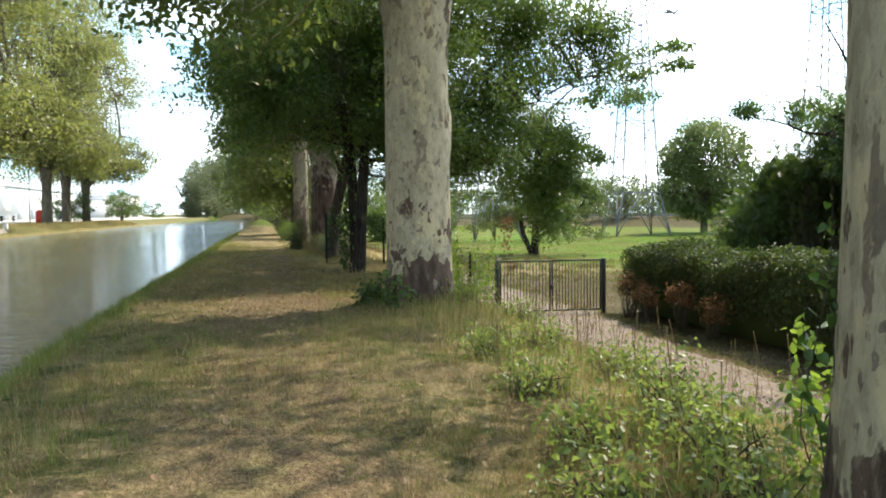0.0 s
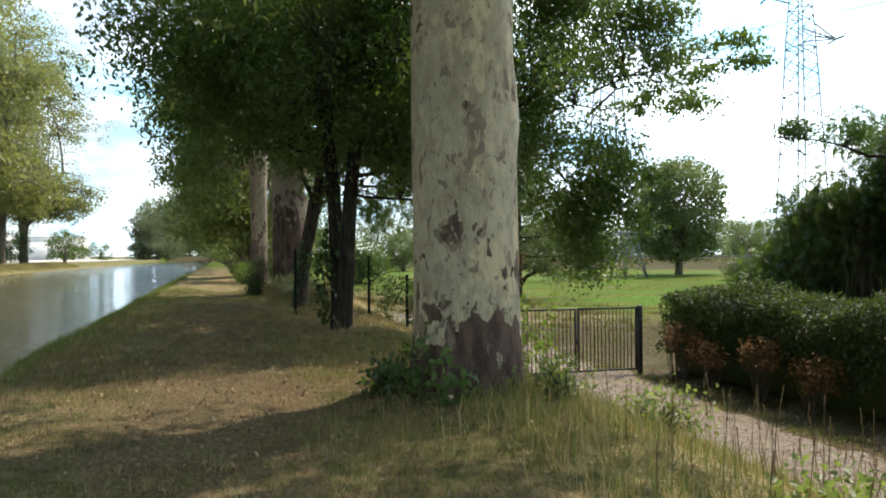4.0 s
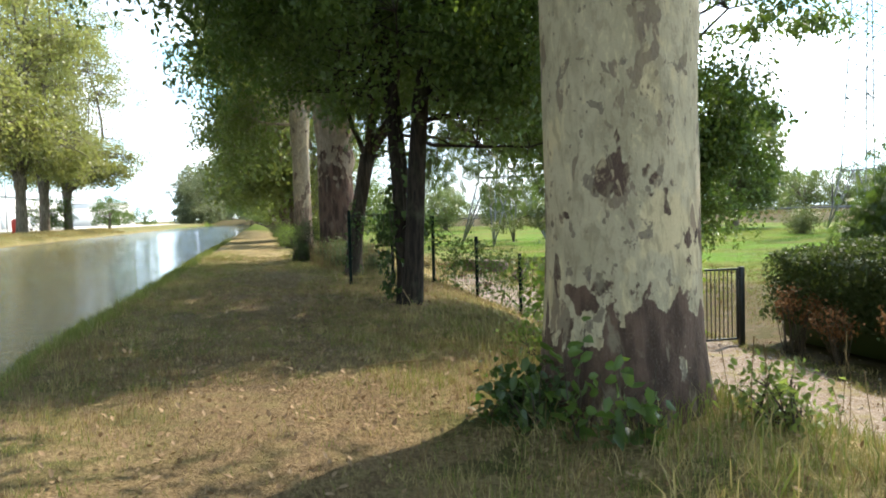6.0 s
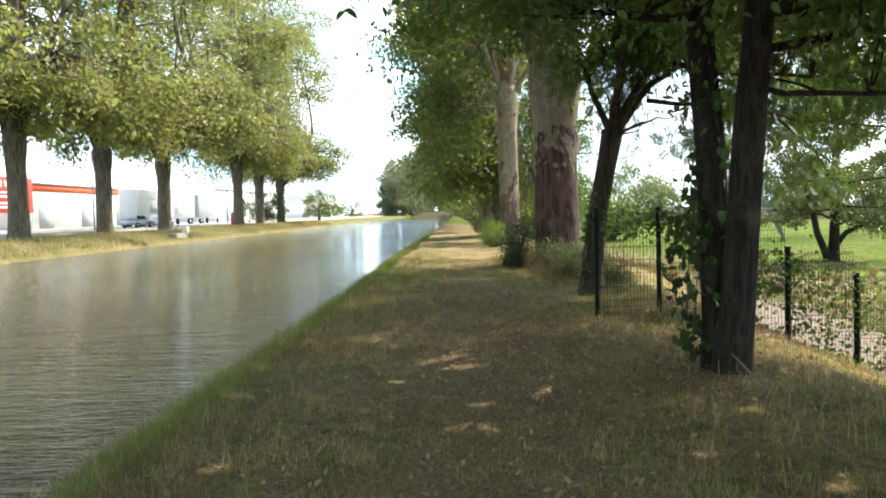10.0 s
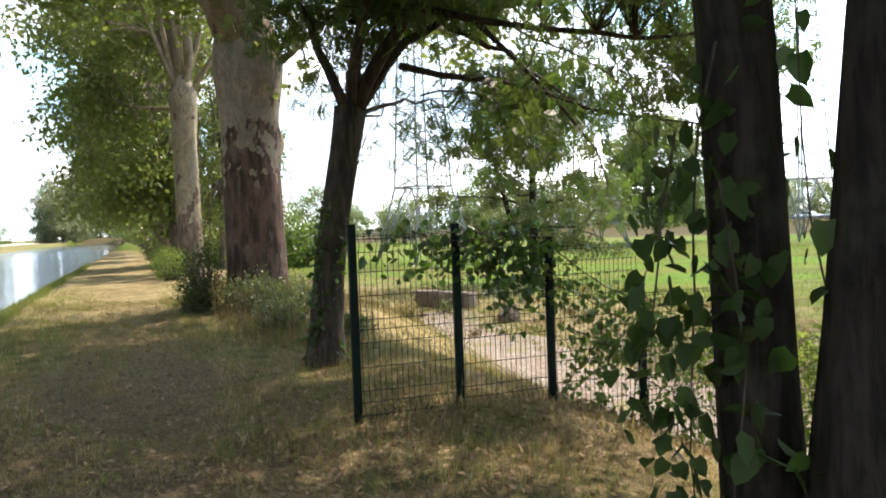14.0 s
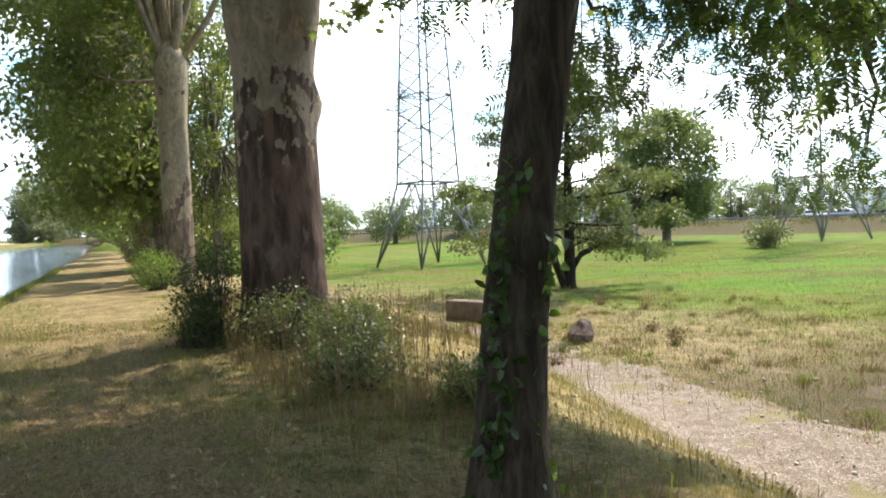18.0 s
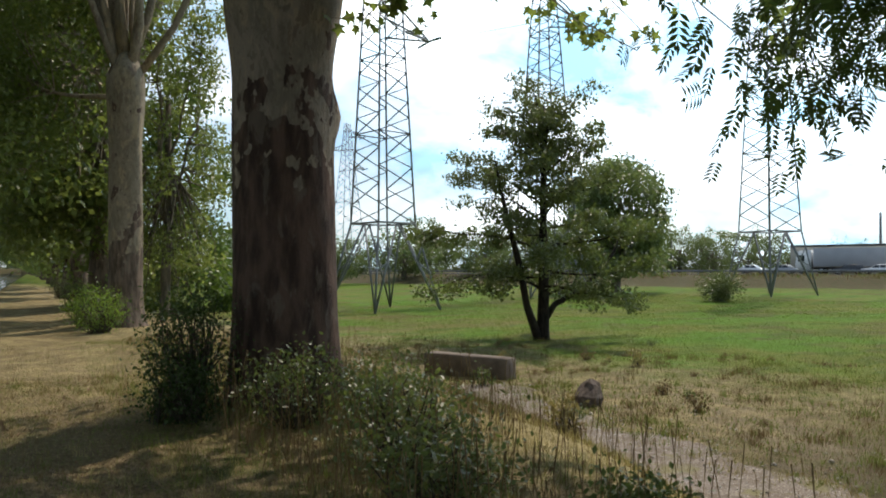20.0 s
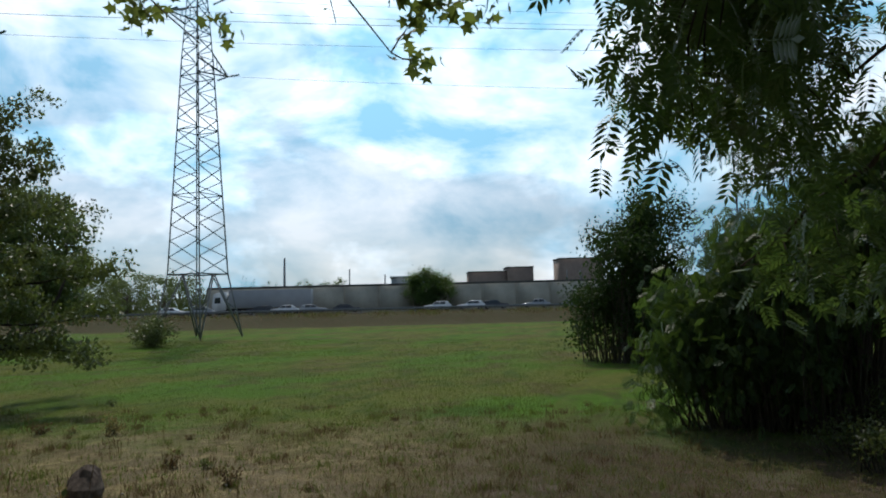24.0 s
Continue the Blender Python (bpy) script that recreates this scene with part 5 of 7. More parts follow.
def gate():
    ob = thing("double_gate", "dark double-leaf barred metal gate, shut", "gate", pose(0, FENCE_Y, 0))
    for x in (GATE_X[0] - 0.07, GATE_X[2] + 0.07):
        part("gate_post", Geo().box((x - 0.06, -0.06, GATE_FOOT - 0.3), (x + 0.06, 0.06, GATE_TOP + 0.03), None, 0.008).mesh("gate_post", M["gate_paint"]), ob)
    bar = Geo().tube([(0, 0, GATE_FOOT + 0.10), (0, 0, GATE_TOP - 0.04)], [0.0135, 0.0135], 6).mesh("bar", M["gate_paint"])
    for a, b in ((GATE_X[0] + 0.02, GATE_X[1] - 0.02), (GATE_X[1] + 0.02, GATE_X[2] - 0.02)):
        leaf = part("gate_leaf", Geo().box((a, -0.025, GATE_TOP - 0.05), (b, 0.025, GATE_TOP), None, 0.005).box((a, -0.025, GATE_FOOT + 0.06), (b, 0.025, GATE_FOOT + 0.11), None, 0.005).box((a, -0.024, GATE_FOOT + 0.11), (a + 0.05, 0.024, GATE_TOP - 0.05)).box((b - 0.05, -0.024, GATE_FOOT + 0.11), (b, 0.024, GATE_TOP - 0.05)).mesh("gate_leaf", M["gate_paint"]), ob)
        for x in np.arange(a + 0.16, b - 0.08, 0.115):
            part("bar", bar, leaf, place=pose(x, 0, 0))
        part("hinge", Geo().bar((a - 0.03 if a < 9 else b - 0.02, -0.03, GATE_TOP - 0.25), (a + 0.02 if a < 9 else b + 0.03, -0.03, GATE_TOP - 0.25), 0.05).mesh("hinge", M["gate_paint"]), leaf)
    part("latch", Geo().box((GATE_X[1] - 0.06, -0.06, -1.02), (GATE_X[1] + 0.06, -0.026, -0.87), None, 0.006).mesh("latch", M["gate_paint"]), ob)
    return ob


gate()


# ---- hedge, shrubs ----
def shrub(x, y, blobs, clumps, per, size, leaf, shape, seed, name="shrub", label="dense dark green shrub", spread=0.25, droop=0.3, stems=5, group="", z=None, flat=0.45, bark="bark_twig"):
    rng = np.random.default_rng(seed)
    ob = thing(name, label, "shrub", pose(x, y, ground_at(x, y) if z is None else z), group)
    pts = blob_points(rng, blobs, clumps, 0.5)
    base = np.array([b[0] for b in blobs], float).mean(0)
    low = min(b[0][2] - b[1][2] for b in blobs)
    g = Geo()
    roots = [(base[0] * 0.3 + rng.normal() * 0.12, base[1] * 0.3 + rng.normal() * 0.12, -0.15) for _ in range(stems)]
    for n, p in enumerate(pts):
        r = roots[n % stems] if len(blobs) == 1 else (p[0] * 0.75 + rng.normal() * 0.1, p[1] * 0.75 + rng.normal() * 0.1, -0.15)
        g.tube(bend(r, p, rng, 0.12, 5, 0.12), np.linspace(0.012 + 0.004 * np.linalg.norm(p), 0.004, 5), 4, cap=False)
    tagged(part("stemwork", g.mesh("stemwork", M[bark], True), ob), kind="stuff")
    k = rng.integers(int(per * 0.5), int(per * 1.5), len(pts))
    at = np.repeat(pts, k, axis=0)
    places = at + rng.normal(size=at.shape) * spread
    places[:, 2] = np.maximum(places[:, 2], 0.03)
    part("foliage", leaves("foliage", places, rng.uniform(*size, len(at)), M[leaf], shape, droop, flat, rng), ob)
    return ob


# hedge beside the track
def hedge():
    rng = np.random.default_rng(301)
    ob = thing("hedge", "thick dark hedge with a leafy top beside the gravel track", "hedge", pose(13.4, 15.5, -1.9))
    g = Geo()
    for n in range(60):
        y = rng.uniform(-9.8, 9.8)
        x = rng.uniform(-0.7, 0.7)
        g.tube(bend((x, y, -0.1), (x + rng.normal() * 0.3, y + rng.normal() * 0.4, 2.05), rng, 0.1, 5), np.linspace(0.03, 0.008, 5), 5, cap=False)
    tagged(part("stemwork", g.mesh("stemwork", M["bark_twig"], True), ob), kind="stuff")
    n = 42000
    y = rng.uniform(-10.2, 10.0, n)
    side = rng.choice(4, n, p=[0.40, 0.14, 0.40, 0.06])
    h = 2.30 + 0.16 * np.sin(y * 1.1) + 0.10 * np.sin(y * 2.7 + 1)
    zz = rng.uniform(0.15, 1.0, n) ** 0.7 * h
    bulge = 0.12 * np.sin(y * 1.7 + zz * 2) + 0.08 * np.sin(y * 4.1)
    x = np.where(side == 0, -1.0 + bulge, np.where(side == 1, 1.0, rng.uniform(-1.05, 1.05, n)))
    z = np.where(side == 2, h + rng.normal(size=n) * 0.07 - 0.25 * np.abs(x) ** 3, zz)
    p = np.stack([x + rng.normal(size=n) * 0.09, y + rng.normal(size=n) * 0.05, z], 1)
    part("foliage", leaves("foliage", p, rng.uniform(0.07, 0.13, n), M["leaf_hedge"], "oval", 0.15, 0.5, rng), ob)
    # dark core
    part("core", Geo().box((-0.75, -10, 0.05), (0.75, 9.8, 2.1), None, 0.2).mesh("core", M["leaf_hedge"]), ob)
    return ob


hedge()
for n, (x, y, h) in enumerate(((11.9, 23.6, 1.5), (11.7, 22.2, 1.2), (11.9, 20.6, 1.45), (12.0, 19.0, 1.2))):
    shrub(x, y, [((0, 0, h * 0.72), (0.45, 0.5, 0.36), 1)], 34, 18, (0.06, 0.11), "leaf_brown", "small", 310 + n, "withered_bush", "withered bush with rust-brown leaves on bare stems", 0.09, 0.4, 3, "withered bushes by the hedge")

# shrubs and an ivy-clad tree beyond the hedge
shrub(18.0, 19.2, [((0, 0, 0.9), (1.5, 1.9, 1.0), 1)], 95, 70, (0.09, 0.15), "leaf_hedge", "oval", 321, "shrub", "rounded dark shrub beyond the hedge", 0.26)
shrub(17.6, 18.4, [((1.4, 0, 1.3), (1.6, 2.2, 1.4), 3), ((2.4, -1.0, 2.2), (1.5, 1.8, 1.5), 1.6)], 150, 60, (0.09, 0.15), "leaf_bright", "oval", 322, "shrub", "tall light green shrub beyond the hedge", 0.30)


def ivy_tree():
    r = np.random.default_rng(331)
    x, y = 20.9, 23.9
    ob = thing("ivy_clad_tree", "leaning half-dead tree wrapped in ivy", "tree", pose(x, y, ground_at(x, y)))
    part("trunk", Geo().tube([(0.3, 0, -0.3), (0.25, 0, 0.5), (0.2, 0, 2.0), (0.1, 0, 4.0), (-0.05, 0.05, 6.0), (-0.15, 0.15, 7.6), (-0.5, 0.5, 8.8), (-0.9, 0.9, 9.9)], [0.24, 0.19, 0.16, 0.13, 0.10, 0.07, 0.04, 0.02], 9, 0.06).mesh("trunk", M["bark_dark"], True), ob)
    limbs = [(((0, 0, 5.2), (-3.3, 3.4, 6.8)), 0.07), (((-0.15, 0.15, 7.6), (0.6, -0.6, 9.4)), 0.025), (((-0.6, 0.6, 9.0), (-0.2, 0.1, 10.4)), 0.018), (((-0.5, 0.5, 8.8), (0.9, -0.8, 10.2)), 0.02), (((0, 0, 4.4), (1.4, -1.2, 6.6)), 0.05), (((-0.1, 0, 6.0), (-1.6, 1.6, 7.6)), 0.03)]
    blobs = [((0.05, 0, 5.6), (1.1, 1.1, 2.5), 6), ((-1.5, 1.5, 6.9), (1.1, 1.1, 0.6), 1.5), ((-2.7, 2.8, 6.9), (0.9, 0.9, 0.4), 0.5), ((0.9, -0.8, 6.2), (0.8, 0.8, 0.9), 0.7), ((0.2, -0.2, 2.4), (0.7, 0.7, 1.4), 0.8)]
    return grow(ob, r, (0, 0, 4), limbs, blob_points(r, blobs, 260, 0.4), M["leaf_ivy"], M["bark_dark"], spread=0.24, per=52, size=(0.08, 0.14), shape="oval", droop=0.5, twig_r=0.012)


ivy_tree()
round_tree(18.2, 15.0, 9.0, 7.0, 335, "broad-leaved tree beyond the hedge", "leaf_plane", "hedgerow_tree", 100, "", 0.38)
shrub(20.6, 28.9, [((0.9, 1.0, 2.8), (1.8, 2.0, 2.8), 3), ((2.4, -1.0, 4.0), (2.2, 2.2, 3.6), 3), ((3.2, -3.2, 5.2), (2.4, 2.4, 2.6), 2)], 620, 38, (0.26, 0.44), "leaf_ash", "pinnate", 323, "shrub", "large shrub with hanging feathered leaves at the meadow's edge", 0.36, 0.8)
shrub(40.4, 35.2, [((0, 0, 2.8), (2.5, 2.6, 2.8), 3), ((0.8, -0.6, 5.6), (2.3, 2.3, 2.6), 2.4)], 330, 100, (0.13, 0.22), "leaf_shrub", "oval", 325, "shrub", "dark upright shrub in the meadow", 0.38)

shrub(18.7, 27.6, [((0, 0, 0.55), (1.5, 1.0, 0.5), 1), ((1.3, -0.6, 0.8), (1.0, 0.9, 0.6), 0.6)], 110, 40, (0.05, 0.09), "leaf_haw", "small", 327, "bramble_heap", "low heap of brownish brambles at the meadow's edge", 0.16)

# ---- meadow: block, boulder ----
bx, by = 11.3, 46.55
tagged(new("concrete_block", Geo().box((-0.27, -1.47, -0.18), (0.27, 1.47, 0.60), None, 0.03).mesh("concrete_block", M["block"])), "long weathered concrete block lying on the bare ground", "block").matrix_basis = pose(bx, by, ground_at(bx, by), 0, 0, 24)


def boulder(x, y, s, seed):
    bm = bmesh.new()
    bmesh.ops.create_icosphere(bm, subdivisions=3, radius=1)
    for v in bm.verts:
        d = v.co.normalized()
        v.co = Vector((d.x * 0.95 * (1 - 0.42 * max(d.z, 0)) + 0.18 * d.z, d.y * 0.7 * (1 - 0.4 * max(d.z, 0)), d.z * 0.98)) * (1 + 0.22 * noise.noise(d * 1.6 + Vector((seed, 0, 0))) + 0.10 * noise.noise(d * 4.2 + Vector((0, seed, 0))))
    me = bpy.data.meshes.new("boulder")
    bm.to_mesh(me)
    bm.free()
    me.materials.append(M["stone"])
    ob = tagged(new("boulder", me), "rough brown boulder beside the gravel track", "boulder")
    ob.matrix_basis = pose(x, y, ground_at(x, y) + s * 0.45, 4, 7, 30) @ Matrix.Diagonal((s, s, s, 1))
    return ob


boulder(11.35, 41.1, 0.44, 2.0)


# ---- pylons ----
def pylon(x, y, turn, h, label, arms=((0.70, 4.6, 1), (0.81, 4.2, -1), (0.91, 4.0, 1)), base=None, z=None, waist=None, neck=2.4):
    """A lattice pylon: four legs to the waist, a tapered body, cross arms."""
    ob = thing("lattice_pylon", label, "pylon", pose(x, y, ground_at(x, y) if z is None else z, 0, 0, turn), "power line pylons")
    zw, ww, wb, wt_ = waist[0], waist[1], base, neck / 2
    width = lambda zz: wb + (ww - wb) * zz / zw if zz < zw else ww + (wt_ * 2 - ww) * min(1, (zz - zw) / (h * 0.72 - zw)) if zz < h * 0.72 else wt_ * 2 * (1 - 0.62 * (zz - h * 0.72) / (h * 0.28))
    corner = lambda zz, n: (width(zz) / 2 * (1, -1, -1, 1)[n], width(zz) / 2 * (1, 1, -1, -1)[n], zz)
    t = 0.075
    for n in range(4):
        part("leg", Geo().bar(corner(-0.4, n), corner(zw, n), 0.14).mesh("leg", M["steel"]), ob)
    g = Geo()
    for n in range(4):
        m = (n + 1) % 4
        mid = tuple((a + b) / 2 for a, b in zip(corner(zw, n), corner(zw, m)))
        q = lambda f, nn: tuple(a + (b - a) * f for a, b in zip(corner(0, nn), corner(zw, nn)))
        for nn in (n, m):
            foot = q(0.0, nn)
            inner = tuple(a + (b - a) * 0.55 for a, b in zip(foot, mid))
            g.bar(foot, mid, 0.11)
            g.bar(q(0.45, nn), inner, t * 0.8)
            g.bar(q(0.75, nn), inner, t * 0.8)
        g.bar(corner(zw, n), corner(zw, m), 0.13)
    part("leg_bracing", g.mesh("leg_bracing", M["steel"]), ob)
    g = Geo()
    zs = [zw]
    while zs[-1] < h * 0.98:
        zs.append(min(h, zs[-1] + max(0.85, width(zs[-1]) * 0.42)))
    for n in range(4):
        for a, b in ((zw, h * 0.72), (h * 0.72, h)):
            g.bar(corner(a, n), corner(b, n), 0.13 if a == zw else 0.10)
        for i, (a, b) in enumerate(zip(zs[:-1], zs[1:])):
            m = (n + 1) % 4
            g.bar(corner(a, n if i % 2 else m), corner(b, m if i % 2 else n), t)
            if i % 5 == 0:
                g.bar(corner(a, n), corner(a, m), t)
    part("body", g.mesh("body", M["steel"]), ob)
    tips = []
    for f, reach, sign in arms:
        za, zb = h * f, h * f + 1.5
        if sign:
            g = Geo()
            tip = (sign * reach, 0, za + 0.15)
            for n in ((0, 3) if sign > 0 else (1, 2)):
                g.bar(corner(za, n), tip, 0.12)
                g.bar(corner(zb, n), tip, 0.12)
                for k in (0.25, 0.5, 0.75):
                    pa = np.array(corner(za, n)) * (1 - k) + np.array(tip) * k
                    pb = np.array(corner(zb, n)) * (1 - k) + np.array(tip) * k
                    g.bar(pa, pb, 0.07)
            arm = part("cross_arm", g.mesh("cross_arm", M["steel"]), ob)
            for s2 in (-1, 1):
                a, b = np.array(tip), np.array(tip) + np.array([0.25 * s2, 1.6 * s2, -0.10])
                pts = a + (b - a) * np.linspace(0, 1, 13)[:, None]
                part("insulator", Geo().tube(pts, [0.03 if i % 2 else 0.12 for i in range(13)], 8).mesh("insulator", M["insulator"], True), arm)
            tips.append(tip)
    return ob, tips


P3, T3 = pylon(64.5, 79.5, -5, 39.0, "tall galvanised lattice pylon beside the road", base=6.0, waist=(6.25, 4.05), neck=2.15)
P2, T2 = pylon(47.1, 93.0, -8, 39.0, "tall galvanised lattice pylon behind the hawthorn", ((0.735, 5.2, 1), (0.853, 5.4, -1), (0.94, 4.8, 1)), base=7.1, waist=(5.6, 4.8), neck=2.2)
P1, T1 = pylon(23.0, 79.8, 14, 38.0, "galvanised lattice pylon at the meadow's far side", ((0.547, 4.6, 1), (0.67, 4.4, -1), (0.79, 4.0, 1)), base=6.0, waist=(6.4, 3.4), neck=1.7)
P4, T4 = pylon(62.0, 190.0, 10, 34.0, "grey lattice pylon far beyond the meadow", base=8.0, waist=(6.0, 5.6))


def cable(a, b, sag, name="power_cable"):
    s = np.linspace(0, 1, 28)[:, None]
    a, b = np.array(a, float), np.array(b, float)
    pts = a + (b - a) * s
    pts[:, 2] -= sag * 4 * (s * (1 - s))[:, 0]
    return tagged(new(name, Geo().tube(pts, [0.016] * 28, 5).mesh(name, M["cable"])), "thin overhead power cable between pylons", "cable", "power cables")


bpy.context.view_layer.update()
for (ob, tips), far in (((P3, T3), 190), ((P2, T2), 210), ((P1, T1), 200)):
    for tip in tips:
        p = ob.matrix_world @ Vector(tip)
        cable(p, p + Vector((0.375 * far, -0.927 * far, 1.0)), 3.2)

# ---- far woods and meadow edge ----
BELT = [round_tree(*road_at(-48 - 9 * n, 30 + 5 * n)[:2], 8.0 + n, 9.0 + n, 460 + n, "rounded tree in the belt of trees beyond the road", "leaf_far", "far_tree", 80, "far trees", 0.04) for n in range(3)]
for n in range(17):
    p = road_at(-42 - 8.5 * n + 2.5 * math.sin(3.1 * n), 34 + 14 * ((n * 7) % 4) / 3)
    f = 0.75 + 0.5 * ((n * 5) % 7) / 7
    copy_thing(BELT[n % 3], pose(p[0], p[1], ground_at(p[0], p[1]), 0, 0, 71 * n)).scale = (f, f, f)
for n, (x, y, h, w) in enumerate(((74, 150, 9, 12), (90, 152, 11, 13), (62, 160, 10, 14), (48, 158, 9, 12), (34, 150, 8, 11), (22, 160, 10, 13), (100, 168, 12, 14), (112, 150, 9, 11), (12, 175, 12, 13), (80, 185, 14, 16), (40, 190, 14, 15))):
    round_tree(x, y, h, w, 400 + n, "rounded tree in the far belt of trees", "leaf_far", "far_tree", 90, "far trees", 0.08)
shrub(14.5, 88.0, [((0, 0, 2.6), (3.4, 3.4, 2.5), 1)], 120, 60, (0.25, 0.40), "leaf_dark", "small", 441, "shrub", "round dark green bush at the meadow's edge", 0.5)
shrub(52.0, 74.5, [((0, 0, 1.3), (1.7, 1.7, 1.3), 1)], 60, 50, (0.14, 0.24), "leaf_haw", "small", 443, "shrub", "low bush beside the pylon", 0.35)
shrub(*road_at(2.9, 12.9)[:2], [((0, 0, 3.3), (1.9, 4.7, 3.2), 3), ((-0.3, 1.2, 5.4), (1.3, 2.2, 1.5), 0.6)], 300, 80, (0.18, 0.30), "leaf_dark", "small", 445, "shrub", "wide round dark bush before the noise wall", 0.5)

# ---- grass, weeds and climbers ----
def blades(name, x, y, height, width, mat, label, lean=0.35, rng=RNG, two=False):
    """Grass: one thin three-cornered blade at each place; two: bent ones of two pieces."""
    n = len(x)
    z = ground_z(x, y) - 0.01
    a = rng.uniform(0, 2 * np.pi, n)
    tilt = rng.normal(size=n) * lean
    b = rng.uniform(0, 2 * np.pi, n)
    side = np.stack([np.cos(a), np.sin(a), np.zeros(n)], 1) * (np.asarray(width) / 2 * np.ones(n))[:, None]
    root = np.stack([x, y, z], 1)
    up = np.stack([np.cos(b) * np.sin(tilt), np.sin(b) * np.sin(tilt), np.cos(tilt)], 1) * np.asarray(height)[:, None]
    if two:
        mid = root + up * 0.55
        tip = root + up + np.stack([np.cos(b), np.sin(b), -0.35 * np.ones(n)], 1) * (np.asarray(height) * 0.30)[:, None]
        v = np.stack([root - side, root + side, mid + side * 0.8, mid - side * 0.8, tip], 1).reshape(-1, 3)
        k = np.arange(n)[:, None] * 5
        f = np.concatenate([k + [[0, 1, 2]], k + [[0, 2, 3]], k + [[3, 2, 4]]])
    else:
        v = np.stack([root - side, root + side, root + up], 1).reshape(-1, 3)
        f = np.arange(3 * n).reshape(-1, 3)
    return tagged(new(name, fast_mesh(name, v, f, mat)), label, "grass", kind="stuff")


def patchy(rng, x0, x1, y0, y1, n, scale=0.7, keep=0.5, seed=0.0):
    """Places in a field, more in some patches than in others."""
    x, y = rng.uniform(x0, x1, n), rng.uniform(y0, y1, n)
    f = 0.0
    for step, amount in ((scale * 2.4, 0.6), (scale * 0.8, 0.4)):
        g = rng.random((int((x1 - x0) / step) + 3, int((y1 - y0) / step) + 3))
        u, w = (x - x0) / step, (y - y0) / step
        i, j = u.astype(int), w.astype(int)
        u, w = u - i, w - j
        u, w = u * u * (3 - 2 * u), w * w * (3 - 2 * w)
        f = f + amount * ((g[i, j] * (1 - u) + g[i + 1, j] * u) * (1 - w) + (g[i, j + 1] * (1 - u) + g[i + 1, j + 1] * u) * w)
    f = np.clip((f - 0.5) * 2.2 + 0.5, 0, 1)
    k = rng.random(n) < keep + (1 - keep) * f
    return x[k], y[k]


rng = np.random.default_rng(501)
x, y = patchy(rng, -2.7, 4.2, -2.5, 46, 150000, 0.8, 0.15, 1.0)
k = rng.random(len(x)) < np.where(np.abs(x) < 1.1, 0.45, 0.9)
x, y = x[k], y[k]
blades("dry_grass", x, y, rng.uniform(0.03, 0.10, len(x)) * np.where(np.abs(x) < 1.2, 0.6, 1.0), rng.uniform(0.004, 0.009, len(x)), M["grass_dry"], "short dry straw-coloured grass on the dyke", 0.6, rng)
x, y = patchy(rng, -2.9, 4.2, -2.5, 46, 130000, 1.1, 0.2, 4.0)
k = rng.random(len(x)) < np.where(np.abs(x - 0.1) < 0.8, 0.35, 1.0) * np.where((y > 13) & (y < 28), 0.55, 1.0)
x, y = x[k], y[k]
blades("green_grass", x, y, rng.uniform(0.04, 0.14, len(x)) * np.where(np.abs(x) < 1.2, 0.6, 1.0), rng.uniform(0.004, 0.009, len(x)), M["grass_green"], "short green grass on the dyke", 0.5, rng)
# tufts in the trodden turf
rng = np.random.default_rng(503)
cx, cy = patchy(rng, -2.7, 3.4, -0.5, 40, 27000, 1.1, 0.06, 2.5)
kind_ = rng.random(len(cx))
tall_ = rng.uniform(0.5, 1.2, len(cx)) * np.where(np.abs(cx - 0.2) < 0.7, 0.6, 1.0) * np.where(cy < 15, 1.25, 1.0)
for lo, hi, mat, label in ((0.0, 0.34, "grass_green", "green tufts in the trodden turf"), (0.34, 0.66, "grass_dry", "straw-coloured tufts in the trodden turf"), (0.66, 1.0, "straw", "withered brown tufts in the trodden turf")):
    shade_ = np.where((cy > 12.5) & (cy < 29) & (lo == 0.0), 0.65, 1.0)
    pick = (kind_ >= lo) & (kind_ < hi) & (rng.random(len(cx)) < shade_)
    m = 15
    x, y = np.repeat(cx[pick], m) + rng.normal(size=pick.sum() * m) * 0.055, np.repeat(cy[pick], m) + rng.normal(size=pick.sum() * m) * 0.055
    blades("turf_tufts", x, y, np.repeat(tall_[pick] * (1 + 1.1 * (rng.random(pick.sum()) < 0.12)), m) * rng.uniform(0.04, 0.13, len(x)), rng.uniform(0.004, 0.009, len(x)), M[mat], label, 0.75, rng)
# straw on the brow above the track
x, y = patchy(rng, 2.7, 7.4, 4.0, 36, 52000, 1.0, 0.3, 3.5)
k = (x > 3.6) | (y < 15)
x, y = x[k], y[k]
blades("slope_straw", x, y, rng.uniform(0.05, 0.17, len(x)), rng.uniform(0.005, 0.010, len(x)), M["grass_dry"], "straw-dry grass on the brow and slope above the track", 0.6, rng)
rng = np.random.default_rng(502)
# longer fringe along the water
x, y = patchy(rng, -3.15, -2.0, -2.5, 70, 42000, 1.3, 0.4, 2.0)
blades("bank_grass", x, y, rng.uniform(0.10, 0.30, len(x)), rng.uniform(0.006, 0.011, len(x)), M["grass_green"], "longer green grass along the water's edge", 0.45, rng, True)
x, y = patchy(rng, -27.0, -22.5, 24, 150, 34000, 3.0, 0.4, 5.0)
blades("far_bank_grass", x, y, rng.uniform(0.15, 0.40, len(x)), rng.uniform(0.02, 0.045, len(x)), M["grass_dry"], "dry grass on the far bank", 0.4, rng)
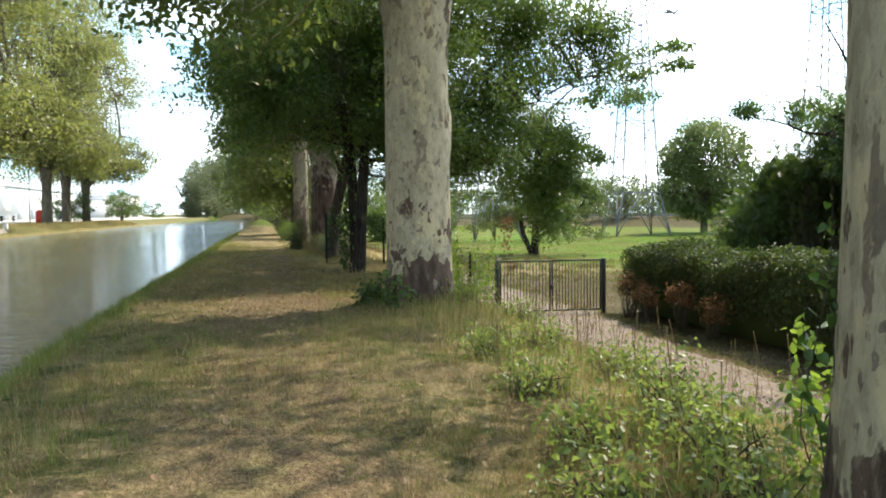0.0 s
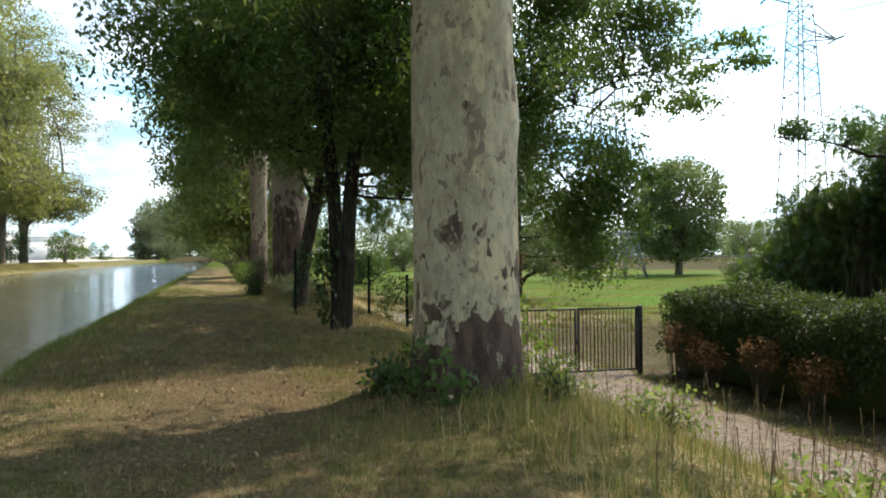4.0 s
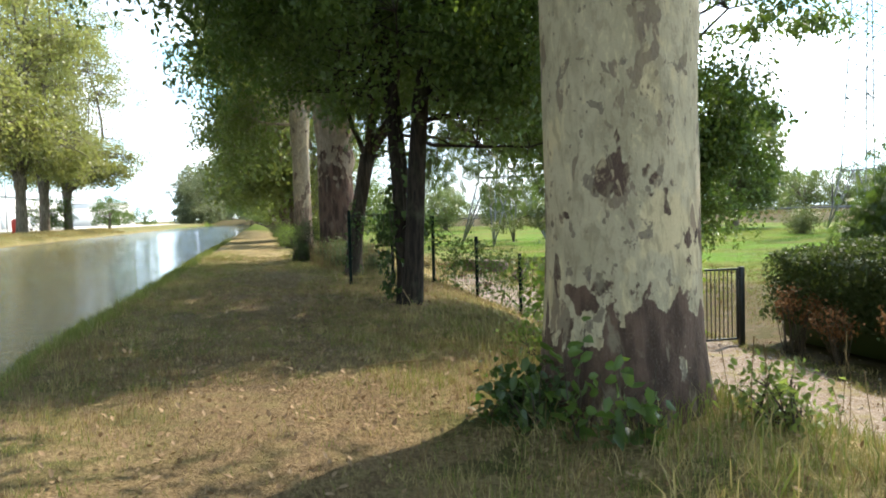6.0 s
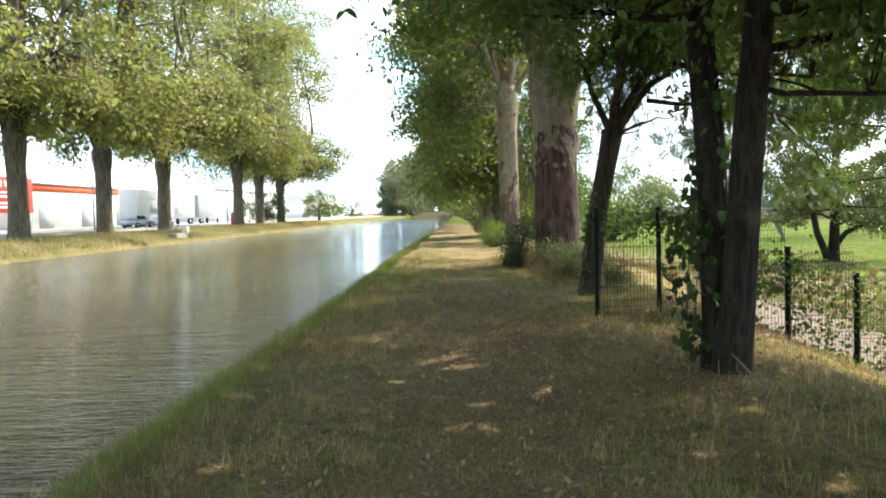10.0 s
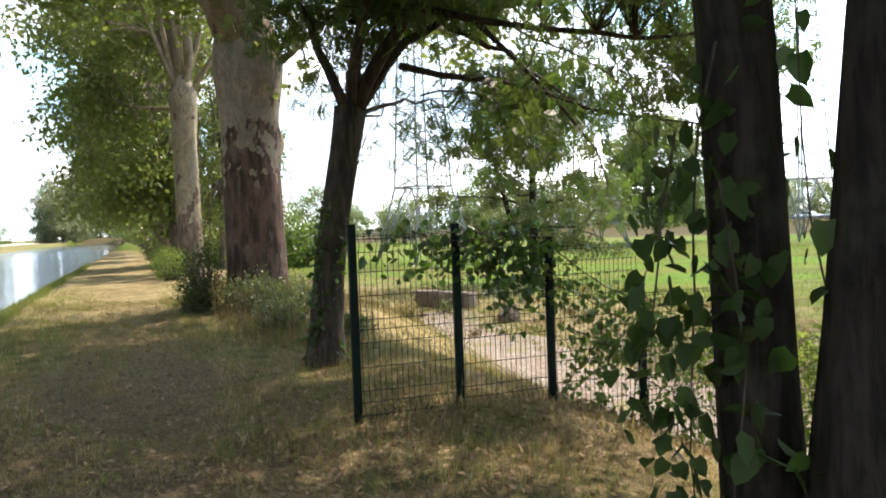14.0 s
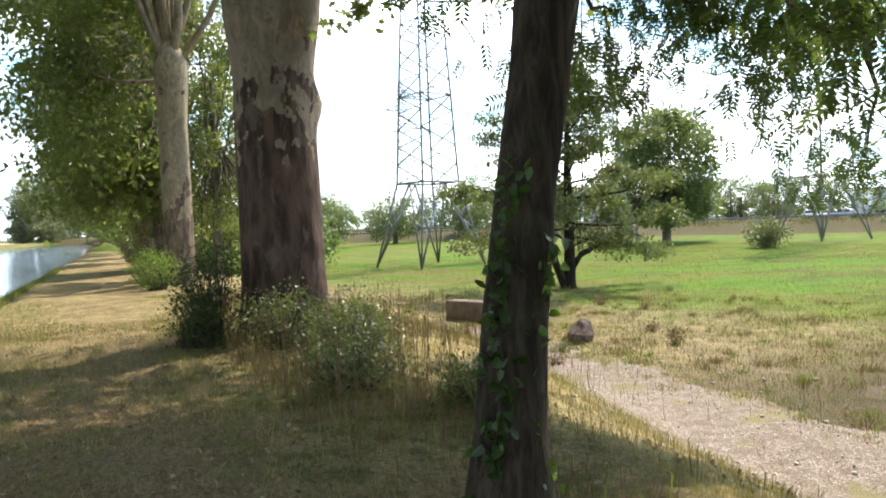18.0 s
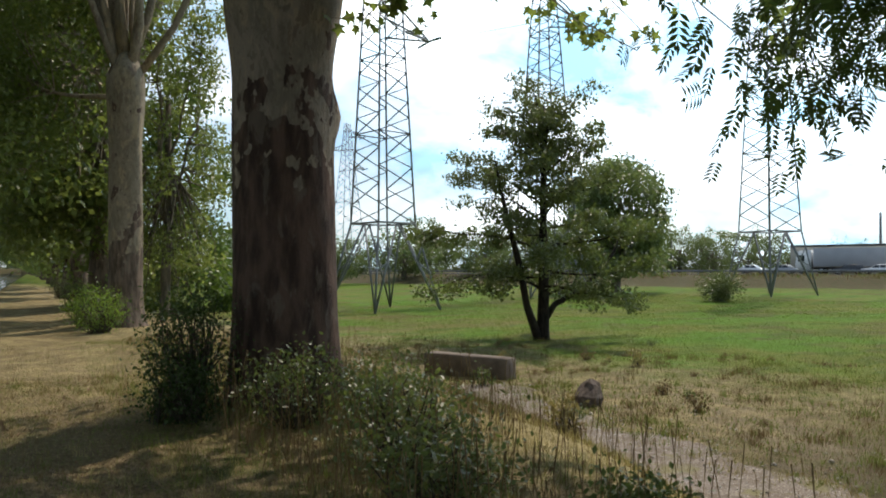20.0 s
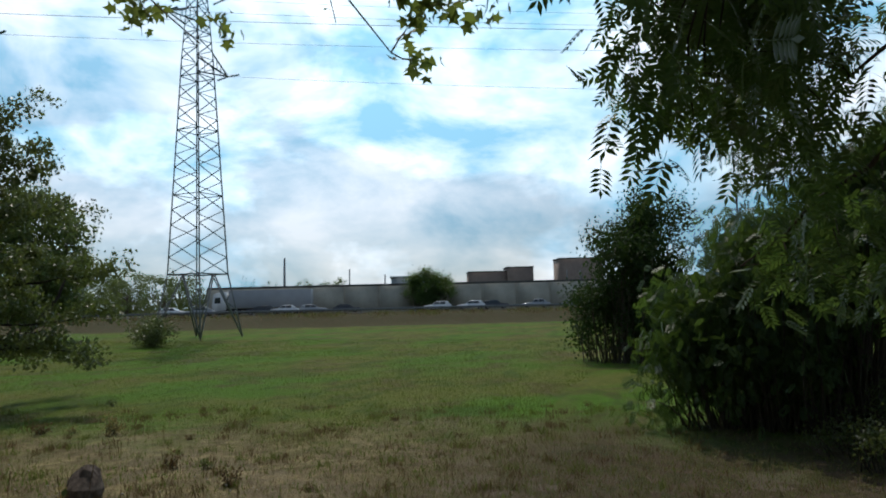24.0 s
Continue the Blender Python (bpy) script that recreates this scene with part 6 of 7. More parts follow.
# tall grass on the slope and at the feet of the trees
x, y = patchy(rng, 1.9, 7.2, 3.0, 46, 52000, 1.0, 0.15, 3.0)
dense = np.where(y < 17, 0.5, np.where(y < 27.5, 0.12, 0.9))
k = (rng.random(len(x)) < dense * np.where(x < 5.2, 1, 0.55) * np.where((x > 3.2) & (y > 26.5) & (y < 34), 0.06, 1)) & ((x > 2.3) | (y > 27.5) | (rng.random(len(x)) < 0.25))
x, y = x[k], y[k]
for pick, mat, label in ((y <= 26, "grass_dry", "tall dry grass on the slope"), (y > 26, "straw", "withered grey-brown grass on the verge")):
    blades("tall_grass", x[pick], y[pick], rng.uniform(0.14, 0.46, pick.sum()) * np.where((y[pick] > 27) | (x[pick] > 3.6), 0.62, 1.0), rng.uniform(0.005, 0.010, pick.sum()), M[mat], label, 0.35, rng, True)
x, y = patchy(rng, 1.9, 7.0, 3.0, 46, 17000, 0.9, 0.1, 6.0)
x2, y2 = patchy(rng, 1.7, 4.8, 8.5, 13.8, 4200, 0.7, 0.1, 8.0)
x, y = np.concatenate([x, x2]), np.concatenate([y, y2])
k = ~((x > 3.2) & (y > 26.5) & (y < 34)) & (rng.random(len(x)) < np.where(y < 17, 1.0, np.where(y < 27.5, 0.12, 0.75))) & ((x > 2.4) | (y > 28))
x, y = x[k], y[k]
blades("tall_grass", x, y, rng.uniform(0.12, 0.38, len(x)) * np.where(x > 3.6, 0.65, 1.0), rng.uniform(0.006, 0.012, len(x)), M["grass_green"], "tall green grass on the slope", 0.35, rng, True)
# meadow
x, y = patchy(rng, 7.0, 34, 26.5, 60, 130000, 1.2, 0.03, 7.0)
k = ~((np.abs(x - 8.6) < 1.9) & (y < 42)) & (x + 0.25 * y < 24 + 7 * rng.random(len(x)))
x, y = x[k], y[k]
half = rng.random(len(x)) < 0.45
for pick, mat, label in ((half, "straw", "sparse withered grass at the edge of the meadow"), (~half, "grass_green", "sparse green grass at the edge of the meadow")):
    n = int(pick.sum())
    blades("meadow_grass", x[pick], y[pick], rng.uniform(0.05, 0.16, n), rng.uniform(0.010, 0.022, n), M[mat], label, 0.5, rng)
x, y = patchy(rng, 10.0, 60, 36, 90, 120000, 3.0, 0.3, 9.0)
blades("meadow_grass", x, y, rng.uniform(0.05, 0.14, len(x)), rng.uniform(0.012, 0.03, len(x)), M["grass_meadow"], "green meadow grass", 0.5, rng)


# rough grass on the road's verge
rng = np.random.default_rng(507)
u, w = rng.uniform(-75, 62, 15000), rng.uniform(5.2, 13.5, 15000)
k = (np.sin(u * 0.9) + np.sin(u * 0.37 + 1) + np.sin(w * 1.3) + rng.normal(size=len(u)) * 1.2) > 0.2
u, w = u[k], w[k]
x, y = ROAD_O[0] + ROAD_A[0] * u - ROAD_N[0] * w, ROAD_O[1] + ROAD_A[1] * u - ROAD_N[1] * w
half = rng.random(len(x)) < 0.6
for pick, mat, label in ((half, "straw", "rough withered grass on the road's verge"), (~half, "grass_green", "rough green grass on the road's verge")):
    blades("verge_grass", x[pick], y[pick], rng.uniform(0.2, 0.7, pick.sum()), rng.uniform(0.05, 0.13, pick.sum()), M[mat], label, 0.4, rng)
# tussocks
rng = np.random.default_rng(508)
cx, cy = rng.uniform(6.5, 27, 620), rng.uniform(31, 56, 620)
k = ~((np.abs(cx - 8.4) < 1.9) & (cy < 42)) & (cx + 0.25 * cy < 33)
cx, cy = cx[k], cy[k]
x, y = np.repeat(cx, 42), np.repeat(cy, 42)
s = np.repeat(rng.uniform(0.06, 0.22, len(cx)), 42)
x, y = x + rng.normal(size=len(x)) * s, y + rng.normal(size=len(y)) * s
half = rng.random(len(cx)).repeat(42) < 0.55
for pick, mat, label in ((half, "straw", "dry brown tussocks at the edge of the meadow"), (~half, "grass_green", "green tussocks at the edge of the meadow")):
    n = int(pick.sum())
    blades("tussocks", x[pick], y[pick], rng.uniform(0.06, 0.26, n), rng.uniform(0.008, 0.016, n), M[mat], label, 0.45, rng, True)


# dead stalks
def stalks(n, x0, x1, y0, y1, h0, h1, seed, label="thin dry flower stalks"):
    r = np.random.default_rng(seed)
    g = Geo()
    for _ in range(n):
        x, y = r.uniform(x0, x1), r.uniform(y0, y1)
        z, h = ground_at(x, y), r.uniform(h0, h1)
        g.tube(bend((x, y, z - 0.02), (x + r.normal() * 0.10 * h, y + r.normal() * 0.10 * h, z + h), r, 0.06, 4), [0.0035, 0.003, 0.0025, 0.0045], 4, cap=False)
    return tagged(new("dry_stalks", g.mesh("dry_stalks", M["straw"])), label, "weeds", kind="stuff")


stalks(160, 3.0, 6.5, 8.0, 13.5, 0.35, 0.75, 511)
stalks(330, 1.7, 3.8, 29.2, 35.5, 0.3, 0.8, 512)
stalks(80, 2.0, 4.5, 4.0, 9.0, 0.3, 0.8, 513)
stalks(150, 3.0, 8.5, 33.0, 40.0, 0.3, 0.8, 514)
stalks(420, 6.0, 20.0, 33.0, 47.0, 0.12, 0.42, 515)

# weedy edges of the track
rng = np.random.default_rng(516)
cy = rng.uniform(6, 44, 900)
mid_ = np.interp(cy, [-6, 6, 14, 20, 25.5, 30, 35, 40, 43], [10.2, 9.3, 8.9, 9.2, 9.7, 8.9, 7.9, 8.3, 9.0])
cx = mid_ + rng.choice([-1, 1], 900) * (1.85 + rng.normal(size=900) * 0.35)
tall_ = rng.uniform(0.5, 1.5, 900)
x, y, hh = np.repeat(cx, 30) + rng.normal(size=27000) * 0.12, np.repeat(cy, 30) + rng.normal(size=27000) * 0.12, np.repeat(tall_, 30)
half = rng.random(900).repeat(30) < 0.5
for pick, mat, label in ((half, "grass_dry", "dry grass tufts along the edges of the track"), (~half, "grass_green", "green grass tufts along the edges of the track")):
    n = int(pick.sum())
    blades("edge_tufts", x[pick], y[pick], rng.uniform(0.05, 0.16, n) * hh[pick], rng.uniform(0.006, 0.012, n), M[mat], label, 0.5, rng, True)

# loose stones on the track
rng = np.random.default_rng(517)
n = 2600
x, y = rng.normal(8.9, 1.6, n), rng.uniform(6, 46, n)
b = Geo()
cube = np.array([(-1, -1, -0.6), (1, -0.8, -0.6), (0.9, 1, -0.6), (-0.8, 0.9, -0.6), (-0.5, -0.6, 0.6), (0.6, -0.4, 0.7), (0.5, 0.5, 0.5), (-0.4, 0.6, 0.6)])
for i in range(n):
    a, sz = rng.uniform(0, 6.28), rng.uniform(0.006, 0.020) * (2.2 if rng.random() < 0.07 else 1)
    rot = np.array([[math.cos(a), -math.sin(a), 0], [math.sin(a), math.cos(a), 0], [0, 0, 1]])
    b.add((cube * sz * rng.uniform(0.7, 1.3, 3)) @ rot.T + (x[i], y[i], ground_at(x[i], y[i]) + 0.035), [(0, 3, 2, 1), (4, 5, 6, 7), (0, 1, 5, 4), (1, 2, 6, 5), (2, 3, 7, 6), (3, 0, 4, 7)])
tagged(new("loose_stones", b.mesh("loose_stones", M["stone_pale"])), "small pale stones lying on the track", "stones", kind="stuff")

# fallen leaves
rng = np.random.default_rng(521)
n = 14400
x, y = np.concatenate([rng.normal(0.8, 1.5, 3400), rng.uniform(-1.5, 6, 3400), rng.normal(4.8, 1.7, 2600), rng.normal(2.0, 1.2, 1000), rng.uniform(7.2, 12.4, 4000)]), np.concatenate([rng.uniform(11, 32, 3400), rng.uniform(2, 40, 3400), rng.normal(24.6, 0.8, 2600), rng.normal(24.0, 2.0, 1000), rng.uniform(8, 27, 4000)])
p = np.stack([x, y, ground_z(x, y) + np.where(x > 7, 0.045, 0.025)], 1)
tagged(new("fallen_leaves", leaves("fallen_leaves", p, rng.uniform(0.03, 0.070, n), M["litter"], "oval", 0.0, 0.75, rng)), "scattered curled brown fallen leaves", "leaves", kind="stuff")

# leafy weeds along the slope
for n, (x, y, w, h, leaf, label) in enumerate((
        (2.3, 5.2, 0.6, 0.40, "leaf_weed", "leafy green weeds on the slope"), (2.9, 4.6, 0.6, 0.55, "leaf_weed", "leafy green weeds on the slope"),
        (3.3, 5.8, 0.7, 0.55, "leaf_weed", "leafy green weeds on the slope"), (2.5, 6.8, 0.6, 0.35, "leaf_weed", "leafy green weeds on the slope"),
        (3.6, 7.4, 0.7, 0.45, "leaf_weed", "leafy green weeds on the slope"), (2.6, 8.6, 0.5, 0.40, "leaf_weed", "leafy green weeds on the slope"),
        (3.4, 9.2, 0.6, 0.45, "leaf_weed", "leafy green weeds on the slope"),
        (2.0, 13.7, 0.4, 0.36, "leaf_ivy", "broad-leaved weeds at the foot of the plane tree"),
        (3.5, 13.0, 0.6, 0.45, "leaf_weed", "leafy green weeds on the slope"), (4.2, 12.2, 0.7, 0.4, "leaf_weed", "leafy green weeds on the slope"),
        (2.7, 3.9, 0.6, 0.35, "leaf_weed", "leafy green weeds on the slope"), (3.1, 5.2, 0.7, 0.4, "leaf_weed", "leafy green weeds on the slope"), (2.0, 4.3, 0.6, 0.28, "leaf_weed", "leafy green weeds on the slope"),
        (3.0, 15.9, 0.6, 0.45, "leaf_weed", "leafy green weeds on the slope"), (3.5, 16.5, 0.6, 0.5, "leaf_weed", "leafy green weeds on the slope"), (4.1, 17.2, 0.7, 0.5, "leaf_weed", "leafy green weeds on the slope"))):
    h *= 0.62 if y < 11 else 0.8
    shrub(x, y, [((0, 0, h * 0.55), (w * 0.55, w * 0.55, h * 0.5), 1)], int(34 + 8 * h), 16, {"leaf_bright": (0.06, 0.11), "leaf_weed": (0.035, 0.07), "leaf_ivy": (0.04, 0.08)}[leaf], leaf, "heart" if leaf == "leaf_ivy" else "oval", 530 + n, "weeds", label, 0.10, 0.2, 6, "weeds on the slope")

# low tufts on the bare ground before the meadow
TUFT = []
for n in range(3):
    TUFT.append(shrub(9.0 + n, 38.6 + 1.3 * n, [((0, 0, 0.12), (0.22, 0.22, 0.12), 1)], 14, 12, (0.04, 0.08), ("straw", "leaf_haw", "grass_dry")[n], "small", 590 + n, "weed_tuft", "small weedy tuft on the bare ground", 0.06, 0.0, 4, "tufts on the bare ground"))
rng = np.random.default_rng(593)
for n in range(22):
    x, y = rng.uniform(5.6, 22), rng.uniform(33, 50)
    if abs(x - 8.2) < 1.6 and y < 42:
        continue
    s = rng.uniform(0.5, 1.2)
    copy_thing(TUFT[n % 3], pose(x, y, ground_at(x, y), 0, 0, rng.uniform(0, 360))).scale = (s, s, s * rng.uniform(0.7, 1.6))

# bushes about the second plane tree and along the row
for n, (x, y, w, h, leaf, label) in enumerate((
        (1.75, 36.1, 1.0, 1.35, "leaf_hedge", "dark bush beside the brown plane tree"), (1.5, 35.5, 0.6, 0.55, "leaf_hedge", "low dark bush beside the path"),
        (2.6, 34.7, 1.1, 0.72, "leaf_haw", "grey-green bramble bush in front of the plane tree"), (3.5, 34.9, 0.9, 0.52, "leaf_haw", "grey-green bramble bush in front of the plane tree"),
        (2.9, 32.9, 1.1, 0.72, "leaf_haw", "grey-green bramble bush on the slope"), (2.5, 31.6, 0.9, 0.45, "leaf_haw", "grey-green bramble bush on the slope"),
        (3.4, 30.6, 0.5, 0.26, "leaf_haw", "grey-green bramble bush on the slope"), 
        (1.6, 48.6, 1.2, 1.2, "leaf_bright", "light green bush beside the grey plane tree"), (1.4, 50.2, 1.0, 1.0, "leaf_bright", "light green bush beside the grey plane tree"),
        (1.6, 61.0, 1.2, 1.2, "leaf_haw", "low bush along the row of planes"), (1.4, 73.0, 1.2, 1.2, "leaf_haw", "low bush along the row of planes"))):
    shrub(x, y, [((0, 0, h * 0.52), (w * 0.55, w * 0.55, h * 0.5), 1)], int(48 + 36 * h), 30, (0.032, 0.066), leaf, "small", 560 + n, "bush", label, 0.12, 0.2, 7, "bushes along the dyke")


# climbers on the fence and on the twin-stemmed tree
def climber(name, label, paths, per, size, leaf, seed, spread=0.09, droop=0.6, shape="heart", hang=0.0):
    r = np.random.default_rng(seed)
    ob = thing(name, label, "climber", pose(*paths[0][0]))
    base = np.array(paths[0][0])
    g, places = Geo(), []
    for a, b in paths:
        pts = bend(np.array(a) - base, np.array(b) - base, r, 0.08, 8, -0.08)
        g.tube(pts, np.linspace(0.007, 0.003, 8), 4, cap=False)
        n = int(per * np.linalg.norm(np.array(b) - a))
        s = r.random(n) * 7
        i = np.minimum(s.astype(int), 6)
        q = pts[i] + (pts[i + 1] - pts[i]) * (s - i)[:, None] + r.normal(size=(n, 3)) * spread
        q[:, 2] -= hang * r.random(n) ** 2
        places.append(q)
    places = np.concatenate(places)
    tagged(part("stemwork", g.mesh("stemwork", M["bark_twig"]), ob), kind="stuff")
    part("foliage", leaves("foliage", places, r.uniform(*size, len(places)), M[leaf], shape, droop, 0.15, r), ob)
    return ob


FY = FENCE_Y - 0.03
climber("climber", "leafy vine trailing along the fence top", [((2.2, FY, 1.50), (3.0, FY, 1.52)), ((3.0, FY, 1.5), (3.9, FY, 1.35)), ((3.1, FY, 1.45), (3.9, FY, 1.2)), ((3.4, FY, 1.4), (3.5, FY, 0.9)), ((3.0, FY, 1.55), (4.0, FY, 1.45)), ((2.6, FY, 1.55), (3.6, FY, 1.5)), ((3.5, FY, 1.5), (4.1, FY, 1.0))], 105, (0.05, 0.09), "leaf_ivy", 601, 0.11, 0.6, "heart", 0.32)
climber("climber", "leafy vine covering the lower fence", [((3.95, FY, 1.35), (4.9, FY, 0.85)), ((4.1, FY, 0.6), (4.9, FY, 0.3)), ((4.0, FY, 0.0), (4.8, FY, 0.8)), ((4.9, FY, -0.5), (4.95, FY, 0.9)), ((4.4, FY, -0.3), (4.5, FY, 0.9)), ((4.2, FY, 0.2), (4.9, FY, 0.6)), ((4.0, FY, 1.0), (4.9, FY, 0.5))], 115, (0.035, 0.075), "leaf_dark", 602, 0.11, 0.5, "heart", 0.2)
climber("climber", "leafy vine covering the lower fence", [((4.95, FY, 0.85), (5.9, FY, 0.45)), ((5.5, FY, -1.0), (5.6, FY, 0.4)), ((5.9, FY, -1.0), (5.95, FY, 0.5)), ((5.0, FY, 0.0), (5.8, FY, -0.3)), ((5.1, FY, 0.5), (5.9, FY, 0.1)), ((5.2, FY, -0.6), (5.9, FY, -0.8)), ((5.3, FY, -0.8), (5.3, FY, 0.5))], 115, (0.035, 0.075), "leaf_dark", 603, 0.12, 0.5, "heart", 0.15)
climber("climber", "dense vine on the fence beside the gate", [((5.95, FY, 0.45), (6.85, FY, 0.30)), ((6.3, FY, -1.2), (6.4, FY, 0.3)), ((6.8, FY, -1.3), (6.85, FY, 0.3)), ((7.2, FY, -1.3), (7.3, FY, 0.1)), ((7.5, FY, -1.3), (7.5, FY, 0.0)), ((6.9, FY, 0.2), (7.6, FY, -0.05)), ((6.3, FY, -0.4), (7.5, FY, -0.6)), ((6.0, FY, 0.1), (7.6, FY, -0.2)), ((6.1, FY, -0.9), (7.5, FY, -1.0)), ((7.0, FY, -1.3), (7.0, FY, 0.3)), ((7.7, FY - 0.05, -1.7), (7.75, FY - 0.08, 0.05))], 165, (0.035, 0.075), "leaf_weed", 604, 0.12, 0.4, "heart", 0.1)
climber("ivy", "large-leaved ivy climbing the dark tree stem", [((2.46, 21.22, 0.3), (2.45, 21.20, 2.7)), ((2.44, 21.34, 1.2), (2.46, 21.30, 3.2)), ((2.88, 21.03, 1.8), (2.92, 21.0, 3.2))], 11, (0.07, 0.12), "leaf_ivy", 605, 0.05, 0.8, "heart", 0.0)
climber("vine", "hanging vine with large leaves beside the stem", [((2.36, 21.34, 2.2), (2.26, 21.36, 0.15)), ((2.30, 21.5, 1.9), (2.14, 21.6, 0.8)), ((2.28, 21.25, 1.7), (2.22, 21.2, 0.1))], 46, (0.07, 0.11), "leaf_shrub", 606, 0.07, 0.9, "heart", 0.1)
climber("ivy", "ivy on the lower ash trunk", [((2.32, 28.1, 0.2), (2.47, 28.1, 1.9)), ((2.62, 28.02, 0.1), (2.74, 28.08, 1.5)), ((2.30, 28.2, 0.1), (2.41, 28.15, 1.4))], 70, (0.05, 0.09), "leaf_ivy", 607, 0.04, 0.7, "heart", 0.0)
climber("ivy", "ivy on the edge of the pale plane trunk", [((2.50, 3.16, 0.1), (2.52, 3.18, 1.7)), ((2.44, 3.05, 0.1), (2.48, 3.10, 1.3))], 34, (0.035, 0.065), "leaf_ivy", 608, 0.03, 0.7, "heart", 0.0)


# upright suckers on the slope, leafy all the way up
for n, (x, y, h) in enumerate(((3.05, 15.7, 0.9), (3.35, 16.3, 1.5), (3.6, 16.0, 1.2), (3.95, 16.4, 2.1), (4.15, 16.1, 1.7), (3.2, 17.3, 1.0), (3.75, 17.5, 1.6), (4.3, 17.4, 1.9), (4.7, 17.0, 1.5), (4.9, 16.4, 1.7), (3.3, 4.3, 0.9), (3.75, 5.0, 0.75))):
    r = np.random.default_rng(640 + n)
    z = ground_at(x, y)
    top = (x + r.normal() * 0.12, y + r.normal() * 0.12, z + h)
    climber("sucker", "upright light green sucker with broad leaves on the slope", [((x, y, z - 0.05), top), ((x + 0.02, y, z + 0.1), (x + r.normal() * 0.25, y + r.normal() * 0.25, z + h * 0.6))], 64, (0.06, 0.12), "leaf_bright", 660 + n, 0.075, 0.25, "oval", 0.0)


for n, (x, y, h) in enumerate(((2.15, 13.15, 0.75), (2.3, 12.95, 0.6), (2.0, 13.5, 0.55), (2.5, 12.9, 0.5))):
    z = ground_at(x, y)
    climber("nettle", "leafy green nettle at the foot of the plane tree", [((x, y, z - 0.05), (x + 0.05, y - 0.04, z + h)), ((x, y, z), (x - 0.12, y - 0.1, z + 0.7 * h)), ((x, y, z), (x + 0.1, y - 0.15, z + 0.6 * h))], 30, (0.08, 0.14), "leaf_dark", 690 + n, 0.05, 0.3, "oval", 0.0)


# fallen sticks
def stick(pts, r, label):
    tagged(new("fallen_stick", Geo().tube(pts, np.linspace(r, r * 0.4, len(pts)), 6).mesh("fallen_stick", M["straw"], True)), label, "stick")


gz = ground_at
stick([(1.15, 15.9, gz(1.15, 15.9) + 0.02), (1.5, 15.85, gz(1.5, 15.85) + 0.05), (1.95, 15.75, gz(1.95, 15.75) + 0.04)], 0.011, "pale dry stick lying in the grass")
stick([(2.3, 20.2, gz(2.3, 20.2) + 0.35), (2.2, 18.9, gz(2.2, 18.9) + 0.22), (2.15, 17.2, gz(2.15, 17.2) + 0.12), (2.25, 16.2, gz(2.25, 16.2) + 0.02)], 0.009, "long thin dry runner arching over the grass")

# ---- vehicles ----
def wheel(parent, x, y, r, w):
    tyre = part("wheel", Geo().tube([(x, y - w / 2, r), (x, y + w / 2, r)], [r, r], 14).mesh("wheel", M["tyre"], True), parent)
    part("rim", Geo().tube([(x, y - w / 2 - 0.01, r), (x, y + w / 2 + 0.01, r)], [r * 0.6, r * 0.6], 10).mesh("rim", M["carsilver"], True), tyre)


def hull(profile, half, tuck, top):
    """A car body from its side outline: points (x, z), narrower towards the top."""
    g = Geo()
    n = len(profile)
    v = []
    for sign in (-1, 1):
        for x, z in profile:
            v.append((x, sign * (half - tuck * max(0, z - top)), z))
    g.add(v, [(i, (i + 1) % n, n + (i + 1) % n, n + i) for i in range(n)])
    fan = [(0, i + 1, i) for i in range(1, n - 1)] + [(n, n + i, n + i + 1) for i in range(1, n - 1)]
    g.t.append(np.array(fan))
    return g


def car(place, paint, label, estate=False, group="cars on the road"):
    ob = thing("car", label, "car", place, group)
    body = [(-2.15, 0.30), (2.15, 0.30), (2.20, 0.62), (2.05, 0.80), (1.0, 0.93), (-1.9 if estate else -1.45, 0.95), (-2.12, 0.90), (-2.20, 0.60)]
    part("body", hull(body, 0.88, 0.12, 0.6).mesh("body", M[paint]), ob)
    roof = [(0.98, 0.93), (0.25, 1.40), (-0.4, 1.47), (-1.55 if estate else -1.1, 1.42), (-2.0 if estate else -1.75, 0.95)]
    part("roof", hull(roof, 0.84, 0.28, 0.93).mesh("roof", M[paint]), ob)
    for sign in (-1, 1):
        for a, b in ((0.70, -0.25), (-0.33, -1.15)):
            g, zt = Geo(), 1.36
            q = lambda x, z: (x, sign * (0.845 - 0.28 * (z - 0.93)), z)
            xa = a - 0.42 if a > 0 else a
            g.add([q(a, 0.97), q(b, 0.97), q(b, zt), q(xa, zt)], [(0, 1, 2, 3)])
            part("side_window", g.mesh("side_window", M["glass"]), ob)
    part("windscreen", Geo().add([(0.97, -0.74, 0.96), (0.97, 0.74, 0.96), (0.31, 0.66, 1.37), (0.31, -0.66, 1.37)], [(0, 1, 2, 3)]).mesh("windscreen", M["glass"]), ob).location.x = 0.012
    for x in (-1.35, 1.35):
        for y in (-0.80, 0.80):
            wheel(ob, x, y, 0.31, 0.2)
    return ob


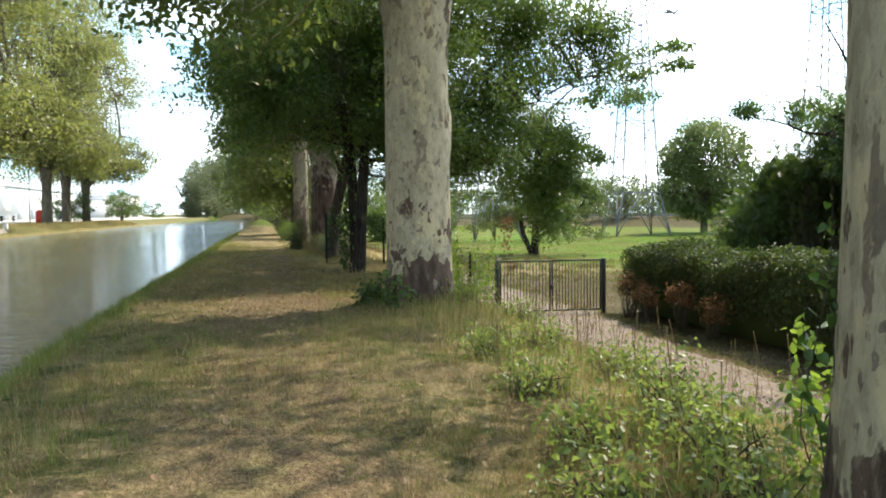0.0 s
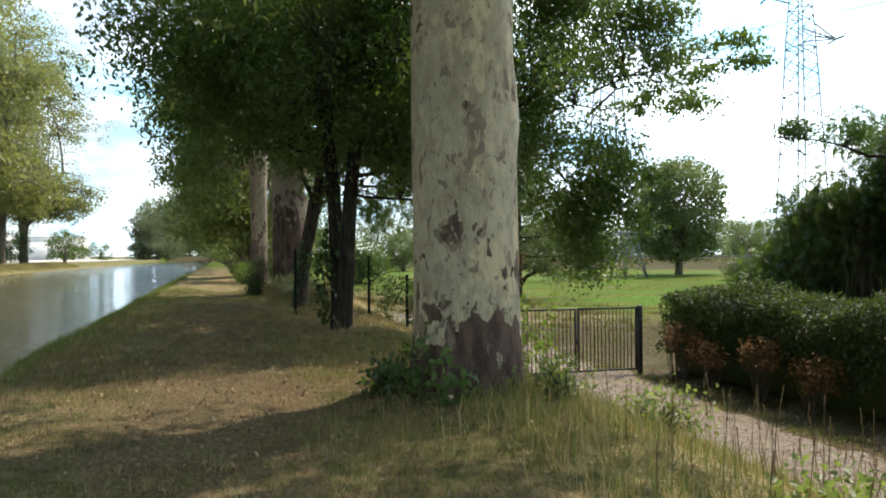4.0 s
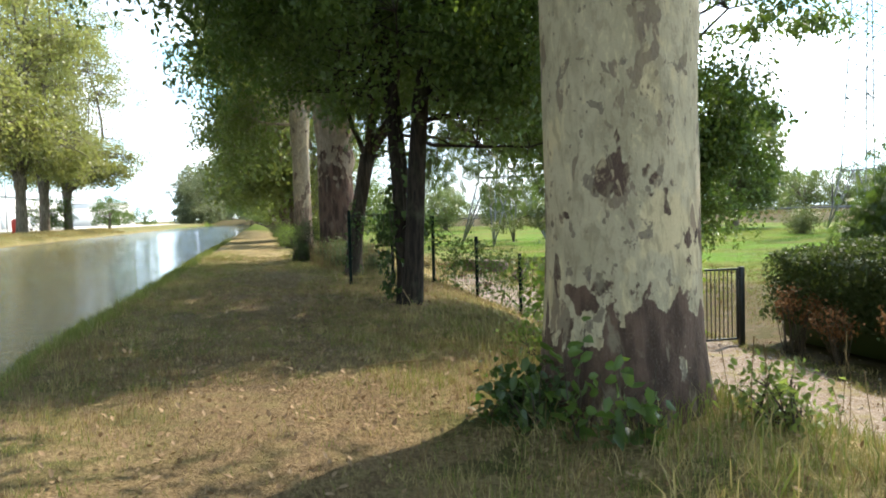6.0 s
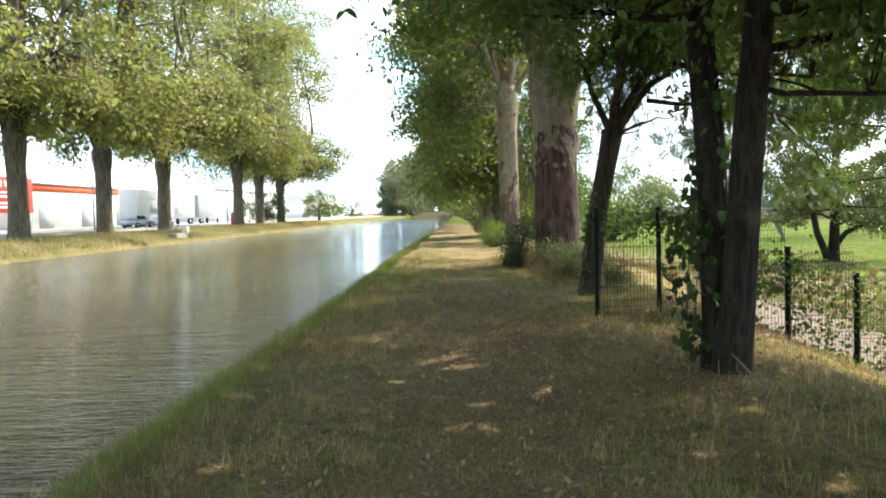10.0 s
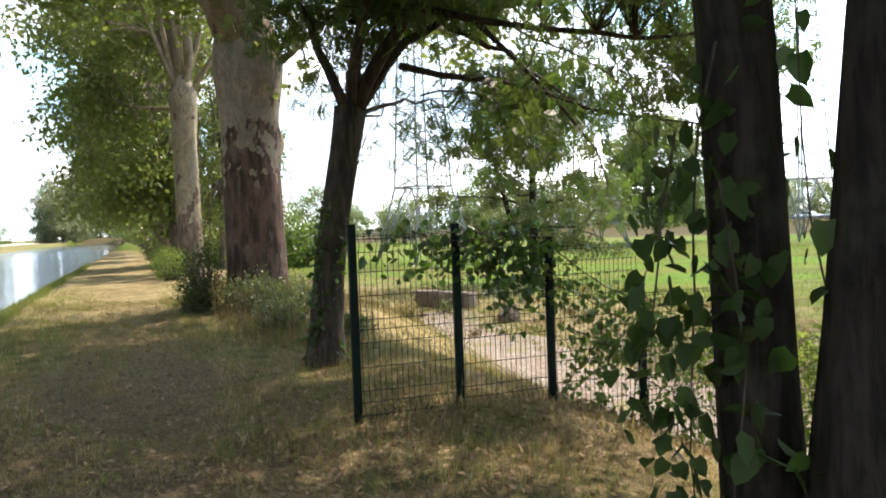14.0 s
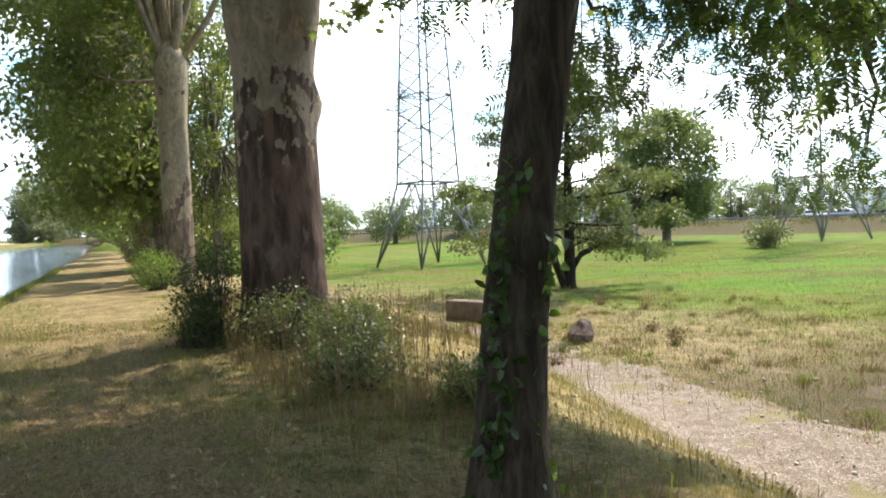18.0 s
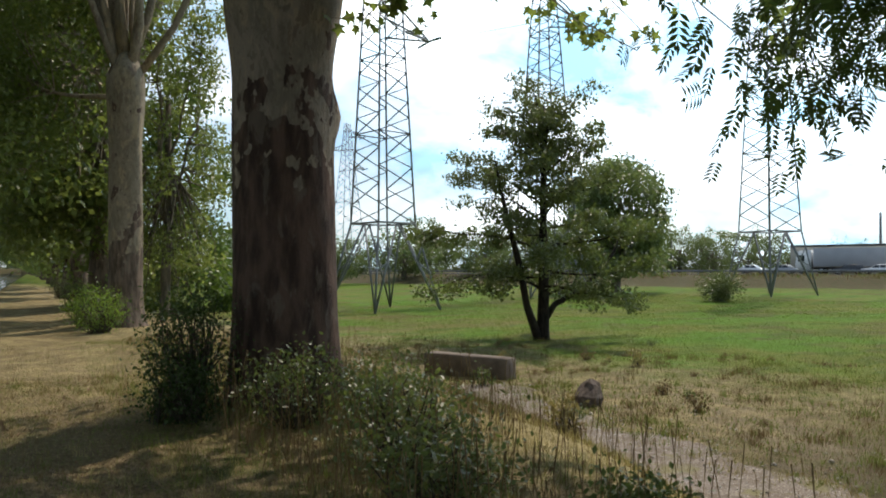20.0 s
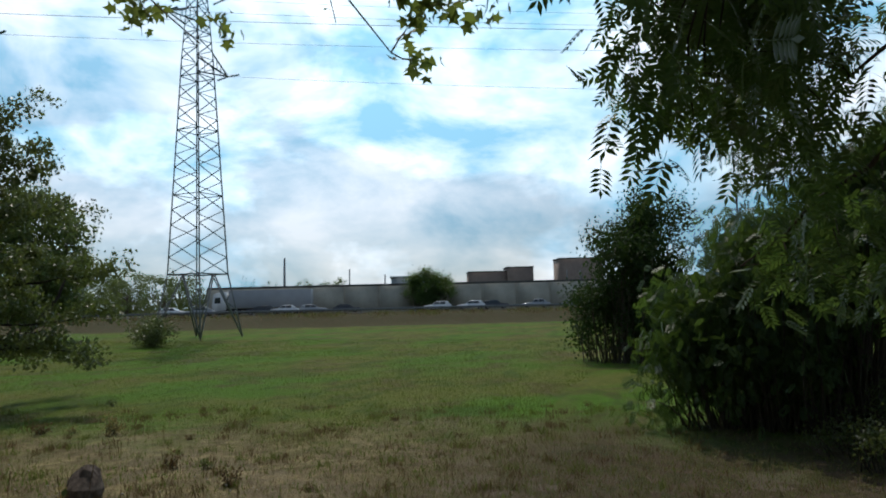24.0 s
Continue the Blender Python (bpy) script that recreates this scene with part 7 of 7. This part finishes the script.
def lorry(place, cab, box, label, bars=None):
    ob = thing("lorry", label, "lorry", place)
    part("cab", hull([(5.9, 0.6), (8.0, 0.6), (8.1, 1.6), (7.8, 3.4), (7.3, 3.7), (5.9, 3.8)], 1.22, 0.0, 9).mesh("cab", M[cab]), ob)
    part("windscreen", Geo().add([(8.09, -1.1, 1.9), (8.09, 1.1, 1.9), (7.86, 1.1, 3.1), (7.86, -1.1, 3.1)], [(0, 1, 2, 3)]).mesh("windscreen", M["glass"]), ob).location.x = 0.03
    for sign in (-1, 1):
        part("cab_window", Geo().add([(6.7, sign * 1.235, 1.95), (7.7, sign * 1.235, 1.95), (7.55, sign * 1.235, 2.9), (6.7, sign * 1.235, 2.9)], [(0, 1, 2, 3)]).mesh("cab_window", M["glass"]), ob)
    part("chassis", Geo().box((-8, -0.6, 0.75), (7, 0.6, 1.05)).mesh("chassis", M["dark"]), ob)
    trailer = part("trailer", Geo().box((-8, -1.27, 1.15), (5.4, 1.27, 4.0), None, 0.04).mesh("trailer", M[box]), ob)
    if bars:
        for x, w, z, hh in bars:
            part("lettering_bar", Geo().box((x, -1.295, z), (x + w, -1.272, z + hh)).mesh("lettering_bar", M["greyclad"]), trailer, "grey lettering drawn as bars")
    for x in (-6.5, -5.2, -3.9, 4.3, 7.1):
        for y in (-1.05, 1.05):
            wheel(ob, x, y, 0.5, 0.3)
    return ob


for s, n, paint, label, estate, back in ((-24.5, 3.0, "cardark", "dark estate car on the road", True, True), (-20.6, 3.0, "carwhite", "white car on the road", False, True), (-16.5, 5.5, "carsilver", "silver car on the road", True, False), (-11.3, 8.5, "cardark", "dark car on the road", False, False),
                                         (-38.9, 5.5, "carwhite", "white car on the road", False, False), (-33.9, 3.0, "carsilver", "silver car on the road", False, True), (3.5, 1.0, "carwhite", "white estate car on the road", True, True), (8.9, 3.0, "carwhite", "white car on the road", True, True),
                                         (13.1, 6.5, "cardark", "dark car on the road", True, False), (19.3, 3.0, "carsilver", "silver car on the road", False, True), (25.5, 3.0, "cardark", "dark car on the road", True, True), (34.1, 5.5, "cardark", "dark car on the road", True, False), (44.1, 3.0, "carwhite", "white car on the road", False, True), (82.1, 2.2, "carwhite", "white car on the road", False, True)):
    car(road_pose(s, n, 0.02, back), paint, label, estate)
lorry(road_pose(-25, 8.5, 0.02, True), "carwhite", "trailer", "articulated lorry with white cab and silver-grey trailer", [(-4.5 + 0.95 * i, 0.7, 2.3, 0.75) for i in range(9)])

# poles and blocks behind the wall
for s, h in ((31, 5.5), (-60, 6.0)):
    p = road_at(s, 22, -0.5)
    ob = thing("pole", "dark thin pole behind the noise wall", "pole", pose(*p), "poles behind the wall")
    part("shaft", Geo().tube([(0, 0, 0), (0, 0, h + 1)], [0.16, 0.12], 8).mesh("shaft", M["wall_cap"]), ob)


def block(name, label, place, size, mat, storeys, bays, cat="building", roof="wall_cap"):
    """A building with its rows of windows."""
    w, d, h = size
    ob = thing(name, label, cat, place, "far buildings")
    wall_ = part("wall", Geo().box((-w / 2, -d / 2, -1.0), (w / 2, d / 2, h)).mesh("wall", M[mat]), ob)
    part("roof", Geo().box((-w / 2 - 0.2, -d / 2 - 0.2, h), (w / 2 + 0.2, d / 2 + 0.2, h + 0.4)).mesh("roof", M[roof]), ob)
    win = Geo().box((-0.6, -0.04, 0), (0.6, 0.06, 1.3)).mesh("window", M["glass"])
    for f in range(storeys):
        for b in range(bays):
            part("window", win, wall_, place=pose(-w / 2 + (b + 0.5) * w / bays, -d / 2 - 0.02, 1.0 + f * (h - 0.6) / storeys))
    return ob


face = math.degrees(math.atan2(ROAD_A[1], ROAD_A[0])) + 180
for x, y, w, h, st, bays in ((264, 109, 14, 11.2, 4, 5), (267, 98.5, 9, 12.5, 4, 3), (271, 78.0, 15, 15.0, 5, 5)):
    block("apartment_block", "distant flat-roofed block with rows of windows", pose(x, y, 0.5, 0, 0, face), (w, 12, h), "brick" if h > 11 else "concrete", st, bays)
for n, (s, d, h) in enumerate(((-35.0, 40, 8.4), (-33.4, 40, 8.2), (-33.3, 60, 7.0), (-25.3, 60, 7.6), (-19.8, 60, 7.5), (-17.0, 60, 7.8))):
    p = road_at(s, d)
    round_tree(p[0], p[1], h, 1.5 if n < 2 else 5.4, 620 + n, "dark tree behind the noise wall", "leaf_far", "far_tree", 60, "far trees", 0.05)

block("hall", "low pale hall behind the noise wall", pose(*road_at(-0.5, 40), 0, 0, face), (8.4, 10, 6.3), "greyclad", 2, 4, roof="greyclad")

# poles of a catch net behind the noise wall
for s, h in ((-23.1, 9.8), (-11.6, 7.6), (-5.3, 6.5), (27.4, 6.6), (29.8, 6.5)):
    p = road_at(s, 18)
    tagged(new("net_pole", Geo().tube([(0, 0, -1), (0, 0, h * 0.5), (0.1, 0, h)], [0.27, 0.22, 0.16] if h > 9 else [0.15, 0.13, 0.10], 8).mesh("net_pole", M["cable"], True)), "thin dark pole of a catch net behind the wall", "pole", "net poles").matrix_basis = pose(*p)

# ---- far bank: yard and buildings ----
def store(x0, x1, y0, y1, h, label, trim=True):
    ob = thing("warehouse", label, "building", pose(0, 0, 0.7))
    wall_ = part("wall", Geo().box((x0, y0, -0.6), (x1, y1, h)).mesh("wall", M["white"]), ob)
    part("roof", Geo().box((x0 - 0.3, y0 - 0.3, h), (x1 + 0.3, y1 + 0.3, h + 0.25)).mesh("roof", M["greyclad"]), ob)
    if trim:
        part("fascia", Geo().box((x0 - 0.25, y0 - 0.25, h - 0.9), (x1 + 0.12, y1 + 0.25, h - 0.02)).mesh("fascia", M["orange"]), ob, "orange-red fascia board")
    door = Geo().box((-0.06, -1.9, 0), (0.06, 1.9, 3.4)).mesh("door", M["greyclad"])
    for y in np.arange(y0 + 8, y1 - 6, 12.0):
        part("door", door, wall_, place=pose(x1 + 0.04, y, 0.06))
    return ob


store(-82, -58, 113, 152, 6.2, "long white warehouse with an orange-red fascia")
store(-86, -60, 205, 272, 8.0, "long white warehouse behind the yard", False)
store(-84, -62, 335, 388, 7.0, "white flat-roofed building by the canal", False)
store(-86, -62, 400, 424, 10.5, "grey-white tall shed by the canal", False)
# red billboard
ob = thing("billboard", "red billboard with white lettering on the warehouse corner", "sign", pose(-55, 108.0, 0.72, 0, 0, 90))
part("panel", Geo().box((-4.2, -0.12, 2.2), (4.2, 0.12, 6.6), None, 0.03).mesh("panel", M["red"]), ob)
for x, w, z, hh in ((-3.0, 0.5, 5.3, 0.75), (-2.0, 0.5, 5.3, 0.75), (-0.8, 0.5, 5.3, 0.75), (0.3, 0.5, 5.3, 0.75), (-3.4, 5.8, 4.5, 0.28), (-3.4, 6.2, 4.0, 0.28), (-3.4, 3.0, 3.2, 0.3), (-3.4, 3.0, 2.7, 0.3)):
    part("lettering_bar", Geo().box((x, -0.15, z), (x + w, -0.121, z + hh)).mesh("lettering_bar", M["white"]), ob, "white lettering drawn as bars")
for x in (-3.6, 3.6):
    part("post", Geo().box((x - 0.12, -0.1, -0.1), (x + 0.12, 0.1, 2.2)).mesh("post", M["greyclad"]), ob)
# parked trailers and vans
for n, (y, x, mat, label) in enumerate(((137, -46, "greyclad", "grey parked box trailer"), (152, -46, "greyclad", "grey parked box trailer"), (122, -44, "white", "white parked box trailer"))):
    ob = thing("box_trailer", label, "trailer", pose(x, y, 0.74, 0, 0, 90), "parked trailers")
    part("box", Geo().box((-6.5, -1.25, 1.1), (6.5, 1.25, 5.0), None, 0.04).mesh("box", M[mat]), ob)
    part("sign_panel", Geo().box((-2.2, -1.29, 1.8), (2.0, -1.26, 3.9)).mesh("sign_panel", M["white"]), ob, "white panel on the side")
    for xx in (-5.0, -3.8, 4.6):
        for yy in (-1.0, 1.0):
            wheel(ob, xx, yy, 0.5, 0.3)
for n, (y, x) in enumerate(((104, -38), (110, -37.5), (146, -37), (158, -37))):
    car(pose(x, y, 0.75, 0, 0, 80 + 10 * n), ("carsilver", "carwhite", "carwhite", "cardark")[n], ("silver", "white", "white", "dark")[n] + " car parked in the far yard", n % 2 == 0, "cars parked in the yard")
for n, y in enumerate((62, 86, 104, 128, 152)):
    ob = thing("yard_lamp_post", "thin grey lamp post in the far yard", "lamp post", pose(-34.5, y, 0.70), "yard lamp posts")
    part("shaft", Geo().tube([(0, 0, -0.1), (0, 0, 7.5)], [0.08, 0.05], 8).mesh("shaft", M["steel"]), ob)
    part("arm", Geo().tube([(0, 0, 7.4), (0.5, 0, 7.7), (1.2, 0, 7.75)], [0.04, 0.035, 0.03], 6).mesh("arm", M["steel"]), ob)
    part("lamp_head", Geo().box((1.0, -0.14, 7.66), (1.6, 0.14, 7.78), None, 0.03).mesh("lamp_head", M["greyclad"]), ob)
ob = thing("red_bollard", "red hydrant post on the far bank", "post", pose(-30.5, 118.0, 0.70))
part("body", Geo().tube([(0, 0, -0.1), (0, 0, 1.5), (0, 0, 1.75)], [0.55, 0.55, 0.3], 10).mesh("body", M["red"], True), ob)
# outfall by the water
ob = thing("outfall", "weathered concrete outfall at the far water's edge", "outfall", pose(-23.2, 77.0, -0.1))
part("wall", Geo().box((-0.5, -1.2, -0.6), (0.3, 1.2, 0.55), None, 0.05).mesh("wall", M["concrete"]), ob)
part("post", Geo().box((0.1, 0.7, 0.5), (0.45, 1.1, 1.1), None, 0.04).mesh("post", M["white"]), ob, "white marker post")
# small trees on the far bank
round_tree(-30, 178, 6.5, 8, 641, "small dark tree on the far bank", "leaf_dark", "bank_tree", 80, "", 0.1)
round_tree(-30, 131, 5.0, 7, 640, "dark bushy tree on the far bank", "leaf_dark", "bank_tree", 90, "", 0.05)
round_tree(-40, 300, 7, 10, 642, "low round tree by the canal", "leaf_dark", "bank_tree", 60, "", 0.05)
round_tree(-52, 320, 7, 12, 643, "low round tree by the canal", "leaf_dark", "bank_tree", 60, "", 0.05)
